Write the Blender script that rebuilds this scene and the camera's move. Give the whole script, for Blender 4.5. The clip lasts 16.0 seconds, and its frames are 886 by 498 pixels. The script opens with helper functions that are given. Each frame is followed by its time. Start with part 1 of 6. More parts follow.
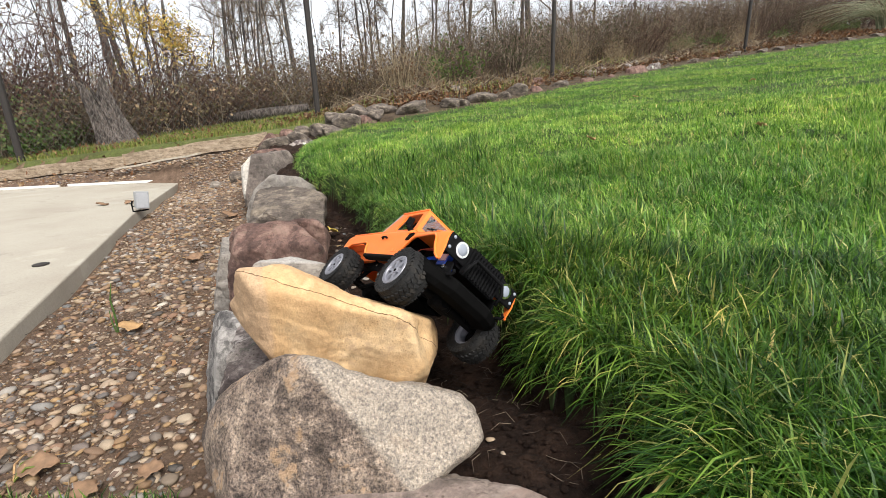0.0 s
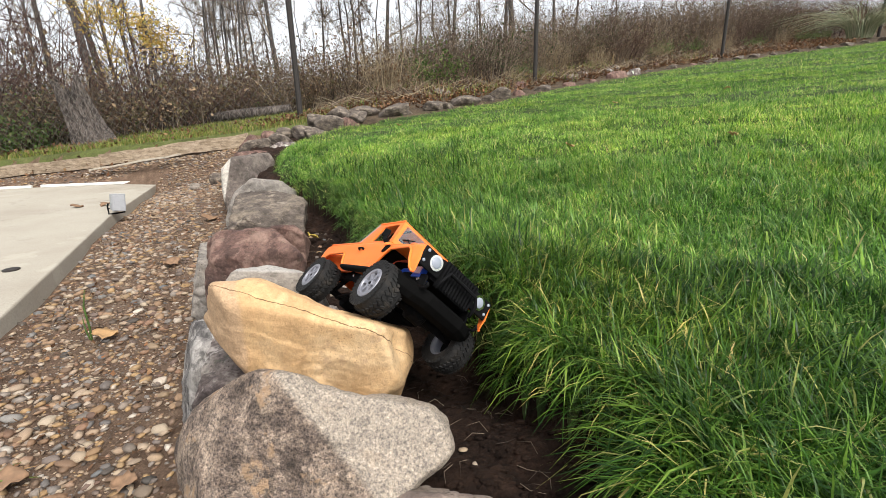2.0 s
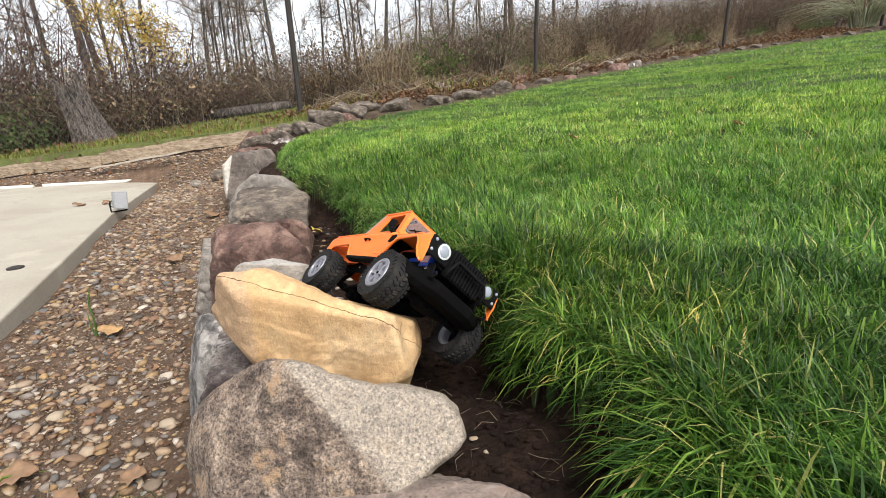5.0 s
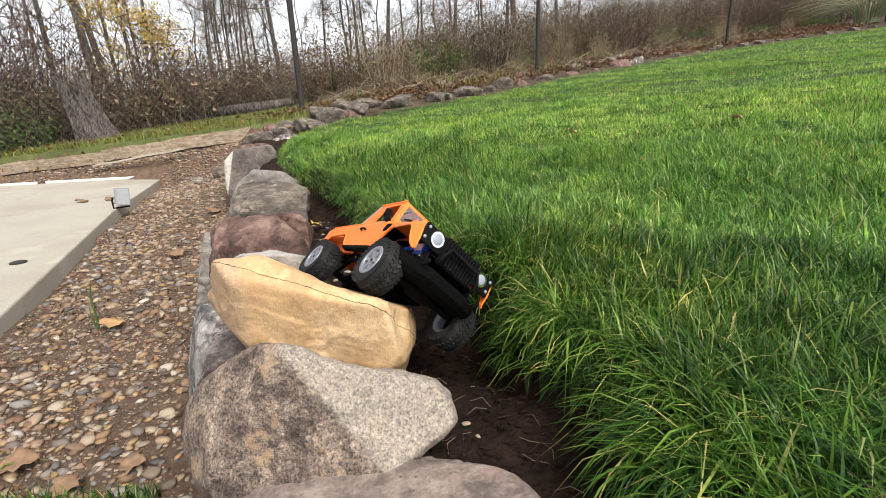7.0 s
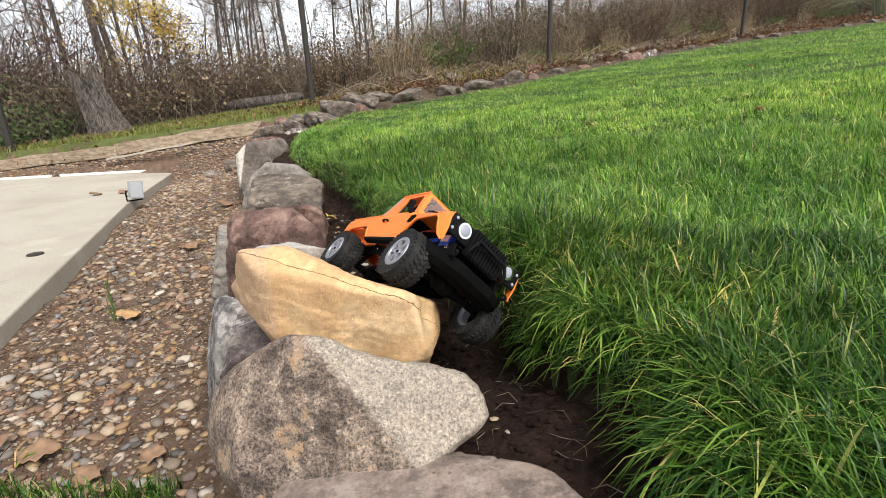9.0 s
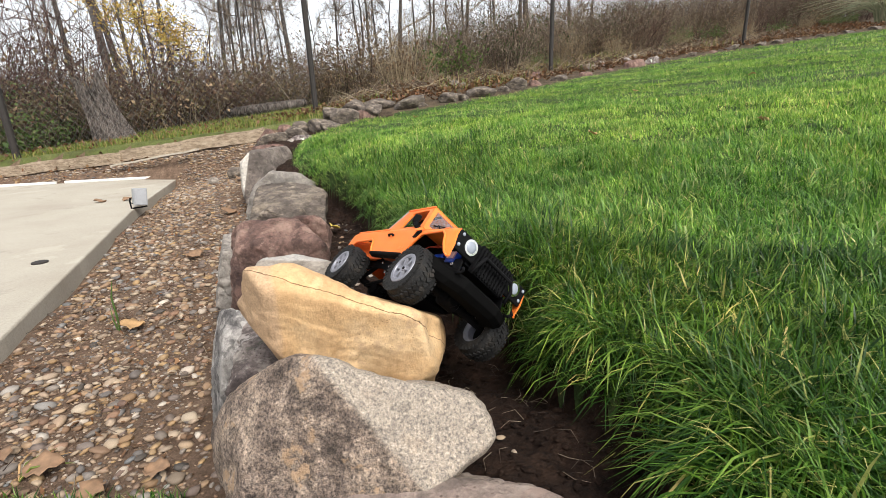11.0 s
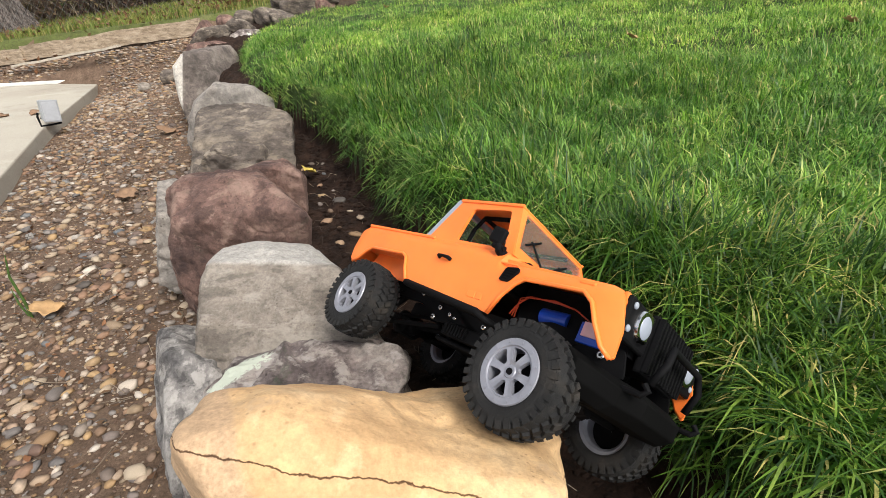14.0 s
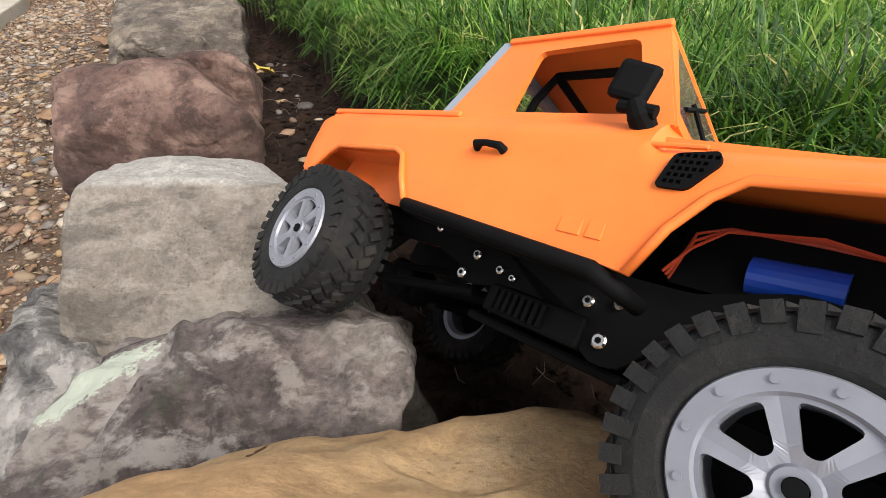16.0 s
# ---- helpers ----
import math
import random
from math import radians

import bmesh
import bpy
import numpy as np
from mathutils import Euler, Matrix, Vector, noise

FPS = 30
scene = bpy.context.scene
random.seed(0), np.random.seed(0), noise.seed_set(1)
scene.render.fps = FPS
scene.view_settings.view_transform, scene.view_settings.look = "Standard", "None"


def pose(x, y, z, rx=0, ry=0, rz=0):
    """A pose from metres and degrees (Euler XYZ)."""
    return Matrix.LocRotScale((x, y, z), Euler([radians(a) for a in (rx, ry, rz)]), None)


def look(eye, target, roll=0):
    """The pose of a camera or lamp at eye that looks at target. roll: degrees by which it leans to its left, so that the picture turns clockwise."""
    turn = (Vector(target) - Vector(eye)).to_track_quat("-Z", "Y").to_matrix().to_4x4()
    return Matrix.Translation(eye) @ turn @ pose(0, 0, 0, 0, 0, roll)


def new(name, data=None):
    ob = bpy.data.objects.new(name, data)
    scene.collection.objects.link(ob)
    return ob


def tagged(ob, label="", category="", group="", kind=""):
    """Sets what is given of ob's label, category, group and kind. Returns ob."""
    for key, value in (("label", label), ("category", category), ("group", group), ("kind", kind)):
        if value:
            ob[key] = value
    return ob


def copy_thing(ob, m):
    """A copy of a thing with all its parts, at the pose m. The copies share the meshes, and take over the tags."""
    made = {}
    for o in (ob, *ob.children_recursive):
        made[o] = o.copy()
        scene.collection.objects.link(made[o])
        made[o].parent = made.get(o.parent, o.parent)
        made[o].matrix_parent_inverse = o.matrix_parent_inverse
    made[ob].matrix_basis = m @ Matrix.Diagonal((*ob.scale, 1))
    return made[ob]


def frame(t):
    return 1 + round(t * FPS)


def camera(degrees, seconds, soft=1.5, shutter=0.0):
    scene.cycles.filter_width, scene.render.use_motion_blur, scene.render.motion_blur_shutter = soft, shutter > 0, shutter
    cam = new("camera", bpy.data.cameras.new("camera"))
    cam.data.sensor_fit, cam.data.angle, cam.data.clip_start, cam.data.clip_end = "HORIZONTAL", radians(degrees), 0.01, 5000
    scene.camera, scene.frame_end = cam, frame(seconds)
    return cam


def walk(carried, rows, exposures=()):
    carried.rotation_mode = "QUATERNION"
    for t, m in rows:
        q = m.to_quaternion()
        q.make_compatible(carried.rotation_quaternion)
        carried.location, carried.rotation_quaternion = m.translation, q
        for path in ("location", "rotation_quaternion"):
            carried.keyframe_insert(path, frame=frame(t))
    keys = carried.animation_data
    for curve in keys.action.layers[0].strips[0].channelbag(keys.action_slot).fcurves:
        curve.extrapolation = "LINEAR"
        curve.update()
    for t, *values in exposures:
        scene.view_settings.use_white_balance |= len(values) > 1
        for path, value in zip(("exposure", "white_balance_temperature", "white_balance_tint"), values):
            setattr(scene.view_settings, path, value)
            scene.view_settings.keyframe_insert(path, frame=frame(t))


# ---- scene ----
cam = camera(88.0, 16.0, soft=0.7)
PATH = [
    (0, (0.003, -0.003, 0.699), (0.0, 1.92, 0.148), -2.1),
    (0.5, (0.02, -0.005, 0.707), (0.035, 1.917, 0.154), -1.8),
    (1, (0.004, -0.002, 0.712), (0.031, 1.92, 0.16), -1.8),
    (1.5, (0.003, -0.002, 0.711), (0.045, 1.92, 0.16), -1.7),
    (2, (0.019, -0.009, 0.719), (0.084, 1.913, 0.171), -1.5),
    (2.5, (0.007, -0.005, 0.713), (0.082, 1.916, 0.159), -1.7),
    (3, (0.005, -0.006, 0.7), (0.085, 1.913, 0.141), -1.8),
    (3.5, (0.015, -0.01, 0.705), (0.094, 1.909, 0.145), -1.8),
    (4, (0.004, -0.007, 0.708), (0.075, 1.912, 0.146), -2.0),
    (6.5, (0.021, -0.007, 0.705), (0.07, 1.909, 0.134), -2.2),
    (7, (0.022, -0.018, 0.694), (0.069, 1.897, 0.12), -2.3),
    (7.5, (0.0, -0.019, 0.688), (0.044, 1.894, 0.107), -2.2),
    (8, (-0.011, -0.016, 0.68), (0.024, 1.896, 0.094), -2.3),
    (8.5, (-0.007, -0.009, 0.683), (0.014, 1.9, 0.088), -2.3),
    (11, (-0.013, 0.003, 0.702), (-0.008, 1.92, 0.13), -2.3),
    (11.5, (0.01, -0.004, 0.713), (0.038, 1.913, 0.146), -1.9),
    (12, (0.003, -0.004, 0.689), (0.038, 1.91, 0.11), -1.8),
    (12.5, (-0.006, 0.001, 0.694), (0.053, 1.891, 0.042), -1.8),
    (13, (-0.054, 0.036, 0.746), (0.035, 1.891, 0.002), -2.1),
    (13.5, (-0.138, 0.186, 0.858), (-0.029, 1.997, 0.016), -2.2),
    (14, (-0.138, 0.404, 0.727), (-0.001, 2.15, -0.238), -1.8),
    (14.5, (-0.124, 0.562, 0.61), (0.039, 2.242, -0.464), -0.6),
    (15, (-0.145, 0.64, 0.565), (0.024, 2.258, -0.6), -0.7),
    (15.5, (-0.148, 0.642, 0.56), (0.024, 2.24, -0.631), -1.2),
    (16, (-0.149, 0.617, 0.583), (0.015, 2.204, -0.623), -2.2),
]
walk(cam, [(t, look(eye, target, roll)) for t, eye, target, roll in PATH])

# ---- light: bright overcast afternoon ----
world = bpy.data.worlds.new("overcast")
scene.world = world
world.use_nodes = True
wn, wl = world.node_tree.nodes, world.node_tree.links
wn.clear()
sky = wn.new("ShaderNodeTexSky")
sky.sky_type = "NISHITA"
sky.sun_disc = False
sky.sun_elevation, sky.sun_rotation = radians(53), radians(149.5)
sky.air_density, sky.dust_density, sky.ozone_density = 1.0, 2.0, 1.0
soft_sky = wn.new("ShaderNodeHueSaturation")
soft_sky.inputs["Saturation"].default_value = 0.22
wback = wn.new("ShaderNodeBackground")
wback.inputs["Strength"].default_value = 0.138
wout = wn.new("ShaderNodeOutputWorld")
wl.new(sky.outputs[0], soft_sky.inputs["Color"])
wl.new(soft_sky.outputs[0], wback.inputs[0])
wl.new(wback.outputs[0], wout.inputs[0])
sun_data = bpy.data.lights.new("sun", "SUN")
sun_data.energy, sun_data.angle, sun_data.color = 2.45, radians(30), (1.0, 0.95, 0.87)
sun = new("sun", sun_data)
sun.matrix_world = look((2.0, -3.4, 5.2), (0, 0, 0))
scene.view_settings.exposure = 0.86

# ---- materials ----
def material(name, rough=0.8, metal=0.0, spec=0.5):
    m = bpy.data.materials.new(name)
    m.use_nodes = True
    nt = m.node_tree
    b = nt.nodes["Principled BSDF"]
    b.inputs["Roughness"].default_value = rough
    b.inputs["Metallic"].default_value = metal
    b.inputs["Specular IOR Level"].default_value = spec
    return m, nt, b


def coords(nt, scale=1.0, kind="Object", squash=None):
    tc = nt.nodes.new("ShaderNodeTexCoord")
    mp = nt.nodes.new("ShaderNodeMapping")
    s = squash or (1, 1, 1)
    mp.inputs["Scale"].default_value = [scale * v for v in s]
    nt.links.new(tc.outputs[kind], mp.inputs[0])
    return mp.outputs[0]


def noise_tex(nt, vec, scale, detail=6.0, rough=0.6, warp=0.0):
    n = nt.nodes.new("ShaderNodeTexNoise")
    n.inputs["Scale"].default_value = scale
    n.inputs["Detail"].default_value = detail
    n.inputs["Roughness"].default_value = rough
    n.inputs["Distortion"].default_value = warp
    nt.links.new(vec, n.inputs["Vector"])
    return n.outputs["Fac"]


def ramp(nt, fac, stops):
    r = nt.nodes.new("ShaderNodeValToRGB")
    els = r.color_ramp.elements
    while len(els) < len(stops):
        els.new(0.5)
    for e, (p, c) in zip(els, stops):
        e.position = p
        e.color = (*c, 1) if len(c) == 3 else c
    nt.links.new(fac, r.inputs[0])
    return r.outputs[0]


def mix(nt, fac, a, b, mode="MIX"):
    m = nt.nodes.new("ShaderNodeMix")
    m.data_type, m.blend_type = "RGBA", mode
    for sock, v in ((m.inputs[0], fac), (m.inputs[6], a), (m.inputs[7], b)):
        if isinstance(v, (int, float)):
            sock.default_value = v
        elif isinstance(v, tuple):
            sock.default_value = (*v, 1)
        else:
            nt.links.new(v, sock)
    return m.outputs[2]


def bump(nt, b, height, strength=0.4, dist=0.01):
    n = nt.nodes.new("ShaderNodeBump")
    n.inputs["Strength"].default_value, n.inputs["Distance"].default_value = strength, dist
    nt.links.new(height, n.inputs["Height"])
    nt.links.new(n.outputs[0], b.inputs["Normal"])


def random_per(nt, island=False):
    if island:
        return nt.nodes.new("ShaderNodeNewGeometry").outputs["Random Per Island"]
    return nt.nodes.new("ShaderNodeObjectInfo").outputs["Random"]


def plain(name, colour, rough=0.6, metal=0.0, vary=0.15, scale=40, relief=0.0, spec=0.5):
    m, nt, b = material(name, rough, metal, spec)
    v = coords(nt)
    f = noise_tex(nt, v, scale)
    lo, hi = tuple(c * (1 - vary) for c in colour), tuple(min(1, c * (1 + vary)) for c in colour)
    nt.links.new(ramp(nt, f, [(0.3, lo), (0.7, hi)]), b.inputs["Base Color"])
    rr = nt.nodes.new("ShaderNodeMapRange")
    rr.inputs[3].default_value, rr.inputs[4].default_value = rough * 0.8, min(1, rough * 1.2)
    nt.links.new(f, rr.inputs[0])
    nt.links.new(rr.outputs[0], b.inputs["Roughness"])
    if relief:
        bump(nt, b, f, relief, 0.004)
    return m


def stone(name, stops, scale=9.0, fine=60.0, speck=None, patch=None, relief=0.5, squash=None, rough=0.85, cracks=0.0, moss=0.0, seam=None, lichen=None, light_or_wear=None, minerals=0.0, even=0.0, fibre=False):
    """Weathered stone: broad stains, streaks, fine grain, pits, mineral specks, hairline cracks and patches with their own shapes."""
    m, nt, b = material(name, rough, 0, 0.3)
    v, bed = coords(nt), coords(nt, squash=squash)
    broad = noise_tex(nt, bed, scale, 9, 0.62, 0.12)
    grain = noise_tex(nt, bed if fibre else v, fine, 9, 0.72)
    dust = noise_tex(nt, v, fine * 3.2, 3, 0.6)
    col = ramp(nt, broad, stops)
    lo, hi = 0.62 + 0.3 * even, 1.28 - 0.2 * even
    dark = ramp(nt, grain, [(0.3, (lo, lo, lo)), (0.5, (1.0, 1.0, 1.0)), (0.7, (hi, hi * 0.99, hi * 0.97))])
    col = mix(nt, 1.0, col, dark, "MULTIPLY")
    lo, hi = 0.84 + 0.12 * even, 1.13 - 0.1 * even
    col = mix(nt, 1.0, col, ramp(nt, dust, [(0.3, (lo, lo, lo)), (0.7, (hi, hi, hi))]), "MULTIPLY")
    # small dark pits, in clusters
    pit = nt.nodes.new("ShaderNodeTexVoronoi")
    pit.inputs["Scale"].default_value = fine * 1.5
    nt.links.new(v, pit.inputs["Vector"])
    pits = ramp(nt, pit.outputs["Distance"], [(0.10, (0.45, 0.42, 0.40)), (0.24, (1, 1, 1))])
    where = ramp(nt, noise_tex(nt, v, scale * 1.6, 3), [(0.46, (0, 0, 0)), (0.60, (1 - 0.5 * max(even, 0),) * 3)])
    col = mix(nt, where, col, mix(nt, 1.0, col, pits, "MULTIPLY"))
    # crisp-edged mottles, darker and paler than the rest
    mot = noise_tex(nt, bed, scale * 2.7, 10, 0.66, 0.1)
    near = 0.05 if even < 0.2 else 0.0
    f = 0.5 - 0.3 * even
    col = mix(nt, ramp(nt, mot, [(0.36 + near, (f, f, f)), (0.42 + near, (0, 0, 0))]), col, tuple(c * 0.45 for c in stops[0][1]))
    col = mix(nt, ramp(nt, mot, [(0.59 - near, (0, 0, 0)), (0.65 - near, (f, f, f))]), col, tuple(min(0.8, c * 1.25) for c in stops[-1][1]))
    stain = noise_tex(nt, v, scale * 0.45, 6, 0.65, 0.3)
    col = mix(nt, ramp(nt, stain, [(0.52, (0, 0, 0)), (0.66, (0.55, 0.55, 0.55))]), col, tuple(c * 0.55 for c in stops[0][1]))
    if moss:
        g = noise_tex(nt, v, 18, 8, 0.75, 0.4)
        col = mix(nt, ramp(nt, g, [(0.57, (0, 0, 0)), (0.66, (moss, moss, moss))]), col, (0.06, 0.085, 0.05))
    if minerals:
        # grains of dark mica, grey quartz and tan feldspar, ragged and of two sizes
        for size, share in ((minerals, 0.85), (minerals * 0.4, 0.5)):
            g = noise_tex(nt, v, size, 2.5, 0.75)
            kind = ramp(nt, g, [(0.33, (0.22, 0.20, 0.20)), (0.42, (0.55, 0.53, 0.52)), (0.47, (0.95, 0.92, 0.88)), (0.53, (1.05, 0.98, 0.88)), (0.60, (1.35, 1.28, 1.18)), (0.68, (1.7, 1.66, 1.6))])
            col = mix(nt, share, col, mix(nt, 1.0, col, kind, "MULTIPLY"))
            dark = mix(nt, 0.6, (1, 1, 1), kind) if share > 0.6 else mix(nt, 0.3, dark, mix(nt, 1.0, dark, kind, "MULTIPLY"))
    if speck:
        size, lo, colour = speck
        s = noise_tex(nt, v, size, 3, 0.7)
        col = mix(nt, ramp(nt, s, [(lo, (0, 0, 0)), (lo + 0.06, (1, 1, 1))]), col, colour)
    if patch:
        size, lo, colour = patch
        s = noise_tex(nt, bed, size, 10, 0.66, 0.1)
        col = mix(nt, ramp(nt, s, [(lo, (0, 0, 0)), (lo + 0.05, (1, 1, 1))]), col, colour)
    if light_or_wear:
        # second tone on one side: white weathering, a paler top, painted light or shade
        (sx, sy, sz), off, colour = light_or_wear
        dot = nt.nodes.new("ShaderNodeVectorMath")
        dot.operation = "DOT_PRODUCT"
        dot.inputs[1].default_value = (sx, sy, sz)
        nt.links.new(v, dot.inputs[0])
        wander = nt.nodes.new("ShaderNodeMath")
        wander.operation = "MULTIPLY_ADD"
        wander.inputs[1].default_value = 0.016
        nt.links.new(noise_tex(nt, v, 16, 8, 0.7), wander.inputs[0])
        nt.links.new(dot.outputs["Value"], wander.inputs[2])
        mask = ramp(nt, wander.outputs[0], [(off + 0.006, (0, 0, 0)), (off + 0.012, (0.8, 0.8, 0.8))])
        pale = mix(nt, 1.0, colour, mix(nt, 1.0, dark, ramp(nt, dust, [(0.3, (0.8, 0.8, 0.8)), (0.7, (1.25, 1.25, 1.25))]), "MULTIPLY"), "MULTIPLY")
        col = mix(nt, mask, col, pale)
    nt.links.new(col, b.inputs["Base Color"])
    h = mix(nt, 0.10, mix(nt, 0.5 - 0.25 * even, broad, grain), dust)
    if cracks:
        c = nt.nodes.new("ShaderNodeTexVoronoi")
        c.feature = "DISTANCE_TO_EDGE"
        c.inputs["Scale"].default_value = cracks
        w = mix(nt, 0.12, v, nt.nodes.new("ShaderNodeTexNoise").outputs["Color"])
        nt.links.new(w, c.inputs["Vector"])
        edge = ramp(nt, c.outputs["Distance"], [(0.0, (0.25, 0.25, 0.25)), (0.018, (1, 1, 1))])
        gate = ramp(nt, noise_tex(nt, v, 7, 2), [(0.50, (0, 0, 0)), (0.58, (1, 1, 1))])
        edge = mix(nt, gate, (1, 1, 1), edge)
        nt.links.new(mix(nt, 1.0, col, edge, "MULTIPLY"), b.inputs["Base Color"])
        h = mix(nt, 1.0, h, edge, "MULTIPLY")
    if seam:
        # one long wandering crack: a thin band where the stone is split along a plane
        (sx, sy, sz), off = seam
        dot = nt.nodes.new("ShaderNodeVectorMath")
        dot.operation = "DOT_PRODUCT"
        dot.inputs[1].default_value = (sx, sy, sz)
        nt.links.new(v, dot.inputs[0])
        wander = nt.nodes.new("ShaderNodeMath")
        wander.operation = "MULTIPLY_ADD"
        wander.inputs[1].default_value = 0.022
        nt.links.new(noise_tex(nt, v, 14, 6, 0.65), wander.inputs[0])
        nt.links.new(dot.outputs["Value"], wander.inputs[2])
        gap = nt.nodes.new("ShaderNodeMath")
        gap.operation = "SUBTRACT"
        gap.inputs[1].default_value = off + 0.011
        nt.links.new(wander.outputs[0], gap.inputs[0])
        gap2 = nt.nodes.new("ShaderNodeMath")
        gap2.operation = "ABSOLUTE"
        nt.links.new(gap.outputs[0], gap2.inputs[0])
        wide = nt.nodes.new("ShaderNodeMath")
        wide.operation = "MULTIPLY"
        wide.inputs[1].default_value = 260.0
        nt.links.new(gap2.outputs[0], wide.inputs[0])
        line = ramp(nt, wide.outputs[0], [(0.0, (0.14, 0.10, 0.08)), (0.09, (0.25, 0.2, 0.16)), (0.2, (1, 1, 1))])
        nt.links.new(mix(nt, 1.0, b.inputs["Base Color"].links[0].from_socket, line, "MULTIPLY"), b.inputs["Base Color"])
    if lichen:
        # a crust of pale lichen of its own ragged shape
        place, turn, size, colour = lichen
        mp = nt.nodes.new("ShaderNodeMapping")
        mp.vector_type = "TEXTURE"
        mp.inputs["Location"].default_value, mp.inputs["Rotation"].default_value, mp.inputs["Scale"].default_value = place, turn, size
        nt.links.new(v, mp.inputs[0])
        ln = nt.nodes.new("ShaderNodeVectorMath")
        ln.operation = "LENGTH"
        nt.links.new(mp.outputs[0], ln.inputs[0])
        ragged = nt.nodes.new("ShaderNodeMath")
        ragged.operation = "MULTIPLY_ADD"
        ragged.inputs[1].default_value = -2.6
        nt.links.new(noise_tex(nt, v, 120, 8, 0.8), ragged.inputs[0])
        nt.links.new(ln.outputs["Value"], ragged.inputs[2])
        lift = nt.nodes.new("ShaderNodeMath")
        lift.inputs[1].default_value = 0.75
        nt.links.new(ragged.outputs[0], lift.inputs[0])
        mask = ramp(nt, lift.outputs[0], [(0.30, (1, 1, 1)), (0.40, (0, 0, 0))])
        nt.links.new(mix(nt, mask, b.inputs["Base Color"].links[0].from_socket, colour), b.inputs["Base Color"])
    bump(nt, b, h, min(1.0, relief * 1.5), 0.016)
    return m


STONE = {
    "slab_pink": stone("pink_grey_stone", [(0.32, (0.16, 0.125, 0.11)), (0.5, (0.265, 0.205, 0.175)), (0.68, (0.335, 0.28, 0.24))], 7, 70, patch=(9, 0.58, (0.29, 0.215, 0.18)), relief=0.6, even=-0.1, squash=(0.7, 1.2, 1.6)),
    # granite: its paler right face has sunlight put into the colour
    "granite": stone("granite", [(0.34, (0.085, 0.07, 0.064)), (0.48, (0.215, 0.175, 0.155)), (0.64, (0.37, 0.31, 0.265))], 13, 130,
                     patch=(26, 0.585, (0.40, 0.27, 0.17)), relief=0.9, light_or_wear=((0.76, 0.38, 0.53), 0.0425, (0.41, 0.37, 0.325)), minerals=300, even=0.1),
    # sandstone: its left end is darker, shade put into the colour
    "sandstone": stone("sandstone", [(0.32, (0.40, 0.245, 0.12)), (0.5, (0.54, 0.355, 0.185)), (0.68, (0.62, 0.46, 0.28))], 6, 110,
                       patch=(9, 0.60, (0.42, 0.29, 0.175)), relief=0.28, seam=((0.297, 0.591, 0.75), 0.0319), even=0.55, light_or_wear=((-0.91, -0.41, 0.0), 0.11, (0.40, 0.275, 0.175))),
    "slate": stone("slate", [(0.34, (0.085, 0.081, 0.082)), (0.5, (0.23, 0.215, 0.205)), (0.64, (0.40, 0.375, 0.35))], 9, 70, patch=(9, 0.57, (0.36, 0.34, 0.32)), even=-0.4, relief=0.8, squash=(1.4, 1, 0.7)),
    "mossy": stone("mossy_rock", [(0.36, (0.085, 0.066, 0.064)), (0.48, (0.195, 0.16, 0.15)), (0.60, (0.33, 0.295, 0.265))], 8, 75,
                   patch=(15, 0.575, (0.36, 0.325, 0.305)), relief=1.0, moss=0.55, even=-0.5, squash=(0.7, 1.3, 1.4), lichen=((-0.098, -0.008, 0.103), (0.0, 0.0, 0.5), (0.040, 0.016, 0.09), (0.56, 0.60, 0.50))),
    "tanslab": stone("buff_stone", [(0.32, (0.15, 0.126, 0.105)), (0.5, (0.255, 0.221, 0.187)), (0.66, (0.34, 0.305, 0.263))], 7, 90, patch=(8, 0.58, (0.31, 0.27, 0.23)), relief=0.8, even=0.1, squash=(0.6, 1, 2.0), light_or_wear=((0.1, 0.6, 0.79), 0.080, (0.44, 0.42, 0.39))),
    "redstone": stone("red_brown_stone", [(0.3, (0.05, 0.032, 0.03)), (0.5, (0.155, 0.092, 0.075)), (0.75, (0.27, 0.18, 0.145))], 7, 95, patch=(13, 0.60, (0.25, 0.17, 0.14)), even=0.0, relief=1.0, moss=0.25),
    "graystone": stone("grey_stone", [(0.3, (0.06, 0.048, 0.04)), (0.5, (0.13, 0.107, 0.09)), (0.75, (0.25, 0.205, 0.155))], 6, 70, patch=(8, 0.58, (0.26, 0.22, 0.175)), relief=0.8, squash=(1, 1, 2.5)),
    "graylight": stone("pale_grey_stone", [(0.3, (0.18, 0.165, 0.15)), (0.6, (0.29, 0.26, 0.23))], 7, 60, relief=0.5),
    "whitestone": stone("white_weathered_stone", [(0.3, (0.08, 0.07, 0.06)), (0.55, (0.16, 0.13, 0.115)), (0.8, (0.24, 0.21, 0.18))], 7, 60,
                        relief=0.8, light_or_wear=((-0.9, -0.35, 0.25), 0.10, (0.62, 0.58, 0.52))),
}


def soil(name, stops, scale=14, fine=160, relief=0.8):
    m, nt, b = material(name, 0.95, 0, 0.2)
    v = coords(nt)
    a, c = noise_tex(nt, v, scale, 8, 0.7), noise_tex(nt, v, fine, 6, 0.8)
    col = mix(nt, 1.0, ramp(nt, a, stops), ramp(nt, c, [(0.3, (0.5, 0.5, 0.5)), (0.7, (1.4, 1.4, 1.4))]), "MULTIPLY")
    nt.links.new(col, b.inputs["Base Color"])
    bump(nt, b, mix(nt, 0.7, a, c), relief, 0.02)
    return m


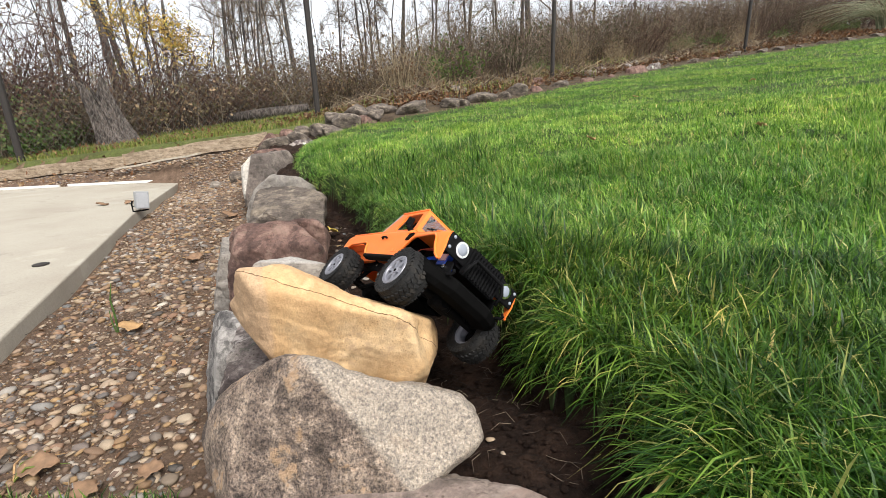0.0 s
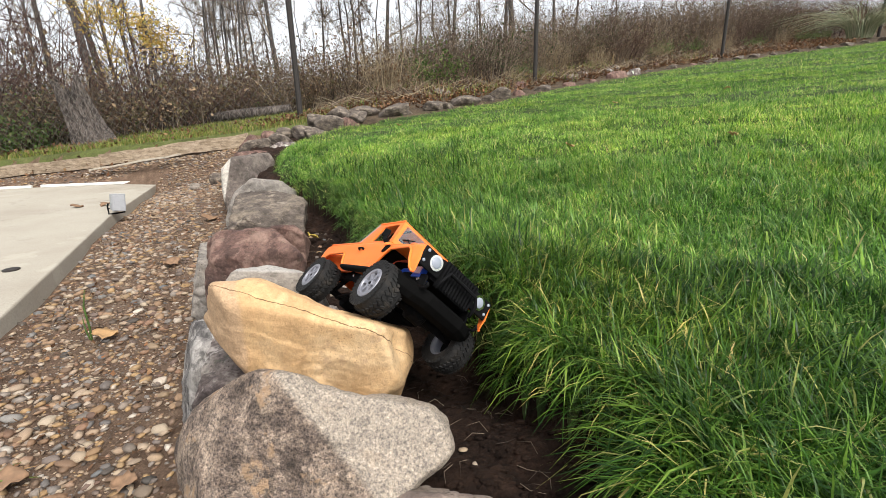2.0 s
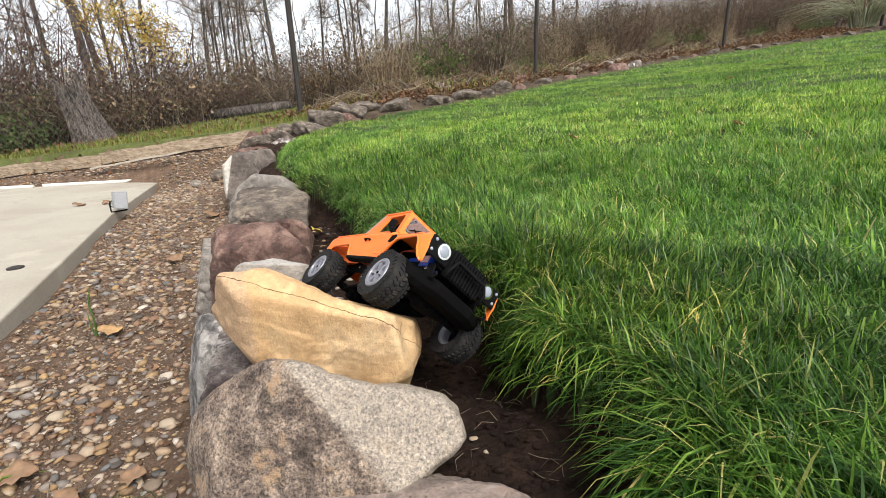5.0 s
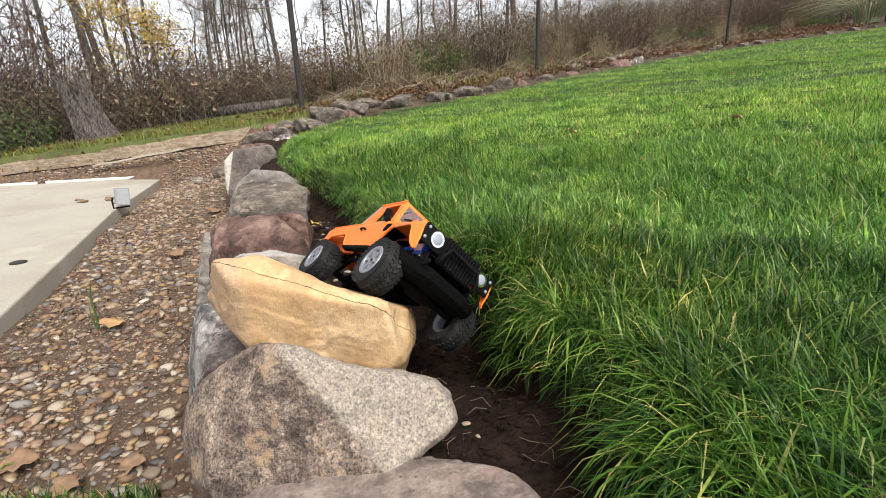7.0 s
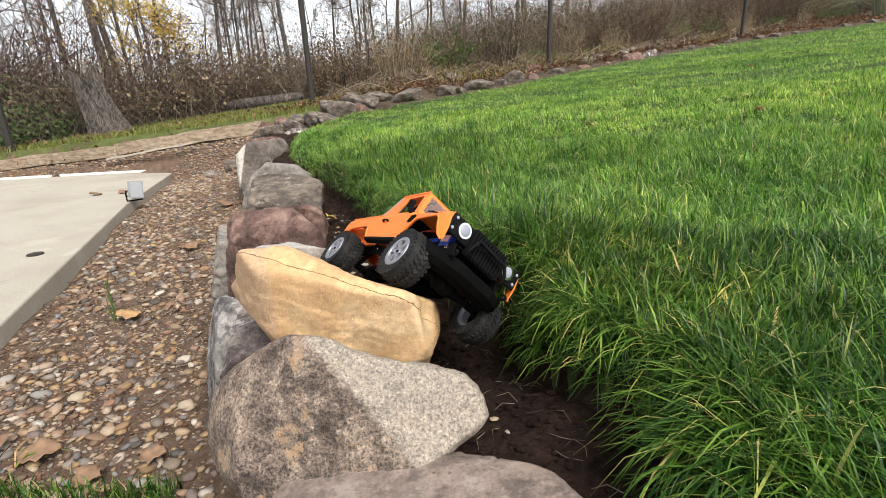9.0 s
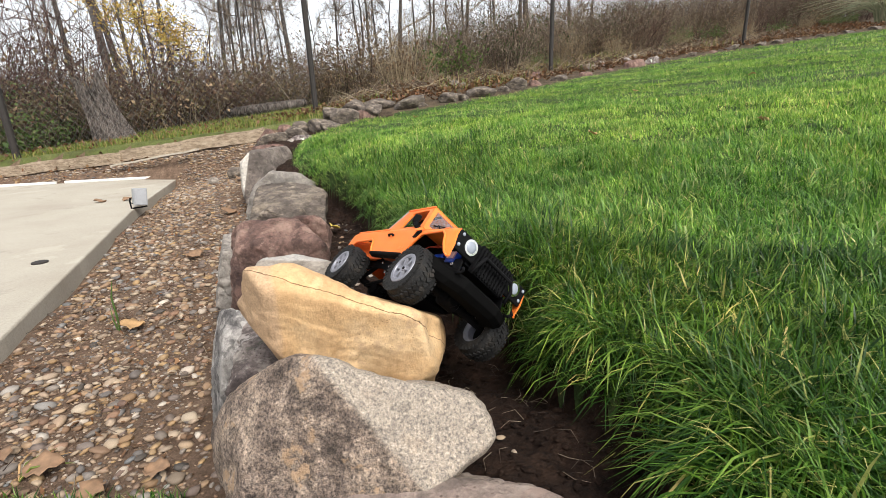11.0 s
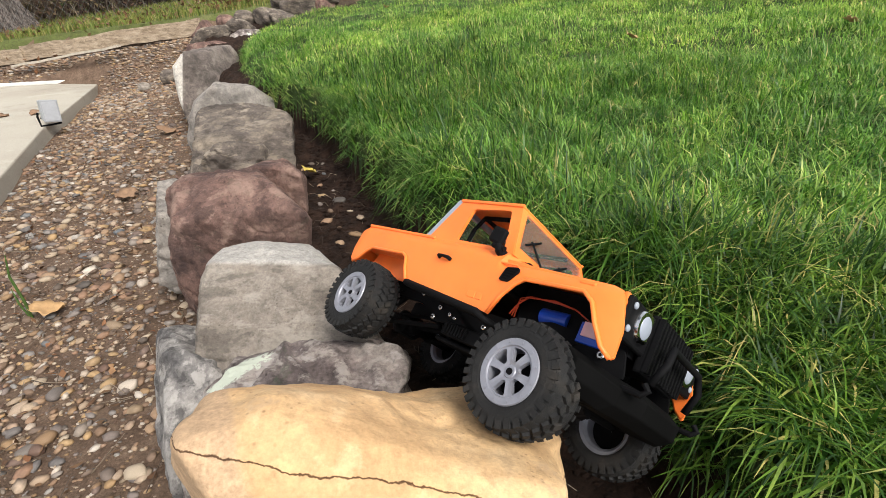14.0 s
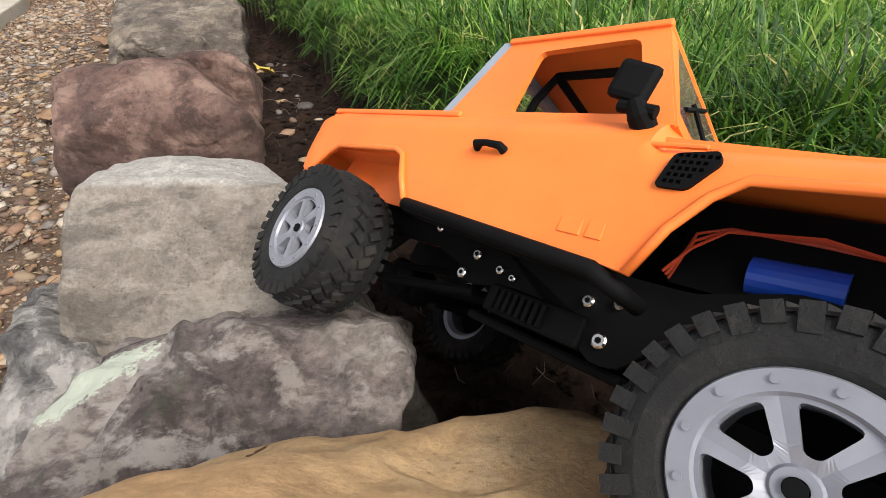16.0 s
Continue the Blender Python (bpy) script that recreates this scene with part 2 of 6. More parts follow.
SOIL_GRAVEL = soil("sandy_soil", [(0.3, (0.085, 0.055, 0.037)), (0.5, (0.145, 0.096, 0.067)), (0.7, (0.215, 0.15, 0.106))])
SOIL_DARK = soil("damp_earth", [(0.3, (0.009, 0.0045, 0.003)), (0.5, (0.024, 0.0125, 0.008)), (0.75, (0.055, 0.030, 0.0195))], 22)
SOIL_THATCH = soil("turf_thatch", [(0.3, (0.02, 0.034, 0.011)), (0.5, (0.045, 0.075, 0.022)), (0.7, (0.10, 0.11, 0.045))])
SOIL_LITTER = soil("leaf_litter", [(0.3, (0.035, 0.026, 0.018)), (0.5, (0.075, 0.055, 0.037)), (0.7, (0.13, 0.095, 0.06))], 5, 60)
SOIL_ROUGH = soil("rough_grass", [(0.3, (0.06, 0.06, 0.025)), (0.5, (0.10, 0.12, 0.035)), (0.7, (0.16, 0.15, 0.07))], 3, 60)


def island_paint(name, stops, rough=0.6, spec=0.4, island=True, thin=0.0, patchy=0.0):
    """Colour that differs from piece to piece."""
    m, nt, b = material(name, rough, 0, spec)
    r = ramp(nt, random_per(nt, island), stops)
    n = noise_tex(nt, coords(nt), 90, 4)
    col = mix(nt, 1.0, r, ramp(nt, n, [(0.3, (0.75, 0.75, 0.75)), (0.7, (1.2, 1.2, 1.2))]), "MULTIPLY")
    if patchy:
        w = noise_tex(nt, coords(nt), patchy, 5, 0.6, 0.4)
        col = mix(nt, 1.0, col, ramp(nt, w, [(0.35, (0.72, 0.84, 0.80)), (0.65, (1.30, 1.16, 1.0))]), "MULTIPLY")
        w = noise_tex(nt, coords(nt), patchy * 6, 4, 0.6, 0.4)
        col = mix(nt, 1.0, col, ramp(nt, w, [(0.36, (0.55, 0.63, 0.62)), (0.64, (1.42, 1.32, 1.25))]), "MULTIPLY")
    nt.links.new(col, b.inputs["Base Color"])
    if thin:
        tr = nt.nodes.new("ShaderNodeBsdfTranslucent")
        nt.links.new(col, tr.inputs[0])
        ms = nt.nodes.new("ShaderNodeMixShader")
        ms.inputs[0].default_value = thin
        out = nt.nodes["Material Output"]
        nt.links.new(b.outputs[0], ms.inputs[1])
        nt.links.new(tr.outputs[0], ms.inputs[2])
        nt.links.new(ms.outputs[0], out.inputs[0])
    return m


# one turf in three tones: near blades carry shade in their colour, farther ones light
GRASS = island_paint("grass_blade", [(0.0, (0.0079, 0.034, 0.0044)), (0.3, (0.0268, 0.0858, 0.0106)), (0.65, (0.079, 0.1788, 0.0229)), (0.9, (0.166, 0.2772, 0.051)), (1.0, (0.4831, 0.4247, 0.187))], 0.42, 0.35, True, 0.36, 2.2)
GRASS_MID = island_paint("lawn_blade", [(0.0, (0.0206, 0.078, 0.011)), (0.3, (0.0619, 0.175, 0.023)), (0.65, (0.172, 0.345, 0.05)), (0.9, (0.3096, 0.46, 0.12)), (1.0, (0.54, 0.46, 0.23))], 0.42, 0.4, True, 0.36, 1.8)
# palest tone: light put into the colour, on top of a drier yellow
GRASS_LIT = island_paint("lit_lawn_blade", [(0.0, (0.0315, 0.1, 0.014)), (0.3, (0.1035, 0.245, 0.034)), (0.65, (0.2475, 0.44, 0.07)), (0.9, (0.396, 0.54, 0.16)), (1.0, (0.58, 0.5, 0.27))], 0.5, 0.3, True, 0.36, 1.4)
PEBBLE = [(0.0, (0.065, 0.058, 0.052)), (0.09, (0.19, 0.115, 0.068)), (0.18, (0.115, 0.105, 0.10)), (0.3, (0.33, 0.215, 0.105)), (0.4, (0.115, 0.066, 0.046)), (0.5, (0.185, 0.165, 0.15)), (0.6, (0.30, 0.215, 0.14)), (0.7, (0.35, 0.285, 0.21)), (0.79, (0.215, 0.125, 0.08)), (0.88, (0.27, 0.18, 0.11)), (0.95, (0.43, 0.375, 0.315)), (1.0, (0.10, 0.105, 0.11))]
PEBBLES = island_paint("river_pebble", PEBBLE, 0.7, 0.35, True)
PEBBLE_ONE = island_paint("river_pebble_single", PEBBLE, 0.7, 0.35, False)
CONCRETE = stone("concrete", [(0.3, (0.31, 0.275, 0.225)), (0.5, (0.365, 0.335, 0.28)), (0.75, (0.41, 0.38, 0.325))], 1.1, 90, relief=0.12, even=0.8)
ORANGE = plain("orange_paint", (0.88, 0.19, 0.034), 0.40, 0, 0.16, 11, 0.0, 0.4)
BLACK = plain("black_plastic", (0.0035, 0.0035, 0.004), 0.7, 0, 0.3, 60, 0.0, 0.10)
RUBBER = stone("tyre_rubber", [(0.38, (0.0075, 0.0075, 0.008)), (0.55, (0.0125, 0.0125, 0.0125)), (0.74, (0.038, 0.032, 0.026))], 40, 300, relief=0.25, rough=0.75, even=0.85)
SILVER = plain("silver_plastic", (0.245, 0.25, 0.285), 0.42, 0.35, 0.12, 50)
STEEL = plain("steel_screw", (0.6, 0.58, 0.55), 0.25, 1.0, 0.1, 50)
BLUE = plain("blue_wrap", (0.01, 0.06, 0.42), 0.35, 0, 0.15, 30)
WHITE = plain("white_plastic", (0.62, 0.60, 0.56), 0.6, 0, 0.12, 20)
GREYBOX = plain("grey_plastic", (0.30, 0.31, 0.32), 0.55, 0, 0.1, 30)
WOOD = stone("weathered_board", [(0.3, (0.24, 0.18, 0.12)), (0.55, (0.36, 0.28, 0.20)), (0.8, (0.45, 0.37, 0.28))], 3, 40, squash=(0.25, 6, 6), relief=0.4, fibre=True)
POST = plain("dark_steel_post", (0.022, 0.018, 0.016), 0.75, 0.0, 0.3, 20)
WIRE = plain("galvanised_wire", (0.16, 0.155, 0.15), 0.6, 0.5, 0.2, 30)
BARK = stone("bark", [(0.3, (0.038, 0.034, 0.032)), (0.6, (0.08, 0.071, 0.066)), (0.8, (0.14, 0.126, 0.115))], 4, 30, squash=(3, 3, 0.6), relief=0.8, fibre=True)
STUMPWOOD = stone("grey_dead_wood", [(0.36, (0.02, 0.016, 0.014)), (0.5, (0.075, 0.06, 0.053)), (0.66, (0.17, 0.145, 0.128))], 5, 22, squash=(5, 5, 0.5), relief=1.0, even=-0.5, fibre=True)
TWIG = island_paint("twig", [(0, (0.045, 0.034, 0.028)), (0.5, (0.125, 0.092, 0.068)), (0.85, (0.24, 0.19, 0.14)), (1, (0.42, 0.35, 0.26))], 0.9, 0.2)
DRYLEAF = island_paint("dry_brush_leaf", [(0, (0.07, 0.042, 0.03)), (0.4, (0.18, 0.108, 0.068)), (0.7, (0.12, 0.115, 0.05)), (1, (0.42, 0.29, 0.18))], 0.8, 0.2, True, 0.25)
GREENLEAF = island_paint("shrub_leaf", [(0, (0.03, 0.055, 0.02)), (0.5, (0.06, 0.09, 0.03)), (1, (0.12, 0.14, 0.05))], 0.7, 0.3, True, 0.25)
YELLOWLEAF = island_paint("yellow_leaf", [(0, (0.50, 0.30, 0.05)), (0.5, (0.66, 0.46, 0.10)), (0.8, (0.74, 0.58, 0.18)), (1, (0.24, 0.30, 0.06))], 0.6, 0.3, True, 0.35)
FALLEN = island_paint("fallen_leaf", [(0, (0.11, 0.06, 0.035)), (0.5, (0.17, 0.10, 0.055)), (0.8, (0.22, 0.10, 0.05)), (1, (0.34, 0.24, 0.13))], 0.8, 0.2, True, 0.15)

TWIG_RED = island_paint("reddish_twig", [(0, (0.035, 0.022, 0.02)), (0.5, (0.085, 0.05, 0.042)), (1, (0.17, 0.11, 0.085))], 0.9, 0.2)
TWIG_PALE = island_paint("bleached_stem", [(0, (0.14, 0.105, 0.065)), (0.5, (0.26, 0.20, 0.125)), (1, (0.42, 0.34, 0.22))], 0.9, 0.2)
WEEDLEAF = island_paint("weed_leaf", [(0, (0.05, 0.10, 0.025)), (0.5, (0.10, 0.17, 0.04)), (1, (0.20, 0.24, 0.08))], 0.6, 0.3, True, 0.3)
PLUME = island_paint("pale_grass_blade", [(0, (0.22, 0.26, 0.15)), (0.5, (0.38, 0.41, 0.27)), (1, (0.58, 0.54, 0.38))], 0.6, 0.3, True, 0.3)

# ---- helpers for building ----
def part(name, bm, mat, parent=None, label="", smooth=False, bevel=0.0):
    """Links a bmesh as one mesh object, as a part when it has a parent."""
    if bevel:
        bmesh.ops.bevel(bm, geom=[e for e in bm.edges if e.is_manifold and e.calc_face_angle(0) > 0.5], offset=bevel, segments=2, profile=0.5, affect="EDGES", clamp_overlap=True)
    bmesh.ops.recalc_face_normals(bm, faces=bm.faces)
    me = bpy.data.meshes.new(name)
    bm.to_mesh(me)
    bm.free()
    for mm in (mat if isinstance(mat, (list, tuple)) else [mat]):
        me.materials.append(mm)
    if smooth:
        me.shade_smooth()
        if isinstance(smooth, int) and smooth > 1:
            me.set_sharp_from_angle(angle=radians(smooth))
    ob = new(name, me)
    if parent:
        ob.parent = parent
    if label:
        ob["label"] = label
    return ob


def raw_mesh(name, verts, faces, mat, smooth=False):
    me = bpy.data.meshes.new(name)
    verts, faces = np.asarray(verts, np.float32), np.asarray(faces, np.int32)
    me.vertices.add(len(verts))
    me.vertices.foreach_set("co", verts.ravel())
    k = faces.shape[1]
    me.loops.add(faces.size)
    me.loops.foreach_set("vertex_index", faces.ravel())
    me.polygons.add(len(faces))
    me.polygons.foreach_set("loop_start", np.arange(len(faces), dtype=np.int32) * k)
    me.update(calc_edges=True)
    me.materials.append(mat)
    if smooth:
        me.shade_smooth()
    return me


def group(name, label, category, kind="", m=None, tag=""):
    ob = new(name)
    ob.empty_display_size = 0.05
    if m is not None:
        ob.matrix_world = m
    return tagged(ob, label, category, tag, kind)


def add_box(bm, x0, x1, y0, y1, z0, z1, m=None):
    vs = [bm.verts.new((x, y, z)) for z in (z0, z1) for x, y in ((x0, y0), (x1, y0), (x1, y1), (x0, y1))]
    for f in ((3, 2, 1, 0), (4, 5, 6, 7), (0, 1, 5, 4), (1, 2, 6, 5), (2, 3, 7, 6), (3, 0, 4, 7)):
        bm.faces.new([vs[i] for i in f])
    if m is not None:
        bmesh.ops.transform(bm, matrix=m, verts=vs)
    return vs


def box(x0, x1, y0, y1, z0, z1, m=None):
    bm = bmesh.new()
    add_box(bm, x0, x1, y0, y1, z0, z1, m)
    return bm


def add_tube(bm, pts, radii, sides=8, caps=True):
    """A tube along points, with a radius at each."""
    rings = []
    for i, p in enumerate(pts):
        a, b = Vector(pts[max(i - 1, 0)]), Vector(pts[min(i + 1, len(pts) - 1)])
        d = (b - a).normalized()
        s = d.orthogonal().normalized() if not rings else (side - d * side.dot(d)).normalized()
        side, t = s, d.cross(s)
        r = radii[i] if isinstance(radii, (list, tuple)) else radii
        rings.append([bm.verts.new(Vector(p) + (s * math.cos(k) + t * math.sin(k)) * r) for k in (2 * math.pi * j / sides for j in range(sides))])
    for a, b in zip(rings, rings[1:]):
        for j in range(sides):
            bm.faces.new((a[j], a[(j + 1) % sides], b[(j + 1) % sides], b[j]))
    if caps:
        bm.faces.new(rings[0][::-1])
        bm.faces.new(rings[-1])
    return bm


def tube(pts, radii, sides=8):
    return add_tube(bmesh.new(), pts, radii, sides)


# ---- the lie of the land ----
EDGE = np.array([(0.31, -290.0), (0.30, 0.0), (0.265, 0.35), (0.225, 0.5), (0.175, 0.66), (0.12, 0.85), (-0.01, 1.08), (-0.14, 1.3), (-0.245, 1.6), (-0.37, 1.95), (-0.64, 2.45),
                 (-1.0, 3.2), (-1.2, 4.0), (-1.2, 4.8), (-0.80, 5.3), (-0.2, 5.45), (0.3, 5.65), (0.95, 6.1), (1.95, 7.25), (3.15, 8.3), (4.9, 9.7), (6.4, 10.5), (8.7, 11.0), (12, 11.6), (20, 12.5), (20, -290.0)])
WALL_Y = [-3, 0.2, 0.6, 1.0, 1.5, 2.0, 2.7, 3.6, 4.6, 5.4, 6.0]
WALL_X = [0.0, -0.04, -0.16, -0.34, -0.5, -0.64, -0.92, -1.38, -1.72, -1.78, -1.8]
PAD_Y, PAD_X = [-3.0, 1.33, 1.83, 3.47, 5.56, 9.0], [-1.0, -1.41, -1.635, -2.36, -3.12, -4.5]


def lawn_plane(x, y):
    return 0.373 + 0.089 * x + 0.0776 * y


def lawn_distance(x, y):
    """Distance to the lawn's edge, positive inside the lawn."""
    best, inside = np.full(x.shape, 1e9), np.zeros(x.shape, bool)
    for (ax, ay), (bx, by) in zip(EDGE, np.roll(EDGE, -1, 0)):
        dx, dy = bx - ax, by - ay
        t = np.clip(((x - ax) * dx + (y - ay) * dy) / (dx * dx + dy * dy), 0, 1)
        best = np.minimum(best, np.hypot(x - ax - t * dx, y - ay - t * dy))
        if ay != by:
            cross = ((ay > y) != (by > y)) & (x < ax + (y - ay) * dx / (by - ay))
            inside ^= cross
    return np.where(inside, best, -best)


def step(a, b, v):
    t = np.clip((v - a) / (b - a), 0, 1)
    return t * t * (3 - 2 * t)


def wobble(x, y, f, seed=0.0):
    return np.sin(x * f + seed) * np.cos(y * f * 1.3 + seed * 2) + 0.5 * np.sin(x * f * 2.3 + y * f * 1.7 + seed)


def land(x, y):
    """Height of the ground, and its zone: 0 gravel bed, 1 trench, 2 lawn, 3 bank, 4 rough grass."""
    x, y = np.asarray(x, float), np.asarray(y, float)
    d = lawn_distance(x, y)
    xw, xp = np.interp(y, WALL_Y, WALL_X), np.interp(y, PAD_Y, PAD_X)
    across = np.clip((x - xp) / np.maximum(xw - xp, 0.2), 0, 1)
    rise = 0.055 * np.maximum(0, y - 1.1) + 0.028 * np.maximum(0, y - 3.2) ** 2
    rise = np.minimum(rise, 0.42)
    gravel = rise * across ** 1.5 + 0.012 * wobble(x, y, 5.0) * (d < 0)
    trench = 0.262 + 0.012 * np.maximum(0, y - 0.6) - 0.06 * step(0.55, 0.75, y) * (1 - step(1.0, 1.25, y)) + 0.009 * wobble(x, y, 21.0) + 0.007 * wobble(x, y, 63.0, 2.0)
    trench = trench + 0.08 * np.maximum(0, y - 2.2)
    z = np.where(x > xw, trench, gravel)
    near = step(-0.07, 0.07, x - xw)
    z = gravel * (1 - near) + trench * near
    zone = np.where(x > xw, 1, 0)
    line = np.interp(x, [-7, -6.0, -3.3, -2.0, -1.2, -0.4, 20], [6.6, 6.33, 5.75, 5.38, 5.5, 5.3, 5.0])
    foot = np.interp(x, [-9, -6.6, -3.9, -1.95, -1.7], [-0.05, 0.01, 0.24, 0.47, 0.5])
    up = step(-0.5, -0.02, y - line) * (x < xw + 0.1)
    z = z * (1 - up) + np.maximum(z, foot) * up
    # beyond the timber edging and behind the far stones
    behind = 0.62 + 0.10 * (np.clip(x, -9, -1.6) + 2) + 0.075 * np.clip(y - 5.5, 0, 4) + 0.02 * np.clip(y - 9.5, 0, 10)
    far_bank = lawn_plane(np.clip(x, -3, 20), np.clip(y, 0, 16)) - 0.03 + 0.09 * np.clip(-d, 0, 2.4) + 0.05 * np.clip(-d - 2.4, 0, 4)
    k = step(-1.9, -0.7, x)
    back = behind * (1 - k) + far_bank * k
    b = step(-0.03, 0.1, y - line)
    z = z * (1 - b) + back * b
    zone = np.where(y > line + 0.04, np.where(x < -1.3, 4, 3), zone)
    turf = lawn_plane(x, y) - 0.06 + 0.013 * wobble(x, y, 3.0, 1.0) + 0.009 * wobble(x, y, 9.0, 2.0)
    # uneven lip where the turf is cut
    cut = d + 0.018 * wobble(x, y, 17.0, 0.7) * (y < 3)
    wide = 1 + 2.5 * np.clip(y - 2.5, 0, 4)
    g = step(-0.012 * wide, 0.03 * wide, cut)
    z = z * (1 - g) + turf * g
    zone = np.where(cut > 0.004, 2, zone)
    zone = np.where((y > 24) | (np.abs(x) > 24), 4, zone)
    return z, zone


def graded(spans):
    out = [spans[0][0]]
    for a, b, s in spans:
        n = max(1, int(round((b - a) / s)))
        out += list(np.linspace(a, b, n + 1)[1:])
    return np.array(out)


gx = graded([(-400, -60, 60), (-60, -12, 4), (-12, -3.5, 0.35), (-3.5, -1.7, 0.06), (-1.7, 0.5, 0.016), (0.5, 2, 0.06), (2, 12, 0.35), (12, 60, 4), (60, 400, 60)])
gy = graded([(-300, -20, 50), (-20, -2, 2), (-2, 0.1, 0.1), (0.1, 2.4, 0.016), (2.4, 6.8, 0.05), (6.8, 13, 0.3), (13, 60, 3), (60, 600, 60)])
GX, GY = np.meshgrid(gx, gy)
GZ, _ = land(GX, GY)
nx, ny = len(gx), len(gy)
idx = np.arange(nx * ny).reshape(ny, nx)
quads = np.stack([idx[:-1, :-1], idx[:-1, 1:], idx[1:, 1:], idx[1:, :-1]], -1).reshape(-1, 4)
ground_mesh = raw_mesh("ground", np.stack([GX, GY, GZ], -1).reshape(-1, 3), quads, SOIL_GRAVEL, True)
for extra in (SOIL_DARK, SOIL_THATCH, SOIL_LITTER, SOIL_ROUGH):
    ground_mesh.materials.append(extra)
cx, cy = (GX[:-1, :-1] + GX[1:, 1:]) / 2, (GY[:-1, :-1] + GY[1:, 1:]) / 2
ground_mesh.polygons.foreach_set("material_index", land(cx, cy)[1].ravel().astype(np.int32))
tagged(new("ground", ground_mesh), "sloping ground of sandy soil, damp earth and turf", "ground", kind="structure")


# ---- lawn ----
def patches(x, y, f, seed):
    """Soft irregular patches between about -1 and 1, a few waves crossing at odd angles."""
    r = np.random.RandomState(seed)
    out = np.zeros(np.shape(x))
    for _ in range(6):
        a, k, p = r.uniform(0, np.pi), f * r.uniform(0.6, 1.7), r.uniform(0, 6.28)
        out = out + np.sin(k * (x * np.cos(a) + y * np.sin(a)) + p)
    return out / 2.4


def blades(n_try, where, length, width, seed, lean=0.5, segs=3, spread=0.014, pull=0.4):
    """Bent, tapering blades of grass that stand in tufts in the turf, as vertices and quads."""
    rng = np.random.RandomState(seed)
    per = 9
    tx, ty = where(rng, n_try // per)
    m = len(tx)
    tall, way, tip = rng.uniform(0.72, 1.22, m), rng.uniform(0, 2 * np.pi, m), rng.uniform(0.0, 0.8, m)
    own = np.repeat(np.arange(m), per)
    ox, oy = rng.normal(0, spread, len(own)), rng.normal(0, spread, len(own))
    x, y = tx[own] + ox, ty[own] + oy
    z, zone = land(x, y)
    d = lawn_distance(x, y)
    ok = zone == 2
    x, y, z, d, own, ox, oy = x[ok], y[ok], z[ok], d[ok], own[ok], ox[ok], oy[ok]
    n = len(x)
    # uneven growth: patches, and shallow ridges left by mowing
    rows = np.sin(2 * np.pi * (y + 0.22 * x + 0.09 * patches(x, y, 4.0, 3)) / 0.44)
    L = rng.uniform(*length, n) * tall[own] * (1 + 0.16 * patches(x, y, 11.0, 5) + 0.12 * patches(x, y, 3.0, 6) + 0.07 * rows)
    edge = np.exp(-np.maximum(d, 0) / 0.05)
    L *= 1 + 0.10 * edge
    ang = rng.uniform(0, 2 * np.pi, n)
    # a blade leans out of its tuft, the tuft leans its own way, and the sward lies over in broad swathes
    lie = 2.3 + 1.3 * patches(x, y, 1.8, 8) + 0.8 * patches(x, y, 7.0, 9)
    bx = 0.85 * np.cos(ang) + 0.7 * ox / spread * 0.6 + tip[own] * np.cos(way[own]) + pull * np.cos(lie)
    by = 0.85 * np.sin(ang) + 0.7 * oy / spread * 0.6 + tip[own] * np.sin(way[own]) + pull * np.sin(lie)
    # blades at the cut edge hang out over the trench
    e = 0.004
    nxg, nyg = (lawn_distance(x + e, y) - d) / e, (lawn_distance(x, y + e) - d) / e
    bx, by = bx - 1.5 * edge * nxg, by - 1.5 * edge * nyg
    s = np.hypot(bx, by) + 1e-6
    bx, by = bx / s, by / s
    bend = np.clip(rng.normal(lean, 0.42, n) + 0.45 * edge, 0.05, 1.7)
    w = rng.uniform(*width, n)
    rows = []
    levels = {3: ((0.0, 1.0), (0.4, 0.95), (0.75, 0.65), (1.0, 0.06)), 2: ((0.0, 1.0), (0.55, 0.85), (1.0, 0.08)), 1: ((0.0, 1.0), (1.0, 0.25))}[segs]
    for t, taper in levels:
        a = bend * t
        out = L * t * np.sin(a)
        up = L * t * np.cos(a * 1.05)
        px, py, pz = x + bx * out, y + by * out, z - 0.004 + up
        ww = w * taper / 2
        tw = ang * 1.7
        sx, sy = -by * np.cos(tw) + bx * np.sin(tw) * 0.4, bx * np.cos(tw) + by * np.sin(tw) * 0.4
        rows.append(np.stack([np.stack([px - sx * ww, py - sy * ww, pz], -1), np.stack([px + sx * ww, py + sy * ww, pz], -1)], 1))
    v = np.concatenate(rows, 1)
    m = len(levels)
    base = (np.arange(n) * 2 * m)[:, None, None]
    q = np.array([[2 * i, 2 * i + 1, 2 * i + 3, 2 * i + 2] for i in range(m - 1)])[None] + base
    return v.reshape(-1, 3), q.reshape(-1, 4)


def in_box(x0, x1, y0, y1):
    return lambda rng, n: (rng.uniform(x0, x1, n), rng.uniform(y0, y1, n))


def in_fan(r0, r1, a0, a1):
    """Spread evenly over a sector seen from the wall's end."""
    def f(rng, n):
        r, a = np.sqrt(rng.uniform(r0 * r0, r1 * r1, n)), np.radians(rng.uniform(a0, a1, n))
        return r * np.sin(a), r * np.cos(a)
    return f


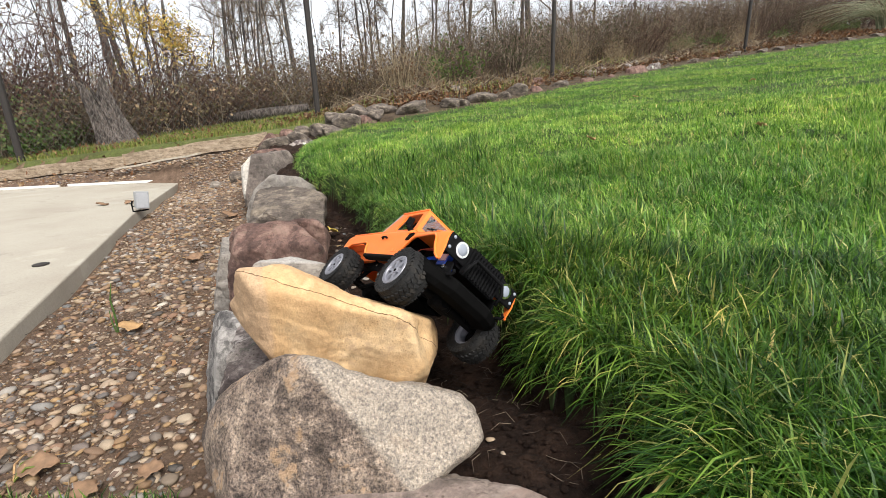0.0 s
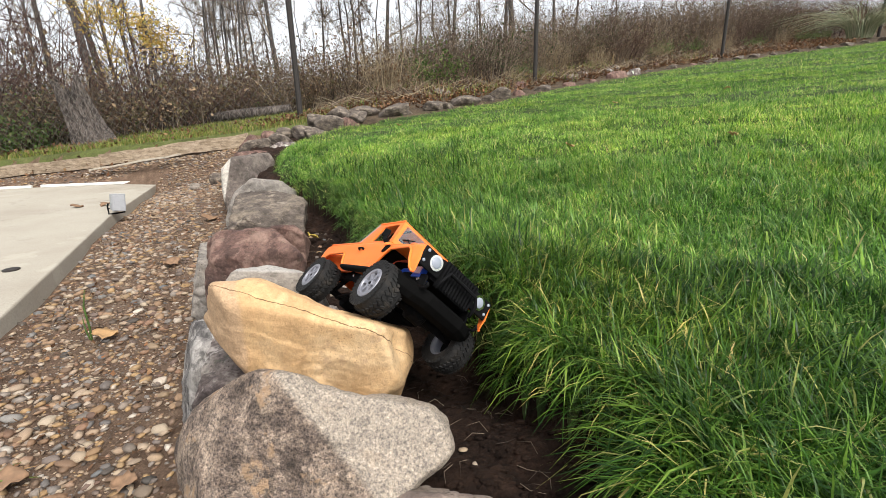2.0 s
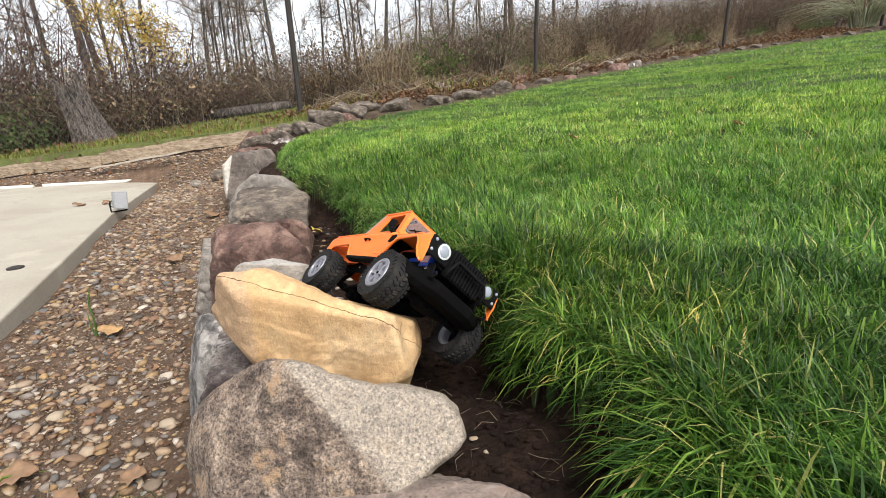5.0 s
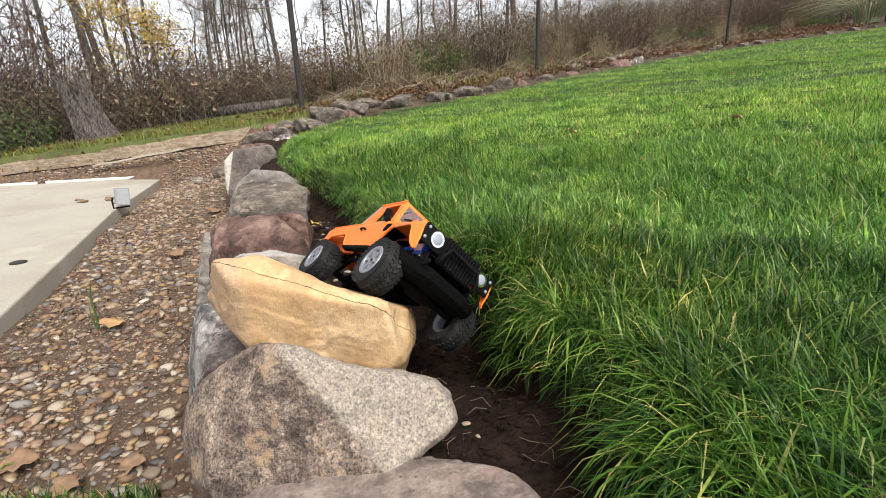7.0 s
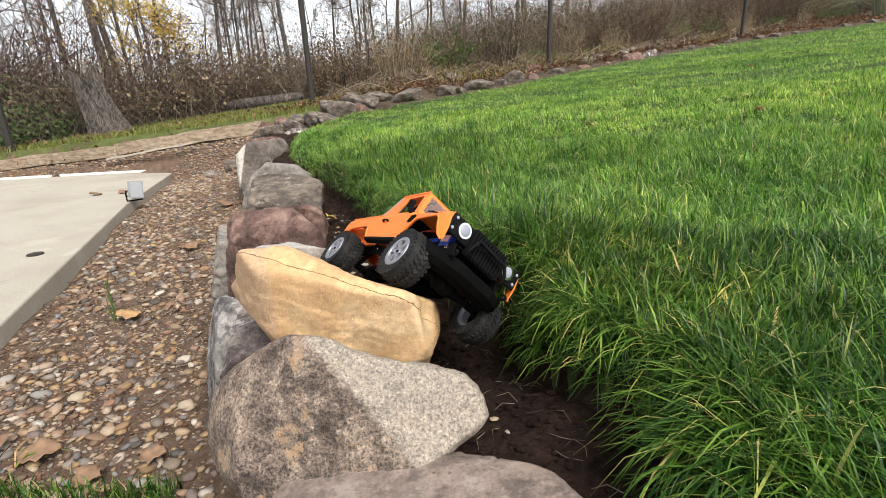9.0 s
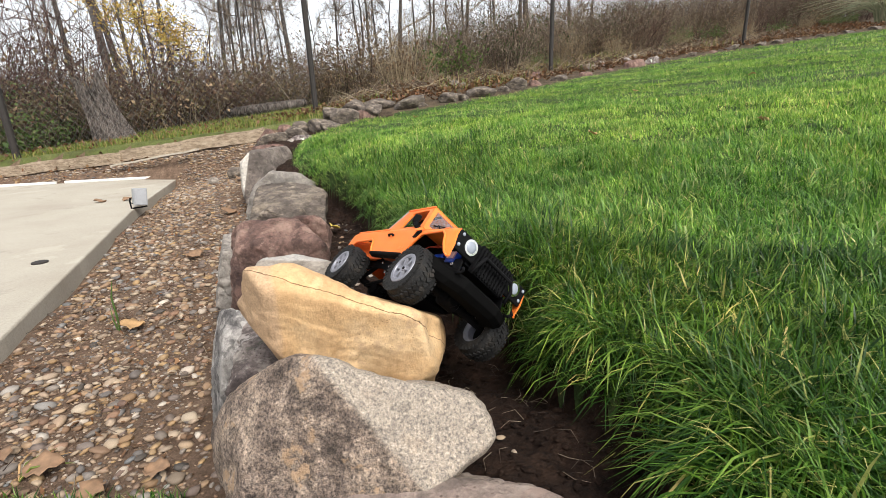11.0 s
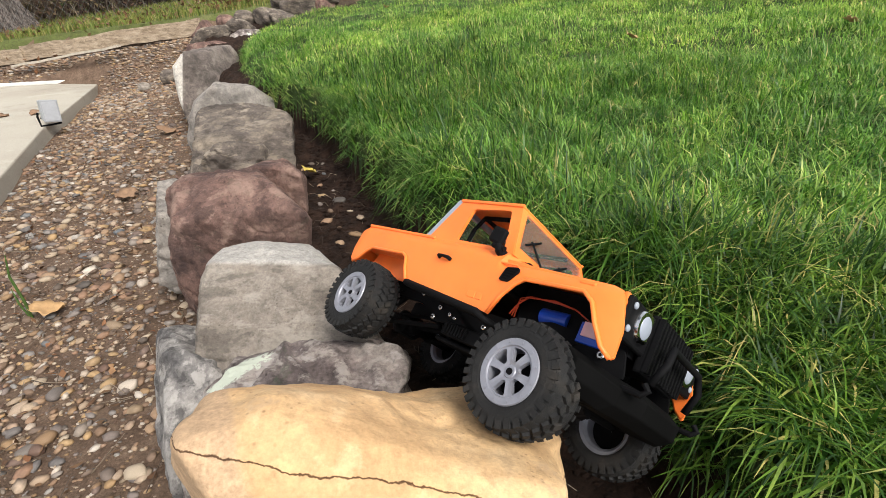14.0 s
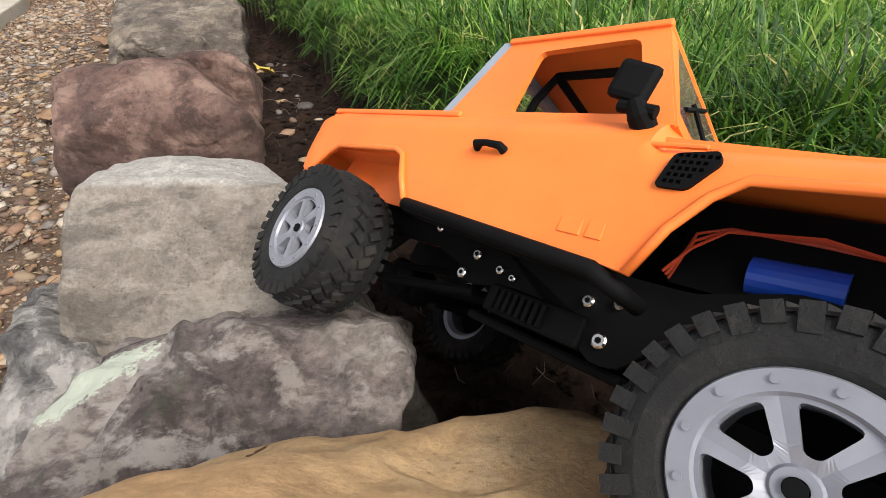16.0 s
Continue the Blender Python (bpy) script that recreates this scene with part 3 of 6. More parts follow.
# blade colours step from shaded to lit with distance
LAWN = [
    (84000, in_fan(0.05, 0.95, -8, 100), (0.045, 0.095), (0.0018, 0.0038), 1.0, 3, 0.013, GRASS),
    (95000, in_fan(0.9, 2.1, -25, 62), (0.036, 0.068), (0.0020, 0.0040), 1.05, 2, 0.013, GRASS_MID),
    (130000, in_fan(2.0, 3.9, -25, 60), (0.028, 0.05), (0.0026, 0.0046), 1.0, 2, 0.018, GRASS_LIT),
    (210000, in_fan(3.7, 8.0, -25, 58), (0.026, 0.044), (0.0034, 0.0058), 0.95, 1, 0.035, GRASS_LIT),
    (120000, in_fan(7.6, 16.0, -8, 58), (0.03, 0.048), (0.006, 0.010), 0.9, 1, 0.05, GRASS_LIT),
    (30000, in_box(0.3, 4.5, -4.0, 0.9), (0.04, 0.07), (0.006, 0.012), 0.8, 1, 0.05, GRASS_LIT),
    (36000, in_fan(0.9, 6.5, 60, 100), (0.04, 0.07), (0.006, 0.012), 0.8, 1, 0.05, GRASS_LIT),
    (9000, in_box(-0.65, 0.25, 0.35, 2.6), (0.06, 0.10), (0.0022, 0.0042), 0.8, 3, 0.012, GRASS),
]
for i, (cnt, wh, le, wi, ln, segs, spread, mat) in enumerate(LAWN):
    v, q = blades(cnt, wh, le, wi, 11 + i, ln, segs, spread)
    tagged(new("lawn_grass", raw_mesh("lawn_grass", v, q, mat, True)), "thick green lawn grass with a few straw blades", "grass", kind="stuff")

# ---- concrete pad ----
bm = bmesh.new()
outline = [(-0.4, -6.0), (-0.9, -0.2), (-1.41, 1.33), (-2.36, 3.47), (-3.12, 5.56), (-4.3, 5.42), (-9.0, 4.6), (-9.0, -6.0)]
top = [bm.verts.new((x, y, 0.077)) for x, y in outline]
bot = [bm.verts.new((x + (0.02 if i in (0, 1, 2, 3, 4) else 0), y, -0.25)) for i, (x, y) in enumerate(outline)]
bm.faces.new(top)
for i in range(len(top)):
    j = (i + 1) % len(top)
    bm.faces.new((top[i], bot[i], bot[j], top[j]))
bmesh.ops.triangulate(bm, faces=[f for f in bm.faces if len(f.verts) > 4])
pad = part("concrete_pad", bm, CONCRETE, bevel=0.008)
tagged(pad, "pale worn concrete pad with a rounded edge", "pavement", kind="structure")

# ---- stones of the dry wall ----
def facet_stone(name, centre, planes, sharp, mat, seed, rough=1.0, level=6, chip=14, strata=0.0, worn=6, crease=1.0, angular=1.0, ledge=0.0, swell=0.0, dents=()):
    """A stone bounded by the given faces (normal, distance from its centre), its arrises worn, its skin swelling, chipped, pitted and cracked."""
    bm = bmesh.new()
    bmesh.ops.create_icosphere(bm, subdivisions=level, radius=1)
    D = np.array([v.co for v in bm.verts])
    D /= np.linalg.norm(D, axis=1)[:, None]
    rs = np.random.RandomState(seed)
    P = np.array(planes, float)

    def reach(d, faces):
        q = np.clip(d @ faces[:, :3].T / faces[:, 3], 1e-6, None)
        top = q.max(1)
        return 1 / (top * ((q / top[:, None]) ** sharp).sum(1) ** (1 / sharp))

    # small chipped faces between the main ones
    n = rs.normal(size=(chip, 3))
    n /= np.linalg.norm(n, axis=1)[:, None] + 1e-9
    if chip:
        P = np.vstack([P, np.c_[n, reach(n, P) * rs.uniform(0.84, 0.98, chip)]])
    R = reach(D, P)
    # wear: spread the radius over the neighbours, which rounds arrises and corners
    ends = np.array([[e.verts[0].index, e.verts[1].index] for e in bm.edges])
    a, b = np.r_[ends[:, 0], ends[:, 1]], np.r_[ends[:, 1], ends[:, 0]]
    deg = np.bincount(a, minlength=len(R))
    for _ in range(worn):
        R = 0.35 * R + 0.65 * np.bincount(a, R[b], len(R)) / deg
    o = Vector((seed * 3.1, seed * 1.7, seed))
    for v, d, rr in zip(bm.verts, D, R):
        q = Vector(d * rr)
        k = noise.fractal(q * 7 + o, 0.9, 2.1, 4) * 0.008
        k += (noise.ridged_multi_fractal(q * 10 + o, 0.9, 2.2, 3, 1.0, 2.0) - 1.0) * 0.008 * angular
        k += noise.fractal(q * 32 + o, 0.6, 2.0, 2) * 0.0035
        if strata:
            s = q.z * 60 + 2.2 * noise.noise(q * 9 + o)
            k += strata * 0.003 * (abs(s - math.floor(s) - 0.5) - 0.25)
        if ledge:
            # broken ledges: the skin steps from plate to plate
            s = 3.2 * noise.fractal(q * 4.5 + o * 1.3, 1.0, 2.0, 3)
            t = s - math.floor(s)
            k += ledge * 0.007 * (math.floor(s) + min(1.0, max(0.0, (t - 0.8) / 0.2)) - s)
        cr = noise.noise(q * 8 + o * 2)
        k -= crease * 0.010 * max(0.0, 0.05 - abs(cr)) / 0.05
        k *= rough
        k += swell * noise.fractal(q * 11 + o * 0.7, 1.0, 2.0, 2)
        for x, y, z, wide, deep in dents:
            k -= deep * math.exp(-((q.x - x) ** 2 + (q.y - y) ** 2 + (q.z - z) ** 2) / (wide * wide))
        v.co = q + Vector(d) * k
    ob = part(name, bm, mat, smooth=True)
    ob.location = centre
    return ob


# for each kind of stone: sharpness of its arrises, then roughness, detail, chips, strata, wear, creases, ridges, ledges, swelling
LOOK = {"sandstone": (90, 0.6, 7, 0, 0.4, 5, 0.0, 0.15, 0.6, 0.006), "granite": (50, 0.85, 7, 0, 0.0, 9, 0.2, 0.2, 0.5, 0.007), "slate": (160, 0.8, 6, 14, 1.0, 0, 0.5, 1.0, 1.4, 0.003),
        "mossy": (120, 1.0, 7, 0, 1.2, 2, 0.6, 0.8, 1.2, 0.005), "tanslab": (90, 0.6, 7, 2, 0.9, 2, 0.3, 0.3, 0.8, 0.004), "slab_pink": (110, 0.6, 7, 6, 0.6, 3, 0.4, 0.5, 1.0, 0.003),
        "redstone": (80, 0.9, 7, 0, 0.2, 5, 0.4, 0.7, 0.8, 0.006)}
STONE_COUNT = [0]


def wall_stone(kind, centre, label, planes, dents=(), name="boulder"):
    STONE_COUNT[0] += 1
    sharp, rough, level, chip, strata, worn, crease, angular, ledge, swell = LOOK.get(kind, (150, 0.9, 6, 10, 0.6, 0, 0.6, 1.0, 1.0, 0.004))
    ob = facet_stone(name, centre, planes, sharp, STONE[kind], STONE_COUNT[0], rough, level, chip, strata, worn, crease, angular, ledge, swell, dents)
    return tagged(ob, label, "rock", "dry stone wall")


wall_stone("slab_pink", (-0.02, 0.29, 0.23), "flat pinkish grey slab of stone at the end of the wall",
           [(-0.86, 0.06, 0.5, 0.193), (-0.43, 0.49, 0.76, 0.195), (0.01, 0.65, 0.76, 0.157), (0.12, 0.66, 0.75, 0.152), (0.27, 0.63, 0.73, 0.156), (0.69, 0.4, 0.6, 0.172), (1, 0, 0, 0.18), (-1, 0, 0, 0.22), (0, 1, 0, 0.18), (0, -1, 0, 0.19), (0, 0, -1, 0.13), (-0.12, -0.06, 0.99, 0.078)], name="slab")
wall_stone("granite", (-0.12, 0.5, 0.27), "large rounded grey granite boulder speckled with tan",
           [(-0.61, -0.7, -0.37, 0.134), (-0.74, -0.64, -0.22, 0.152), (-0.87, -0.49, 0.06, 0.177), (-0.86, -0.18, 0.48, 0.193), (-0.72, 0.04, 0.69, 0.186), (-0.57, 0.18, 0.8, 0.176), (-0.44, 0.26, 0.86, 0.169), (-0.18, 0.39, 0.9, 0.155), (0.29, 0.5, 0.81, 0.114), (0.61, 0.41, 0.68, 0.143), (0.91, 0.18, 0.38, 0.165), (0.64, -0.51, -0.58, 0.093), (0, 1, 0, 0.085), (0.08, 0.79, 0.60, 0.104), (0.1, 0.85, 0.52, 0.115), (-0.17, -0.93, 0.32, 0.1), (-0.5, -0.62, 0.6, 0.141), (-0.72, -0.62, 0.3, 0.148), (0.31, -0.64, 0.7, 0.129), (0.48, -0.13, -0.87, 0.052)],
           [(0.02, 0.07, 0.11, 0.05, 0.012), (0.05, -0.09, 0.05, 0.05, 0.008)])
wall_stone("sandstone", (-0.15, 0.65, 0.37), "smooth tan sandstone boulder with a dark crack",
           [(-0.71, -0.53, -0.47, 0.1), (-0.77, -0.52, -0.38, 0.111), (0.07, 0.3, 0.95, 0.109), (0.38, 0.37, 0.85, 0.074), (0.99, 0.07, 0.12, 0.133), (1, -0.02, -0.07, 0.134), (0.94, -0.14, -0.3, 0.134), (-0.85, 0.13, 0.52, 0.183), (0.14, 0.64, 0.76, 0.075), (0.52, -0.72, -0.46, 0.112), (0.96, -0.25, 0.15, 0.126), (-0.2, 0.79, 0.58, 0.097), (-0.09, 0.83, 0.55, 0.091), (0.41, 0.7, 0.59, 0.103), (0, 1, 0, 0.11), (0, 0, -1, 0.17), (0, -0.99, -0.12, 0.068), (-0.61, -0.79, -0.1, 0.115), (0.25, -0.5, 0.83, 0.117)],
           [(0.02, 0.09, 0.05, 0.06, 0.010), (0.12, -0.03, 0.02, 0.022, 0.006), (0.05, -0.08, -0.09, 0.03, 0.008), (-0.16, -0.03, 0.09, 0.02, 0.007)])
wall_stone("slate", (-0.48, 0.96, 0.16), "dark grey angular slate block at the foot of the wall",
           [(-0.46, 0.11, 0.88, 0.132), (0.29, 0.49, 0.82, 0.109), (-0.91, -0.41, 0.11, 0.076), (-0.82, -0, 0.58, 0.127), (-0.15, 0.51, 0.85, 0.142), (-0.85, -0.51, 0.14, 0.071), (-0.87, -0.3, 0.4, 0.099), (-0.54, 0.23, 0.81, 0.143), (1, 0, 0, 0.18), (-1, 0, 0, 0.14), (0, 1, 0, 0.14), (0, -1, 0, 0.16), (0, 0, 1, 0.17), (0, 0, -1, 0.21)])
wall_stone("mossy", (-0.25, 0.83, 0.26), "dark mossy rock with pale lichen beneath the truck",
           [(-0.16, 0.61, 0.77, 0.103), (0.17, 0.69, 0.7, 0.095), (0.31, 0.68, 0.66, 0.1), (-0.83, 0.02, 0.56, 0.162), (0.89, 0.31, 0.33, 0.119), (0.95, -0.2, -0.24, 0.081), (-0.65, 0.31, 0.69, 0.143), (0.05, 0.6, 0.8, 0.098), (-0.95, -0.22, 0.22, 0.163), (-0.90, -0.41, 0.15, 0.186), (-1, 0, 0, 0.2), (0, 1, 0, 0.17), (0, -1, 0, 0.17), (0, 0, -1, 0.16), (-0.1, -0.35, 0.93, 0.108)])
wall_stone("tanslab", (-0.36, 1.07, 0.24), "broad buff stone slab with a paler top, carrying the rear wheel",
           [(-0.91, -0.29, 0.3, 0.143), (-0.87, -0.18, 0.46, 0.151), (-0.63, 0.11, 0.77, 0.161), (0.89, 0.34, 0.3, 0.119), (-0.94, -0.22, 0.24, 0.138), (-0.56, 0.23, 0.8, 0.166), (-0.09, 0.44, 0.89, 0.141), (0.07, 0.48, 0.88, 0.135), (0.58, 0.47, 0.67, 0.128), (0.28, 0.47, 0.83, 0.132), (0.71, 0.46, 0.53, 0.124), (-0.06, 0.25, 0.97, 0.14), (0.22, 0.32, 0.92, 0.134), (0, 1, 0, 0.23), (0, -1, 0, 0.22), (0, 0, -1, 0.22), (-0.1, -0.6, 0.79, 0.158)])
wall_stone("redstone", (-0.52, 1.5, 0.22), "rough reddish brown stone block",
           [(-0.81, -0.43, 0.4, 0.224), (0.76, 0.4, 0.51, 0.112), (0.97, 0.21, -0.14, 0.12), (-0.78, -0.58, -0.22, 0.228), (-0.93, -0.33, 0.18, 0.19), (-0.78, -0.08, 0.62, 0.204), (-0.46, 0.15, 0.88, 0.19), (0.05, 0.36, 0.93, 0.14), (0.7, 0.4, 0.59, 0.112), (0.99, 0.12, -0.12, 0.142), (-0, 0.19, 0.98, 0.161), (0, 1, 0, 0.28), (0, -1, 0, 0.25), (0, 0, -1, 0.27), (-0.05, -0.45, 0.89, 0.24)])
wall_stone("graystone", (-0.66, 2, 0.24), "dark grey weathered stone with planar faces",
           [(-0.02, 0.17, 0.99, 0.197), (0.97, 0.19, -0.14, 0.136), (-0.93, -0.33, 0.17, 0.212), (-0.85, -0.21, 0.48, 0.233), (-0.51, 0.02, 0.86, 0.233), (0.03, 0.23, 0.97, 0.195), (0.44, 0.3, 0.84, 0.204), (0.98, 0.17, -0.1, 0.144), (-0.9, -0.34, 0.27, 0.218), (-0.58, -0.13, 0.8, 0.246), (0.18, 0.18, 0.97, 0.186), (0.74, 0.27, 0.62, 0.204), (0.95, 0.19, -0.25, 0.13), (0, 1, 0, 0.35), (0, -1, 0, 0.28), (0, 0, -1, 0.29), (0, 0, 1, 0.22)])
wall_stone("graylight", (-0.98, 2.68, 0.24), "pale grey flat-topped stone",
           [(-0.88, -0.31, 0.36, 0.139), (0.15, 0.15, 0.98, 0.177), (0.48, 0.24, 0.84, 0.207), (-0.82, -0.25, 0.51, 0.133), (-0.59, -0.11, 0.8, 0.136), (0.09, 0.17, 0.98, 0.173), (0.56, 0.28, 0.78, 0.212), (1, 0, 0, 0.36), (-1, 0, 0, 0.27), (0, 1, 0, 0.42), (0, -1, 0, 0.32), (0, 0, -1, 0.29)])
wall_stone("whitestone", (-1.42, 3.6, 0.2), "dark brown boulder with a white weathered side",
           [(-0.92, -0.39, 0.06, 0.124), (-0.67, -0.23, 0.71, 0.215), (-0.09, 0.02, 1, 0.279), (0.84, 0.3, 0.45, 0.35), (-0.91, -0.41, -0.07, 0.124), (-0.9, -0.38, 0.2, 0.146), (0.19, 0.13, 0.97, 0.336), (0.96, 0.29, -0, 0.315), (1, 0, 0, 0.42), (0, 1, 0, 0.5), (0, -1, 0, 0.45), (0, 0, 1, 0.3), (0, 0, -1, 0.25)])
wall_stone("redstone", (-0.43, 1.6, 0.25), "dark brown stone wedged between two larger ones",
           [(0.09, 0.24, 0.97, 0.111), (0.96, 0.2, -0.19, 0.02), (-0.26, 0.26, 0.93, 0.118), (0.7, 0.37, 0.61, 0.057), (0.98, 0.19, -0.01, 0.022), (-1, 0, 0, 0.14), (0, 1, 0, 0.16), (0, -1, 0, 0.16), (0, 0, -1, 0.2)])
wall_stone("graystone", (-0.6, 1.8, 0.28), "small grey stone on top of the wall",
           [(0.91, 0.33, 0.26, 0.075), (0.75, 0.37, 0.56, 0.074), (-0.71, -0.02, 0.7, 0.12), (-0.14, 0.25, 0.96, 0.088), (0.21, 0.34, 0.92, 0.074), (0, 1, 0, 0.15), (0, -1, 0, 0.14), (0, 0, -1, 0.2), (-1, 0, 0, 0.16)])
wall_stone("graylight", (-0.78, 1.62, 0.14), "pale grey stone beside the red-brown block",
           [(-0.88, -0.39, 0.25, 0.061), (-0.7, -0.15, 0.7, 0.139), (0.06, 0.32, 0.95, 0.199), (1, 0, 0, 0.18), (-1, 0, 0, 0.1), (0, 1, 0, 0.18), (0, -1, 0, 0.14), (0, 0, 1, 0.16), (0, 0, -1, 0.19)])
wall_stone("graylight", (-0.235, 0.31, 0.10), "pale grey stone at the foot of the granite boulder",
           [(-0.7, -0.2, 0.68, 0.10), (0.1, 0.1, 0.99, 0.10), (0.7, -0.3, 0.6, 0.10), (-0.3, -0.8, 0.5, 0.10), (1, 0, 0, 0.12), (-1, 0, 0, 0.13), (0, 1, 0, 0.13), (0, -1, 0, 0.13), (0, 0, -1, 0.12)])

# ---- radio-controlled truck; x ahead, y to its left, z up from the rear axle's middle, in millimetres ----
TF, TU = Vector((0.572, -0.788, 0.229)).normalized(), Vector((0.5235, 0.5654, 0.6374))
TU = (TU - TF * TU.dot(TF)).normalized()
TL = TU.cross(TF)
origin = Vector((-0.212, 0.853, 0.431)) + TL * 0.105
truck_pose = Matrix(((TF.x, TL.x, TU.x, origin.x), (TF.y, TL.y, TU.y, origin.y), (TF.z, TL.z, TU.z, origin.z), (0, 0, 0, 1)))
truck = group("toy_truck", "orange radio-controlled toy pickup with black chassis, tilted on the rocks", "toy truck", m=truck_pose)
MM = Matrix.Scale(0.001, 4)


def mm(bm):
    bmesh.ops.transform(bm, matrix=MM, verts=bm.verts)
    return bm


def tpart(name, bm, mat, parent=None, label="", smooth=False, bevel=0.0):
    return part(name, mm(bm), mat, parent or truck, label, smooth, bevel * 0.001)


def thicken(bm, vec):
    bmesh.ops.remove_doubles(bm, verts=bm.verts, dist=0.002)
    made = bmesh.ops.extrude_face_region(bm, geom=bm.faces[:], use_keep_orig=True)["geom"]
    bmesh.ops.translate(bm, vec=vec, verts=[g for g in made if isinstance(g, bmesh.types.BMVert)])
    return bm


def sheet(outline, cuts_x=(), cuts_z=(), thick=2.4, shape=None):
    """A pressed sheet from a side outline (x, z), cut into strips, shaped, then thickened."""
    bm = bmesh.new()
    f = bm.faces.new([bm.verts.new((x, 0, z)) for x, z in outline])
    bmesh.ops.triangulate(bm, faces=[f])
    for axis, cuts in (((1, 0, 0), cuts_x), ((0, 0, 1), cuts_z)):
        for c in cuts:
            bmesh.ops.bisect_plane(bm, geom=bm.verts[:] + bm.edges[:] + bm.faces[:], plane_co=Vector(axis) * c, plane_no=axis)
    if shape:
        for v in bm.verts:
            v.co = shape(v.co)
    y = sum(v.co.y for v in bm.verts)
    return thicken(bm, (0, -thick if y > 0 else thick, 0))


def ring_frame(outer, inner, vec):
    """A flat frame between two loops of 3D corners, thickened."""
    bm = bmesh.new()
    a, b = [bm.verts.new(p) for p in outer], [bm.verts.new(p) for p in inner]
    for i in range(len(a)):
        j = (i + 1) % len(a)
        bm.faces.new((a[i], a[j], b[j], b[i]))
    return thicken(bm, vec)


def corner_arc(p, r, n=4):
    """Rounds each corner of a closed outline of 2D points."""
    out = []
    for i in range(len(p)):
        a, b, c = Vector(p[i - 1]), Vector(p[i]), Vector(p[(i + 1) % len(p)])
        k = min(r, (a - b).length * 0.45, (c - b).length * 0.45)
        s, e = b + (a - b).normalized() * k, b + (c - b).normalized() * k
        for j in range(n + 1):
            t = j / n
            q = s * (1 - t) ** 2 + b * 2 * t * (1 - t) + e * t * t
            out.append((q.x, q.y))
    return out


REAR_ARCH = [(59, 38), (50, 50), (42, 63), (34, 66), (-30, 64), (-40, 58), (-52, 46), (-62, 40)]
FRONT_ARCH = [(306, 30), (298, 36), (289, 50), (281, 65), (271, 72), (214, 70), (205, 63), (196, 50), (188, 32)]


def side_shape(sgn):
    def f(v):
        y = 88.0
        top = 95 if v.x < 180 else 86
        if v.z > top - 15:
            y -= 9 * ((v.z - top + 15) / 15) ** 2
        if v.z < 52:
            y -= 0.10 * (52 - v.z)
        if v.x > 280:
            y -= 5 * ((v.x - 280) / 28) ** 2
        if v.x < -60:
            y -= 2.5 * ((-60 - v.x) / 18) ** 2
        return Vector((v.x, sgn * y, v.z))
    return f


PIT = plain("dark_hole", (0.001, 0.001, 0.001), 0.95, 0, 0.1, 40, 0.0, 0.0)
TOP_LINE = [(-78, 90), (-76, 94), (57, 95), (178, 95), (203, 88), (250, 86.5), (288, 85), (297, 82), (302, 74), (308, 52)]
FOOT_LINE = [(-78, 60), (-72, 44)] + REAR_ARCH[::-1] + [(178, 33)] + FRONT_ARCH[::-1] + [(308, 32)]


def flank(sgn):
    """The pressed side, laid out in columns between its foot and its top line."""
    xs = sorted({float(x) for x, _ in TOP_LINE + FOOT_LINE} | {float(x) for x in range(-74, 306, 8)})
    bm = bmesh.new()
    cols = []
    for x in xs:
        lo, hi = np.interp(x, *zip(*FOOT_LINE)), np.interp(x, *zip(*TOP_LINE))
        cols.append([bm.verts.new(side_shape(sgn)(Vector((x, 0, lo + (hi - lo) * (k / 14) ** 0.8)))) for k in range(15)])
    for a, b in zip(cols, cols[1:]):
        for j in range(14):
            bm.faces.new((a[j], a[j + 1], b[j + 1], b[j]))
    return thicken(bm, (0, -sgn * 2.4, 0))


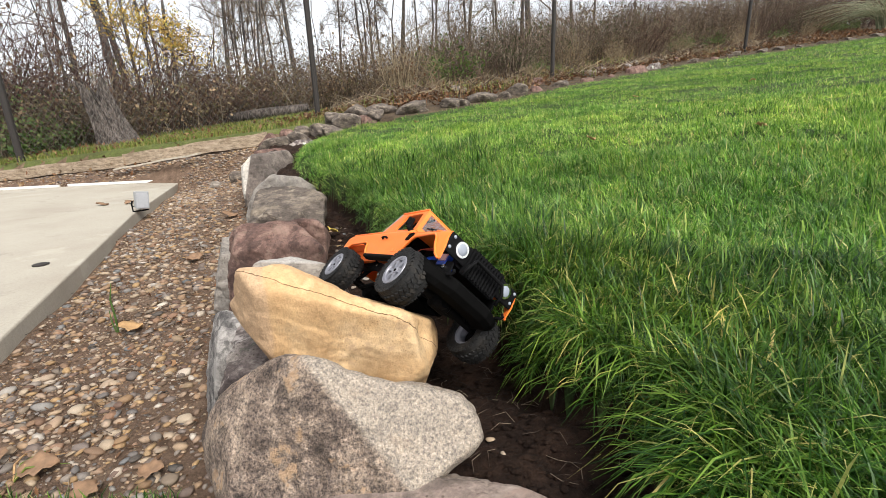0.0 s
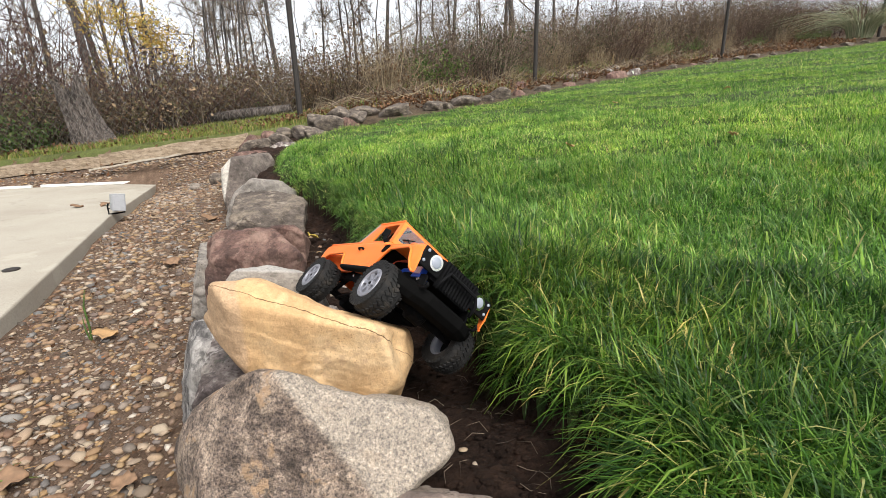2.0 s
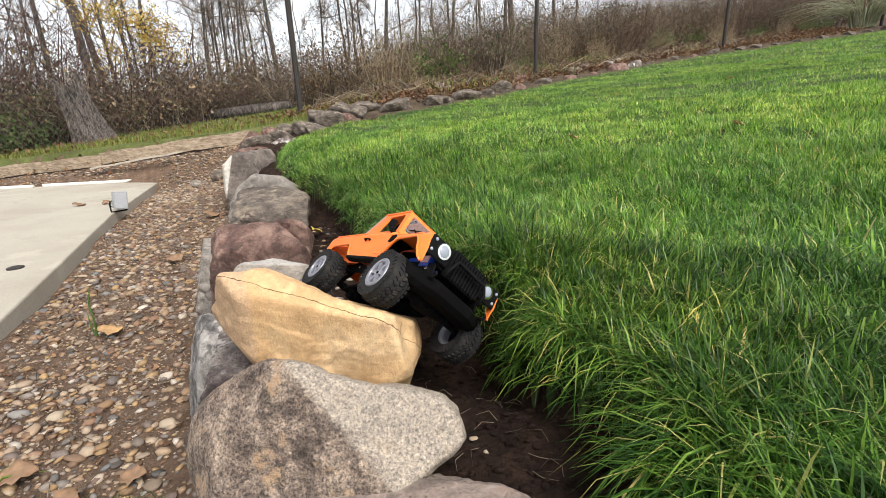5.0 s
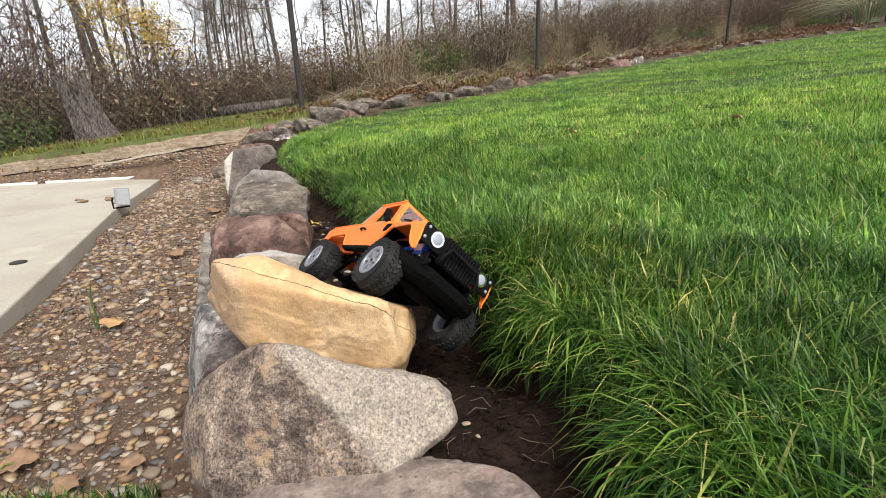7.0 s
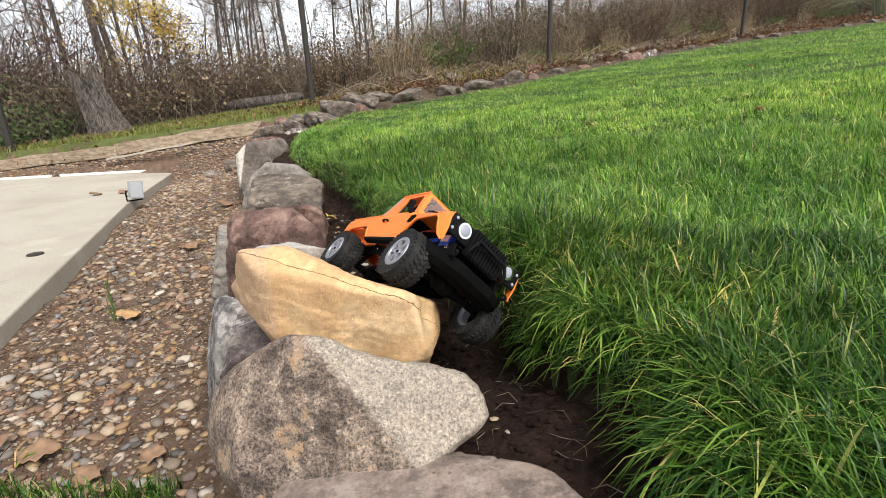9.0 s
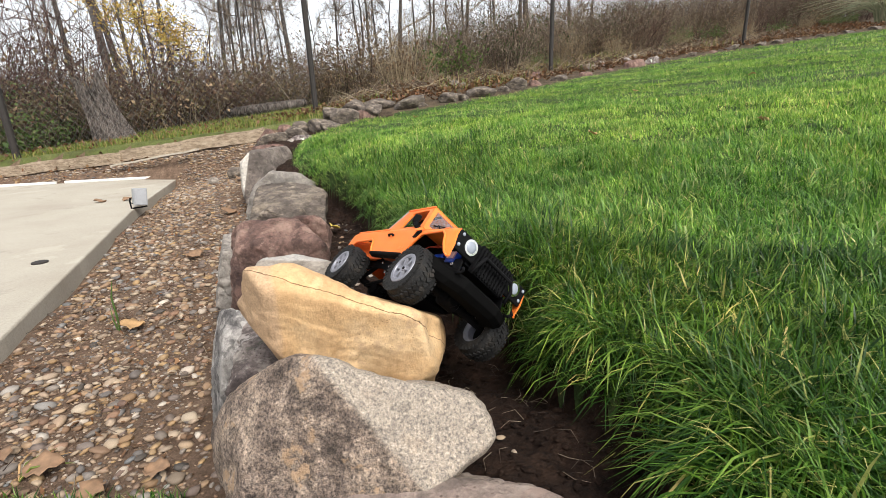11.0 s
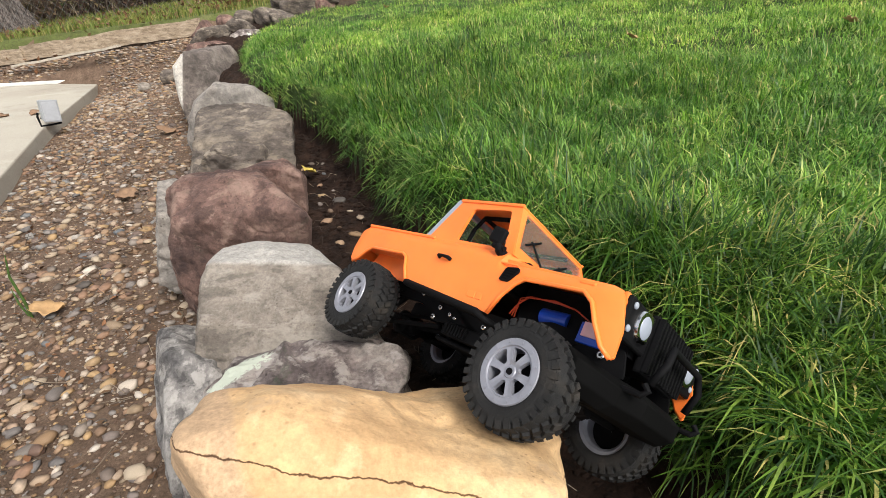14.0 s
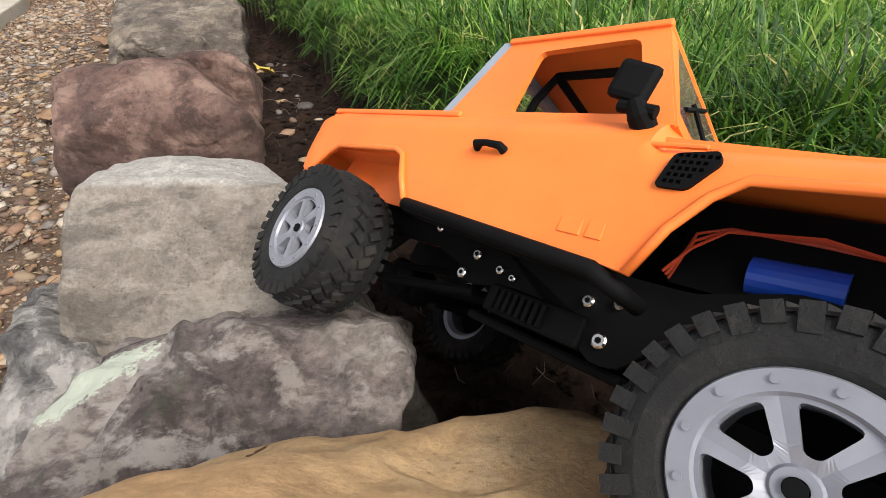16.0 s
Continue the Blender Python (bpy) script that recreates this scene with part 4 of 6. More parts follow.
for sgn in (-1, 1):
    tpart("side_panel", flank(sgn), ORANGE, smooth=35)
    for arch in (REAR_ARCH, FRONT_ARCH):
        rim_pts = [tuple(side_shape(sgn)(Vector((x, 0, z)))) for x, z in arch]
        tpart("arch_lip", tube([(x, y + sgn * 0.8, z) for x, y, z in rim_pts], 1.9, 8), ORANGE, smooth=True)
    tpart("bed_rail", box(-78, 62, sgn * 77 - 4, sgn * 77 + 4, 94.2, 98), ORANGE, bevel=1.2)
    # cab side with its open window
    def cab_y(z):
        return sgn * (79.5 - 12.5 * (z - 95) / 59)
    out_loop = [(50, 94), (62, 154), (152, 154), (180, 94)]
    in_loop = corner_arc([(95, 99), (88, 143), (143, 146), (166, 99)], 5, 3)
    dense = []
    for i in range(4):
        dense += [out_loop[i]] * 4
    tpart("cab_side", ring_frame([(x, cab_y(z), z) for x, z in dense], [(x, cab_y(z), z) for x, z in in_loop], (0, -sgn * 3.5, 0)), ORANGE)
    tpart("roof_gutter", box(60, 155, sgn * 67.5 - 1.8, sgn * 67.5 + 1.8, 151.5, 155), ORANGE, bevel=0.8)
    tpart("waist_ridge", box(64, 198, sgn * 86.6 - 1, sgn * 86.6 + 1, 80.5, 82.5), ORANGE, bevel=0.8)
    # rectangular badge pressed into the wing, a plain raised shape
    tpart("badge", box(156, 166, sgn * 86.6 - 1, sgn * 86.6 + 1, 41, 48), ORANGE, bevel=0.5)
    tpart("badge", box(168, 175, sgn * 86.6 - 1, sgn * 86.6 + 1, 41, 49), ORANGE, bevel=0.5)
    # side vent
    vent = tpart("side_vent", sheet(corner_arc([(186, 64), (189, 77), (203, 79), (204.5, 75), (197, 64)], 2.2, 3), thick=2, shape=lambda v: Vector((v.x, sgn * 89.6, v.z))), BLACK)
    for r in range(5):
        for c in range(6):
            x0, z0 = 188.6 + c * 2.3 + r * 0.5, 65.8 + r * 2.5
            if x0 < 195.5 + r * 1.7:
                tpart("vent_hole", box(x0, x0 + 1.3, sgn * 89.55 - 0.15, sgn * 89.55 + 0.15, z0, z0 + 1.3), PIT, vent)
    # handle, bridged over the door skin
    tpart("door_handle", tube([(96, sgn * 88, 72.5), (97, sgn * 91.5, 73), (104, sgn * 92.5, 73.2), (112, sgn * 91.5, 72.8), (113, sgn * 88, 72)], [2.4, 2, 1.6, 2, 2.2], 8), BLACK)
    # rock slider under the sill
    tpart("rock_slider", tube([(57, sgn * 78, 36), (61, sgn * 86.5, 36), (176, sgn * 86.5, 30), (184, sgn * 82, 27), (188, sgn * 66, 26)], 3.6, 10), BLACK, smooth=True)
    tpart("slider_plate", box(62, 176, sgn * 82 - 6, sgn * 82 + 6, 30, 33, pose(0, 0, 5.5, 0, 2.9, 0)), BLACK)
    # mirror on a short arm
    mirror = tpart("wing_mirror", box(-8.5, 8.5, -2.8, 2.8, -8.2, 8.2, pose(163, sgn * 90, 106, sgn * -10, 10, sgn * -14)), BLACK, bevel=2.8)
    tpart("mirror_joint", tube([(160, sgn * 88.5, 96.5), (175, sgn * 87, 94.5)], 2.6, 10), BLACK, mirror)
    tpart("mirror_arm", tube([(170, sgn * 77, 91), (170, sgn * 83, 91.5), (169, sgn * 87, 93), (166, sgn * 89, 98)], [4.6, 5.0, 4.6, 3.4], 12), BLACK, mirror)

# tub, tailgate, cab back
tpart("bed_floor", box(-75, 56, -78, 78, 66, 69), ORANGE)
tpart("tailgate", box(-79, -75, -80, 80, 42, 94), ORANGE, bevel=1)
tpart("bed_front", box(54, 57, -77, 77, 68, 97), ORANGE)
for sgn in (-1, 1):
    tpart("inner_arch", sheet([(-60, 40), (-52, 66), (46, 66), (58, 40)], thick=2, shape=lambda v: Vector((v.x, sgn * 62, v.z))), ORANGE)
tpart("rear_window_frame", ring_frame([(41.5, -78, 97), (41.5, 78, 97), (54, 67, 154), (54, -67, 154)], [(44, -58, 106), (44, 58, 106), (52, 52, 146), (52, -52, 146)], (8, 0, 0)), plain("blue_grey_plastic", (0.25, 0.29, 0.34), 0.45, 0, 0.1, 30), label="grey rear window surround")
glass_m, gnt, gb = material("dusty_glass", 0.12, 0)
gb.inputs["Base Color"].default_value = (0.93, 0.94, 0.93, 1)
gb.inputs["Transmission Weight"].default_value = 0.97
gmix = gnt.nodes.new("ShaderNodeMapRange")
gmix.inputs[3].default_value, gmix.inputs[4].default_value = 0.01, 0.06
gnt.links.new(noise_tex(gnt, coords(gnt), 60), gmix.inputs[0])
gnt.links.new(gmix.outputs[0], gb.inputs["Roughness"])


def pane(corners, thick=1.0):
    bm = bmesh.new()
    bm.faces.new([bm.verts.new(p) for p in corners])
    return thicken(bm, (-thick, 0, 0))


rear_glass = tpart("rear_window", pane([(49.5, -59, 105), (49.5, 59, 105), (57, 53, 147), (57, -53, 147)]), glass_m)
rear_glass.visible_shadow = False
# windscreen
tpart("windscreen_frame", ring_frame([(153, -67, 154), (153, 67, 154), (181, 79, 94), (181, -79, 94)], [(157, -60, 147), (157, 60, 147), (175, 69, 106), (175, -69, 106)], (-3.5, 0, -1)), ORANGE)
screen = tpart("windscreen", pane([(156.5, -61, 148), (156.5, 61, 148), (175.5, 70, 105), (175.5, -70, 105)]), glass_m)
screen.visible_shadow = False
for y in (-34, 22):
    tpart("wiper", tube([(180, y, 103), (172, y - 14, 119), (170.5, y - 18, 122)], 1.1, 6), BLACK)
    tpart("wiper", tube([(172, y - 26, 114), (170, y - 4, 128)], 1.2, 6), BLACK)
# roof with a black ribbed sheet
tpart("roof", box(60, 155, -68, 68, 150.5, 154), ORANGE, bevel=1.5)
rack = tpart("roof_sheet", box(58, 148, -63, 63, 154, 157.5), BLACK, label="black ribbed roof sheet", bevel=1)
for k in range(9):
    tpart("rib", box(62, 145, -57 + 14 * k - 1.5, -57 + 14 * k + 1.5, 157.4, 159), BLACK, rack)
# roll cage and seats
for y in (-44, 44):
    tpart("roll_bar", tube([(70, y, 70), (76, y, 130), (84, y, 146), (146, y, 148)], 2.6, 8), BLACK)
tpart("roll_bar", tube([(84, -44, 146), (84, 44, 146)], 2.6, 8), BLACK)
tpart("cab_floor", box(50, 185, -74, 74, 60, 63), BLACK)
for y in (-30, 30):
    tpart("seat", box(72, 84, y - 15, y + 15, 62, 110, pose(0, 0, 0, 0, 0, 0)), BLACK, bevel=4)
tpart("dashboard", box(160, 180, -72, 72, 62, 97), BLACK, bevel=4)

# bonnet: crowned, with a dark raised middle
def bonnet_skin(y0, y1, x0, x1, lift):
    bm = bmesh.new()
    rows = []
    for i in range(13):
        x = x0 + (x1 - x0) * i / 12
        drop = 0 if x < 285 else ((x - 285) / 18) ** 2 * 6
        rows.append([bm.verts.new((x, y0 + (y1 - y0) * j / 14, 91 - 0.055 * (x - 178) + lift - drop - ((y0 + (y1 - y0) * j / 14) / 82) ** 4 * 4)) for j in range(15)])
    for a, b in zip(rows, rows[1:]):
        for j in range(14):
            bm.faces.new((a[j], a[j + 1], b[j + 1], b[j]))
    return thicken(bm, (0, 0, -3))


tpart("bonnet", bonnet_skin(-82, 82, 176, 303, 0.6), ORANGE, smooth=35)
tpart("bonnet_panel", bonnet_skin(-34, 34, 200, 304, 4), BLACK, label="dark raised bonnet panel", smooth=35)
tpart("cowl_vent", box(184, 196, -70, 70, 90, 92.6), BLACK, bevel=0.6)
for sgn in (-1, 1):
    tpart("wing_marker", box(262, 276, sgn * 84 - 2, sgn * 84 + 2, 79, 82.5), ORANGE, bevel=1)

# nose
tpart("nose_panel", box(298, 302, -82, 82, 52, 82), ORANGE, bevel=1)
lamp_m, lnt, lb = material("headlamp_lens", 0.22, 0, 0.35)
lb.inputs["Base Color"].default_value = (0.22, 0.24, 0.28, 1)
lb.inputs["Emission Color"].default_value = (0.75, 0.86, 1.0, 1)
lb.inputs["Emission Strength"].default_value = 0.05
CHROME = plain("chrome", (0.75, 0.75, 0.76), 0.12, 1.0, 0.05)
for sgn in (-1, 1):
    panel = tpart("lamp_panel", box(301, 306, sgn * 58 - 24, sgn * 58 + 24, 48, 81), BLACK, bevel=3)
    lamp = tpart("headlamp", tube([(304, sgn * 54, 66), (309, sgn * 54, 66)], [13.5, 12.5], 28), CHROME, panel)
    bm = bmesh.new()
    bmesh.ops.create_uvsphere(bm, u_segments=24, v_segments=12, radius=9.5, matrix=pose(308, sgn * 54, 66) @ Matrix.Diagonal((0.35, 1, 1, 1)))
    tpart("lens", bm, lamp_m, panel, "glowing white lens", smooth=True)
    for z, mt in ((75, lamp_m), (57, lamp_m)):
        bm = bmesh.new()
        bmesh.ops.create_uvsphere(bm, u_segments=14, v_segments=8, radius=2.8, matrix=pose(306.5, sgn * 75, z) @ Matrix.Diagonal((0.6, 1, 1, 1)))
        tpart("marker_lamp", bm, mt, panel, smooth=True)
grille = tpart("grille", box(301, 309, -36, 36, 36, 84), BLACK, bevel=2)
for k in range(7):
    tpart("slat", box(308.5, 311.5, -33, 33, 41 + 6 * k, 44 + 6 * k), BLACK, grille)
for k in range(12):
    tpart("tooth", box(309, 313, -37 + 6.4 * k, -34 + 6.4 * k, 38, 82), BLACK, grille)
bm = bmesh.new()
stations = [(-86, -46), (-60, -20), (-36, -10), (36, -10), (60, -20), (86, -46)]
rows = [[bm.verts.new((x + dx, y, z + (6 if abs(y) > 70 else 0))) for x, z in ((296 + dx * 0.5, -4), (296 + dx * 0.5, 24), (322, 24), (332, 17), (331, 4), (320, -4))] for y, dx in stations]
for a, b in zip(rows, rows[1:]):
    for j in range(6):
        bm.faces.new((a[j], a[(j + 1) % 6], b[(j + 1) % 6], b[j]))
bm.faces.new(rows[0][::-1])
bm.faces.new(rows[-1])
MATT = plain("matt_black_plastic", (0.003, 0.003, 0.003), 0.9, 0, 0.3, 60, 0.0, 0.05)
bumper = tpart("bumper", bm, MATT, bevel=1.2)
tpart("bull_bar", tube([(320, -40, 30), (326, -38, 48), (324, -31, 62), (322, 0, 63), (324, 31, 62), (326, 38, 48), (320, 40, 30)], 3.0, 10), BLACK, bumper, smooth=True)
for y in (-58, 58):
    tpart("tow_hook", tube([(310, y, 18), (324, y, 18), (328, y, 22), (324, y, 26)], 2.5, 8), BLACK, bumper)

# chassis rails with screws
RAIL = [(-74, 20), (-74, 40), (60, 44), (100, 38), (200, 40), (230, 50), (300, 46), (306, 24), (215, 22), (196, 18), (184, 2), (172, 0), (164, 6), (160, 18), (120, 18), (104, 14), (92, 12), (86, 20), (60, 26)]
for sgn in (-1, 1):
    rail = tpart("chassis_rail", sheet(corner_arc(RAIL, 4, 2), thick=3, shape=lambda v: Vector((v.x, sgn * 52, v.z))), BLACK)
    for x, z, r in ((95, 28, 2.9), (113, 24, 2.4), (122, 22, 2.0), (163, 24, 2.9), (174, 10, 3.4), (176, 27, 2.6), (90, 16, 3.0), (214, 32, 3.0), (284, 36, 3.4), (60, 36, 2.6), (-40, 32, 2.6)):
        screw = tpart("screw", tube([(x, sgn * 52, z), (x, sgn * 54.5, z), (x, sgn * 55.2, z)], [r, r, r * 0.75], 14), STEEL, rail)
        tpart("socket", tube([(x, sgn * 55, z), (x, sgn * 55.5, z)], r * 0.42, 6), BLACK, screw)
    tray = tpart("battery_tray", box(112, 166, sgn * 47 - 8, sgn * 47 + 8, 3, 17), BLACK, bevel=1.5)
    for k in range(8):
        tpart("rib", box(118 + 4 * k, 120 + 4 * k, sgn * 56 - 2, sgn * 56 + 1, 5, 15), BLACK, tray)
    # suspension
    for x0, x1 in ((0, 92), (248, 172)):
        tpart("link", tube([(x0, sgn * 34, -6), (x1, sgn * 40, 10)], 3, 8), BLACK)
        tpart("link", tube([(x0, sgn * 20, 8), (x1, sgn * 30, 22)], 2.6, 8), BLACK)
        t1 = 28 if x0 == 0 else 262
        shock = tpart("shock_absorber", tube([(x0 + 4, sgn * 50, -2), (t1 - 4, sgn * 46, 30), (t1, sgn * 45, 52)], [3, 5, 5], 10), BLACK)
        coil = [(x0 + 6 + (t1 - x0 - 8) * k / 60 + 6.2 * math.cos(k * 0.75), sgn * (50 - 5 * k / 60) + 6.2 * math.sin(k * 0.75), 2 + 44 * k / 60) for k in range(61)]
        tpart("spring", tube(coil, 0.9, 5), BLACK, shock)
for x in (0, 248):
    axle = tpart("axle", tube([(x, -80, 0), (x, -24, 0), (x, -18, 0), (x, 10, 0), (x, 16, 0), (x, 80, 0)], [7, 7, 15, 15, 7, 7], 14), BLACK, smooth=False)
    tpart("differential_cover", tube([(x + 10, -4, 0), (x + 17, -4, 0)], [12, 8], 12), BLACK, axle)
tpart("gearbox", box(105, 170, -26, 26, 2, 40), BLACK, bevel=4)
tpart("prop_shaft", tube([(12, -4, 2), (108, 0, 16)], 4, 8), BLACK)
tpart("prop_shaft", tube([(168, 0, 16), (236, -4, 2)], 4, 8), BLACK)
tpart("motor", tube([(190, -24, 30), (230, -24, 30)], 14, 20), BLACK)
tpart("skid_plate", box(96, 184, -44, 44, -4, 1), BLACK, bevel=2)
tpart("battery", tube([(212, -42, 55), (240, -42, 56)], 7.5, 20), BLUE, label="blue wrapped battery cell", smooth=False)
servo = tpart("servo", box(258, 282, -54, -34, 40, 58), BLUE, label="blue steering servo", bevel=1)
tpart("sticker", box(262, 280, -56, -53.8, 46, 58), plain("pink_label", (0.75, 0.42, 0.42), 0.4), servo, "creased pink and white label")
WIRES = plain("red_wire", (0.40, 0.045, 0.015), 0.5)
for k in range(3):
    tpart("wire", tube([(188, -58 + 4 * k, 44), (196, -62, 54 + 3 * k), (206, -64 + k, 62 + k), (232, -62 + 3 * k, 66), (250, -56, 65), (262, -50, 60)], 0.65, 6), WIRES)
tpart("wheel_well", box(186, 298, -44, 44, 44, 82), BLACK)


# wheels
def lathe(profile, steps, y0=0.0):
    bm = bmesh.new()
    rings = [[bm.verts.new((r * math.cos(a), y0 + y, r * math.sin(a))) for a in (2 * math.pi * i / steps for i in range(steps))] for y, r in profile]
    for a, b in zip(rings, rings[1:]):
        for j in range(steps):
            bm.faces.new((a[j], a[(j + 1) % steps], b[(j + 1) % steps], b[j]))
    return bm


def tyre_mesh():
    bm = lathe([(-15, 25), (-18.5, 25.5), (-20, 28), (-20.5, 33), (-19.5, 38), (-17, 41), (-8, 42.3), (0, 42.6), (8, 42.3), (17, 41), (19.5, 38), (20.5, 33), (20, 28), (18.5, 25.5), (15, 25)], 72)
    n = 33
    for k in range(n):
        a = 2 * math.pi * k / n
        for y0, y1, da, wid, tilt, rr in ((0.9, 9.2, 0.0, 6.0, 32, 43.3), (-9.2, -0.9, 0.5, 6.0, -32, 43.3), (9.0, 20.2, 0.25, 6.2, -16, 41.6), (-20.2, -9.0, 0.75, 6.2, 16, 41.6)):
            aa = a + da * 2 * math.pi / n
            m = Matrix.Rotation(-aa, 4, "Y") @ Matrix.Translation((rr, (y0 + y1) / 2, 0)) @ Matrix.Rotation(radians(tilt), 4, "X")
            lift = 1.6 if abs(y0 + y1) < 20 else 1.2
            vs = add_box(bm, -2.5, lift, (y0 - y1) / 2, (y1 - y0) / 2, -wid / 2, wid / 2, None)
            for v in vs:
                if v.co.x > 0:
                    v.co.y *= 0.9
                    v.co.z *= 0.84
                    if abs(y0 + y1) > 20 and v.co.y * (y0 + y1) > 0:
                        v.co.x -= 3.2
            bmesh.ops.transform(bm, matrix=m, verts=vs)
        for s in (-1, 1):
            aa = a + (0.25 if s > 0 else 0.75) * 2 * math.pi / n
            m = Matrix.Rotation(-aa, 4, "Y") @ Matrix.Translation((38.5, s * 19.6, 0))
            add_box(bm, -4.5 if k % 2 else -2.5, 3.4, -1.1, 1.1, -2.4, 2.4, m)
    return mm(bm)


def rim_meshes():
    ring = lathe([(-19, 26), (-20.2, 25.4), (-20.2, 20.2), (-18.6, 19.4), (-12, 19), (12, 19), (16, 22), (17, 26)], 60)
    # the pressed face: six sectors, each with a rounded opening between two spokes
    spokes = bmesh.new()
    wedge = [(20.4 * math.cos(a), 20.4 * math.sin(a)) for a in (radians(-30 + 5 * k) for k in range(13))] + [(4.5 * math.cos(a), 4.5 * math.sin(a)) for a in (radians(30), radians(0), radians(-30))]
    hole = corner_arc([(7.6, -1.6), (17.6, -6.4), (18.6, 0), (17.6, 6.4), (7.6, 1.6)], 2.2, 4)

    def cast(poly, ang):
        """Where a ray from the opening's middle meets an outline round it."""
        o, d, best = Vector((13.6, 0)), Vector((math.cos(ang), math.sin(ang))), 1e9
        for p, q in zip(poly, poly[1:] + poly[:1]):
            p, e = Vector(p) - o, Vector(q) - Vector(p)
            den = d.x * e.y - d.y * e.x
            if abs(den) > 1e-9:
                t, u = (p.x * e.y - p.y * e.x) / den, (p.x * d.y - p.y * d.x) / den
                if t > 0 and -1e-6 <= u <= 1 + 1e-6:
                    best = min(best, t)
        return o + d * best

    angs = [2 * math.pi * k / 56 for k in range(56)]
    for k in range(6):
        m = Matrix.Rotation(2 * math.pi * (k + 0.5) / 6, 4, "Y")
        loops = []
        for poly, y in ((wedge, -18.6), (hole, -19.0), (hole, -14.5)):
            loops.append([spokes.verts.new(m @ Vector((p.x, y + 1.6 * max(0.0, (9 - p.length) / 5), p.y))) for p in (cast(poly, a) for a in angs)])
        for a, b in zip(loops, loops[1:]):
            for j in range(56):
                spokes.faces.new((a[j], a[(j + 1) % 56], b[(j + 1) % 56], b[j]))
    hub = lathe([(-18.2, 2.6), (-18.4, 4.6), (-17.4, 5.4), (-13, 5.6)], 24)
    nut = tube([(0, -15, 0), (0, -19.4, 0)], 2.6, 6)
    bolts = bmesh.new()
    for k in range(12):
        a = 2 * math.pi * k / 12
        add_tube(bolts, [(22.8 * math.cos(a), -19.5, 22.8 * math.sin(a)), (22.8 * math.cos(a), -20.9, 22.8 * math.sin(a))], 1.1, 8)
    back = lathe([(-2, 0.5), (-2, 19)], 30)
    return mm(ring), mm(spokes), mm(hub), mm(nut), mm(bolts), mm(back)


wheel = new("wheel")
wheel.parent = truck
part("tyre", tyre_mesh(), RUBBER, wheel, "black knobbly off-road tyre")
ring, spokes, hub, nut, bolts, back = rim_meshes()
rim = part("rim", ring, SILVER, wheel, "silver grey rim", smooth=False)
part("spokes", spokes, SILVER, wheel)
part("hub", hub, SILVER, wheel)
part("wheel_nut", nut, BLACK, wheel, "dark wheel nut")
part("bolts", bolts, SILVER, wheel)
part("brake_disc", back, BLACK, wheel)
wheel.matrix_local = pose(0, -0.086, 0, 0, 14, 0)
for x, y, turn, spin in ((0.248, -0.083, 0, 5), (0, 0.086, 180, 30), (0.248, 0.086, 180, 50)):
    copy_thing(wheel, pose(x, y, -0.007 if x > 0.1 else 0.0, 0, spin, turn))

# ---- beyond the lawn ----
def ground_z(x, y):
    return float(land(np.array([x]), np.array([y]))[0][0])


class Soup:
    """Collects quads of many small pieces for one mesh."""

    def __init__(self):
        self.v, self.f, self.n = [], [], 0

    def strip(self, pts, radii):
        """A thin three-sided stem along points."""
        pts = [np.asarray(p, float) for p in pts]
        rings = []
        for i, p in enumerate(pts):
            d = pts[min(i + 1, len(pts) - 1)] - pts[max(i - 1, 0)]
            d = d / (np.linalg.norm(d) + 1e-9)
            s = np.cross(d, (0.3, 0.9, 0.2))
            s /= np.linalg.norm(s) + 1e-9
            t = np.cross(d, s)
            rings += [p + radii[i] * (s * math.cos(a) + t * math.sin(a)) for a in (0, 2.094, 4.189)]
        self.v += rings
        for i in range(len(pts) - 1):
            for j in range(3):
                a, b = self.n + 3 * i + j, self.n + 3 * i + (j + 1) % 3
                self.f.append((a, b, b + 3, a + 3))
        self.n += len(rings)

    def leaf(self, p, d, w, length, curl=0.2):
        p, d = np.asarray(p, float), np.asarray(d, float)
        d = d / (np.linalg.norm(d) + 1e-9)
        s = np.cross(d, (0.21, 0.37, 0.9))
        s = s / (np.linalg.norm(s) + 1e-9) * w / 2
        up = np.cross(s, d) / (w / 2 + 1e-9)
        self.v += [p, p + d * length * 0.5 + s + up * curl * w, p + d * length, p + d * length * 0.5 - s + up * curl * w]
        n = self.n
        self.f.append((n, n + 1, n + 2, n + 3))
        self.n += 4

    def mesh(self, name, mat):
        return raw_mesh(name, np.array(self.v), np.array(self.f), mat)


def rvec(rng, up=0.0):
    v = rng.normal(size=3)
    v[2] += up
    return v / np.linalg.norm(v)


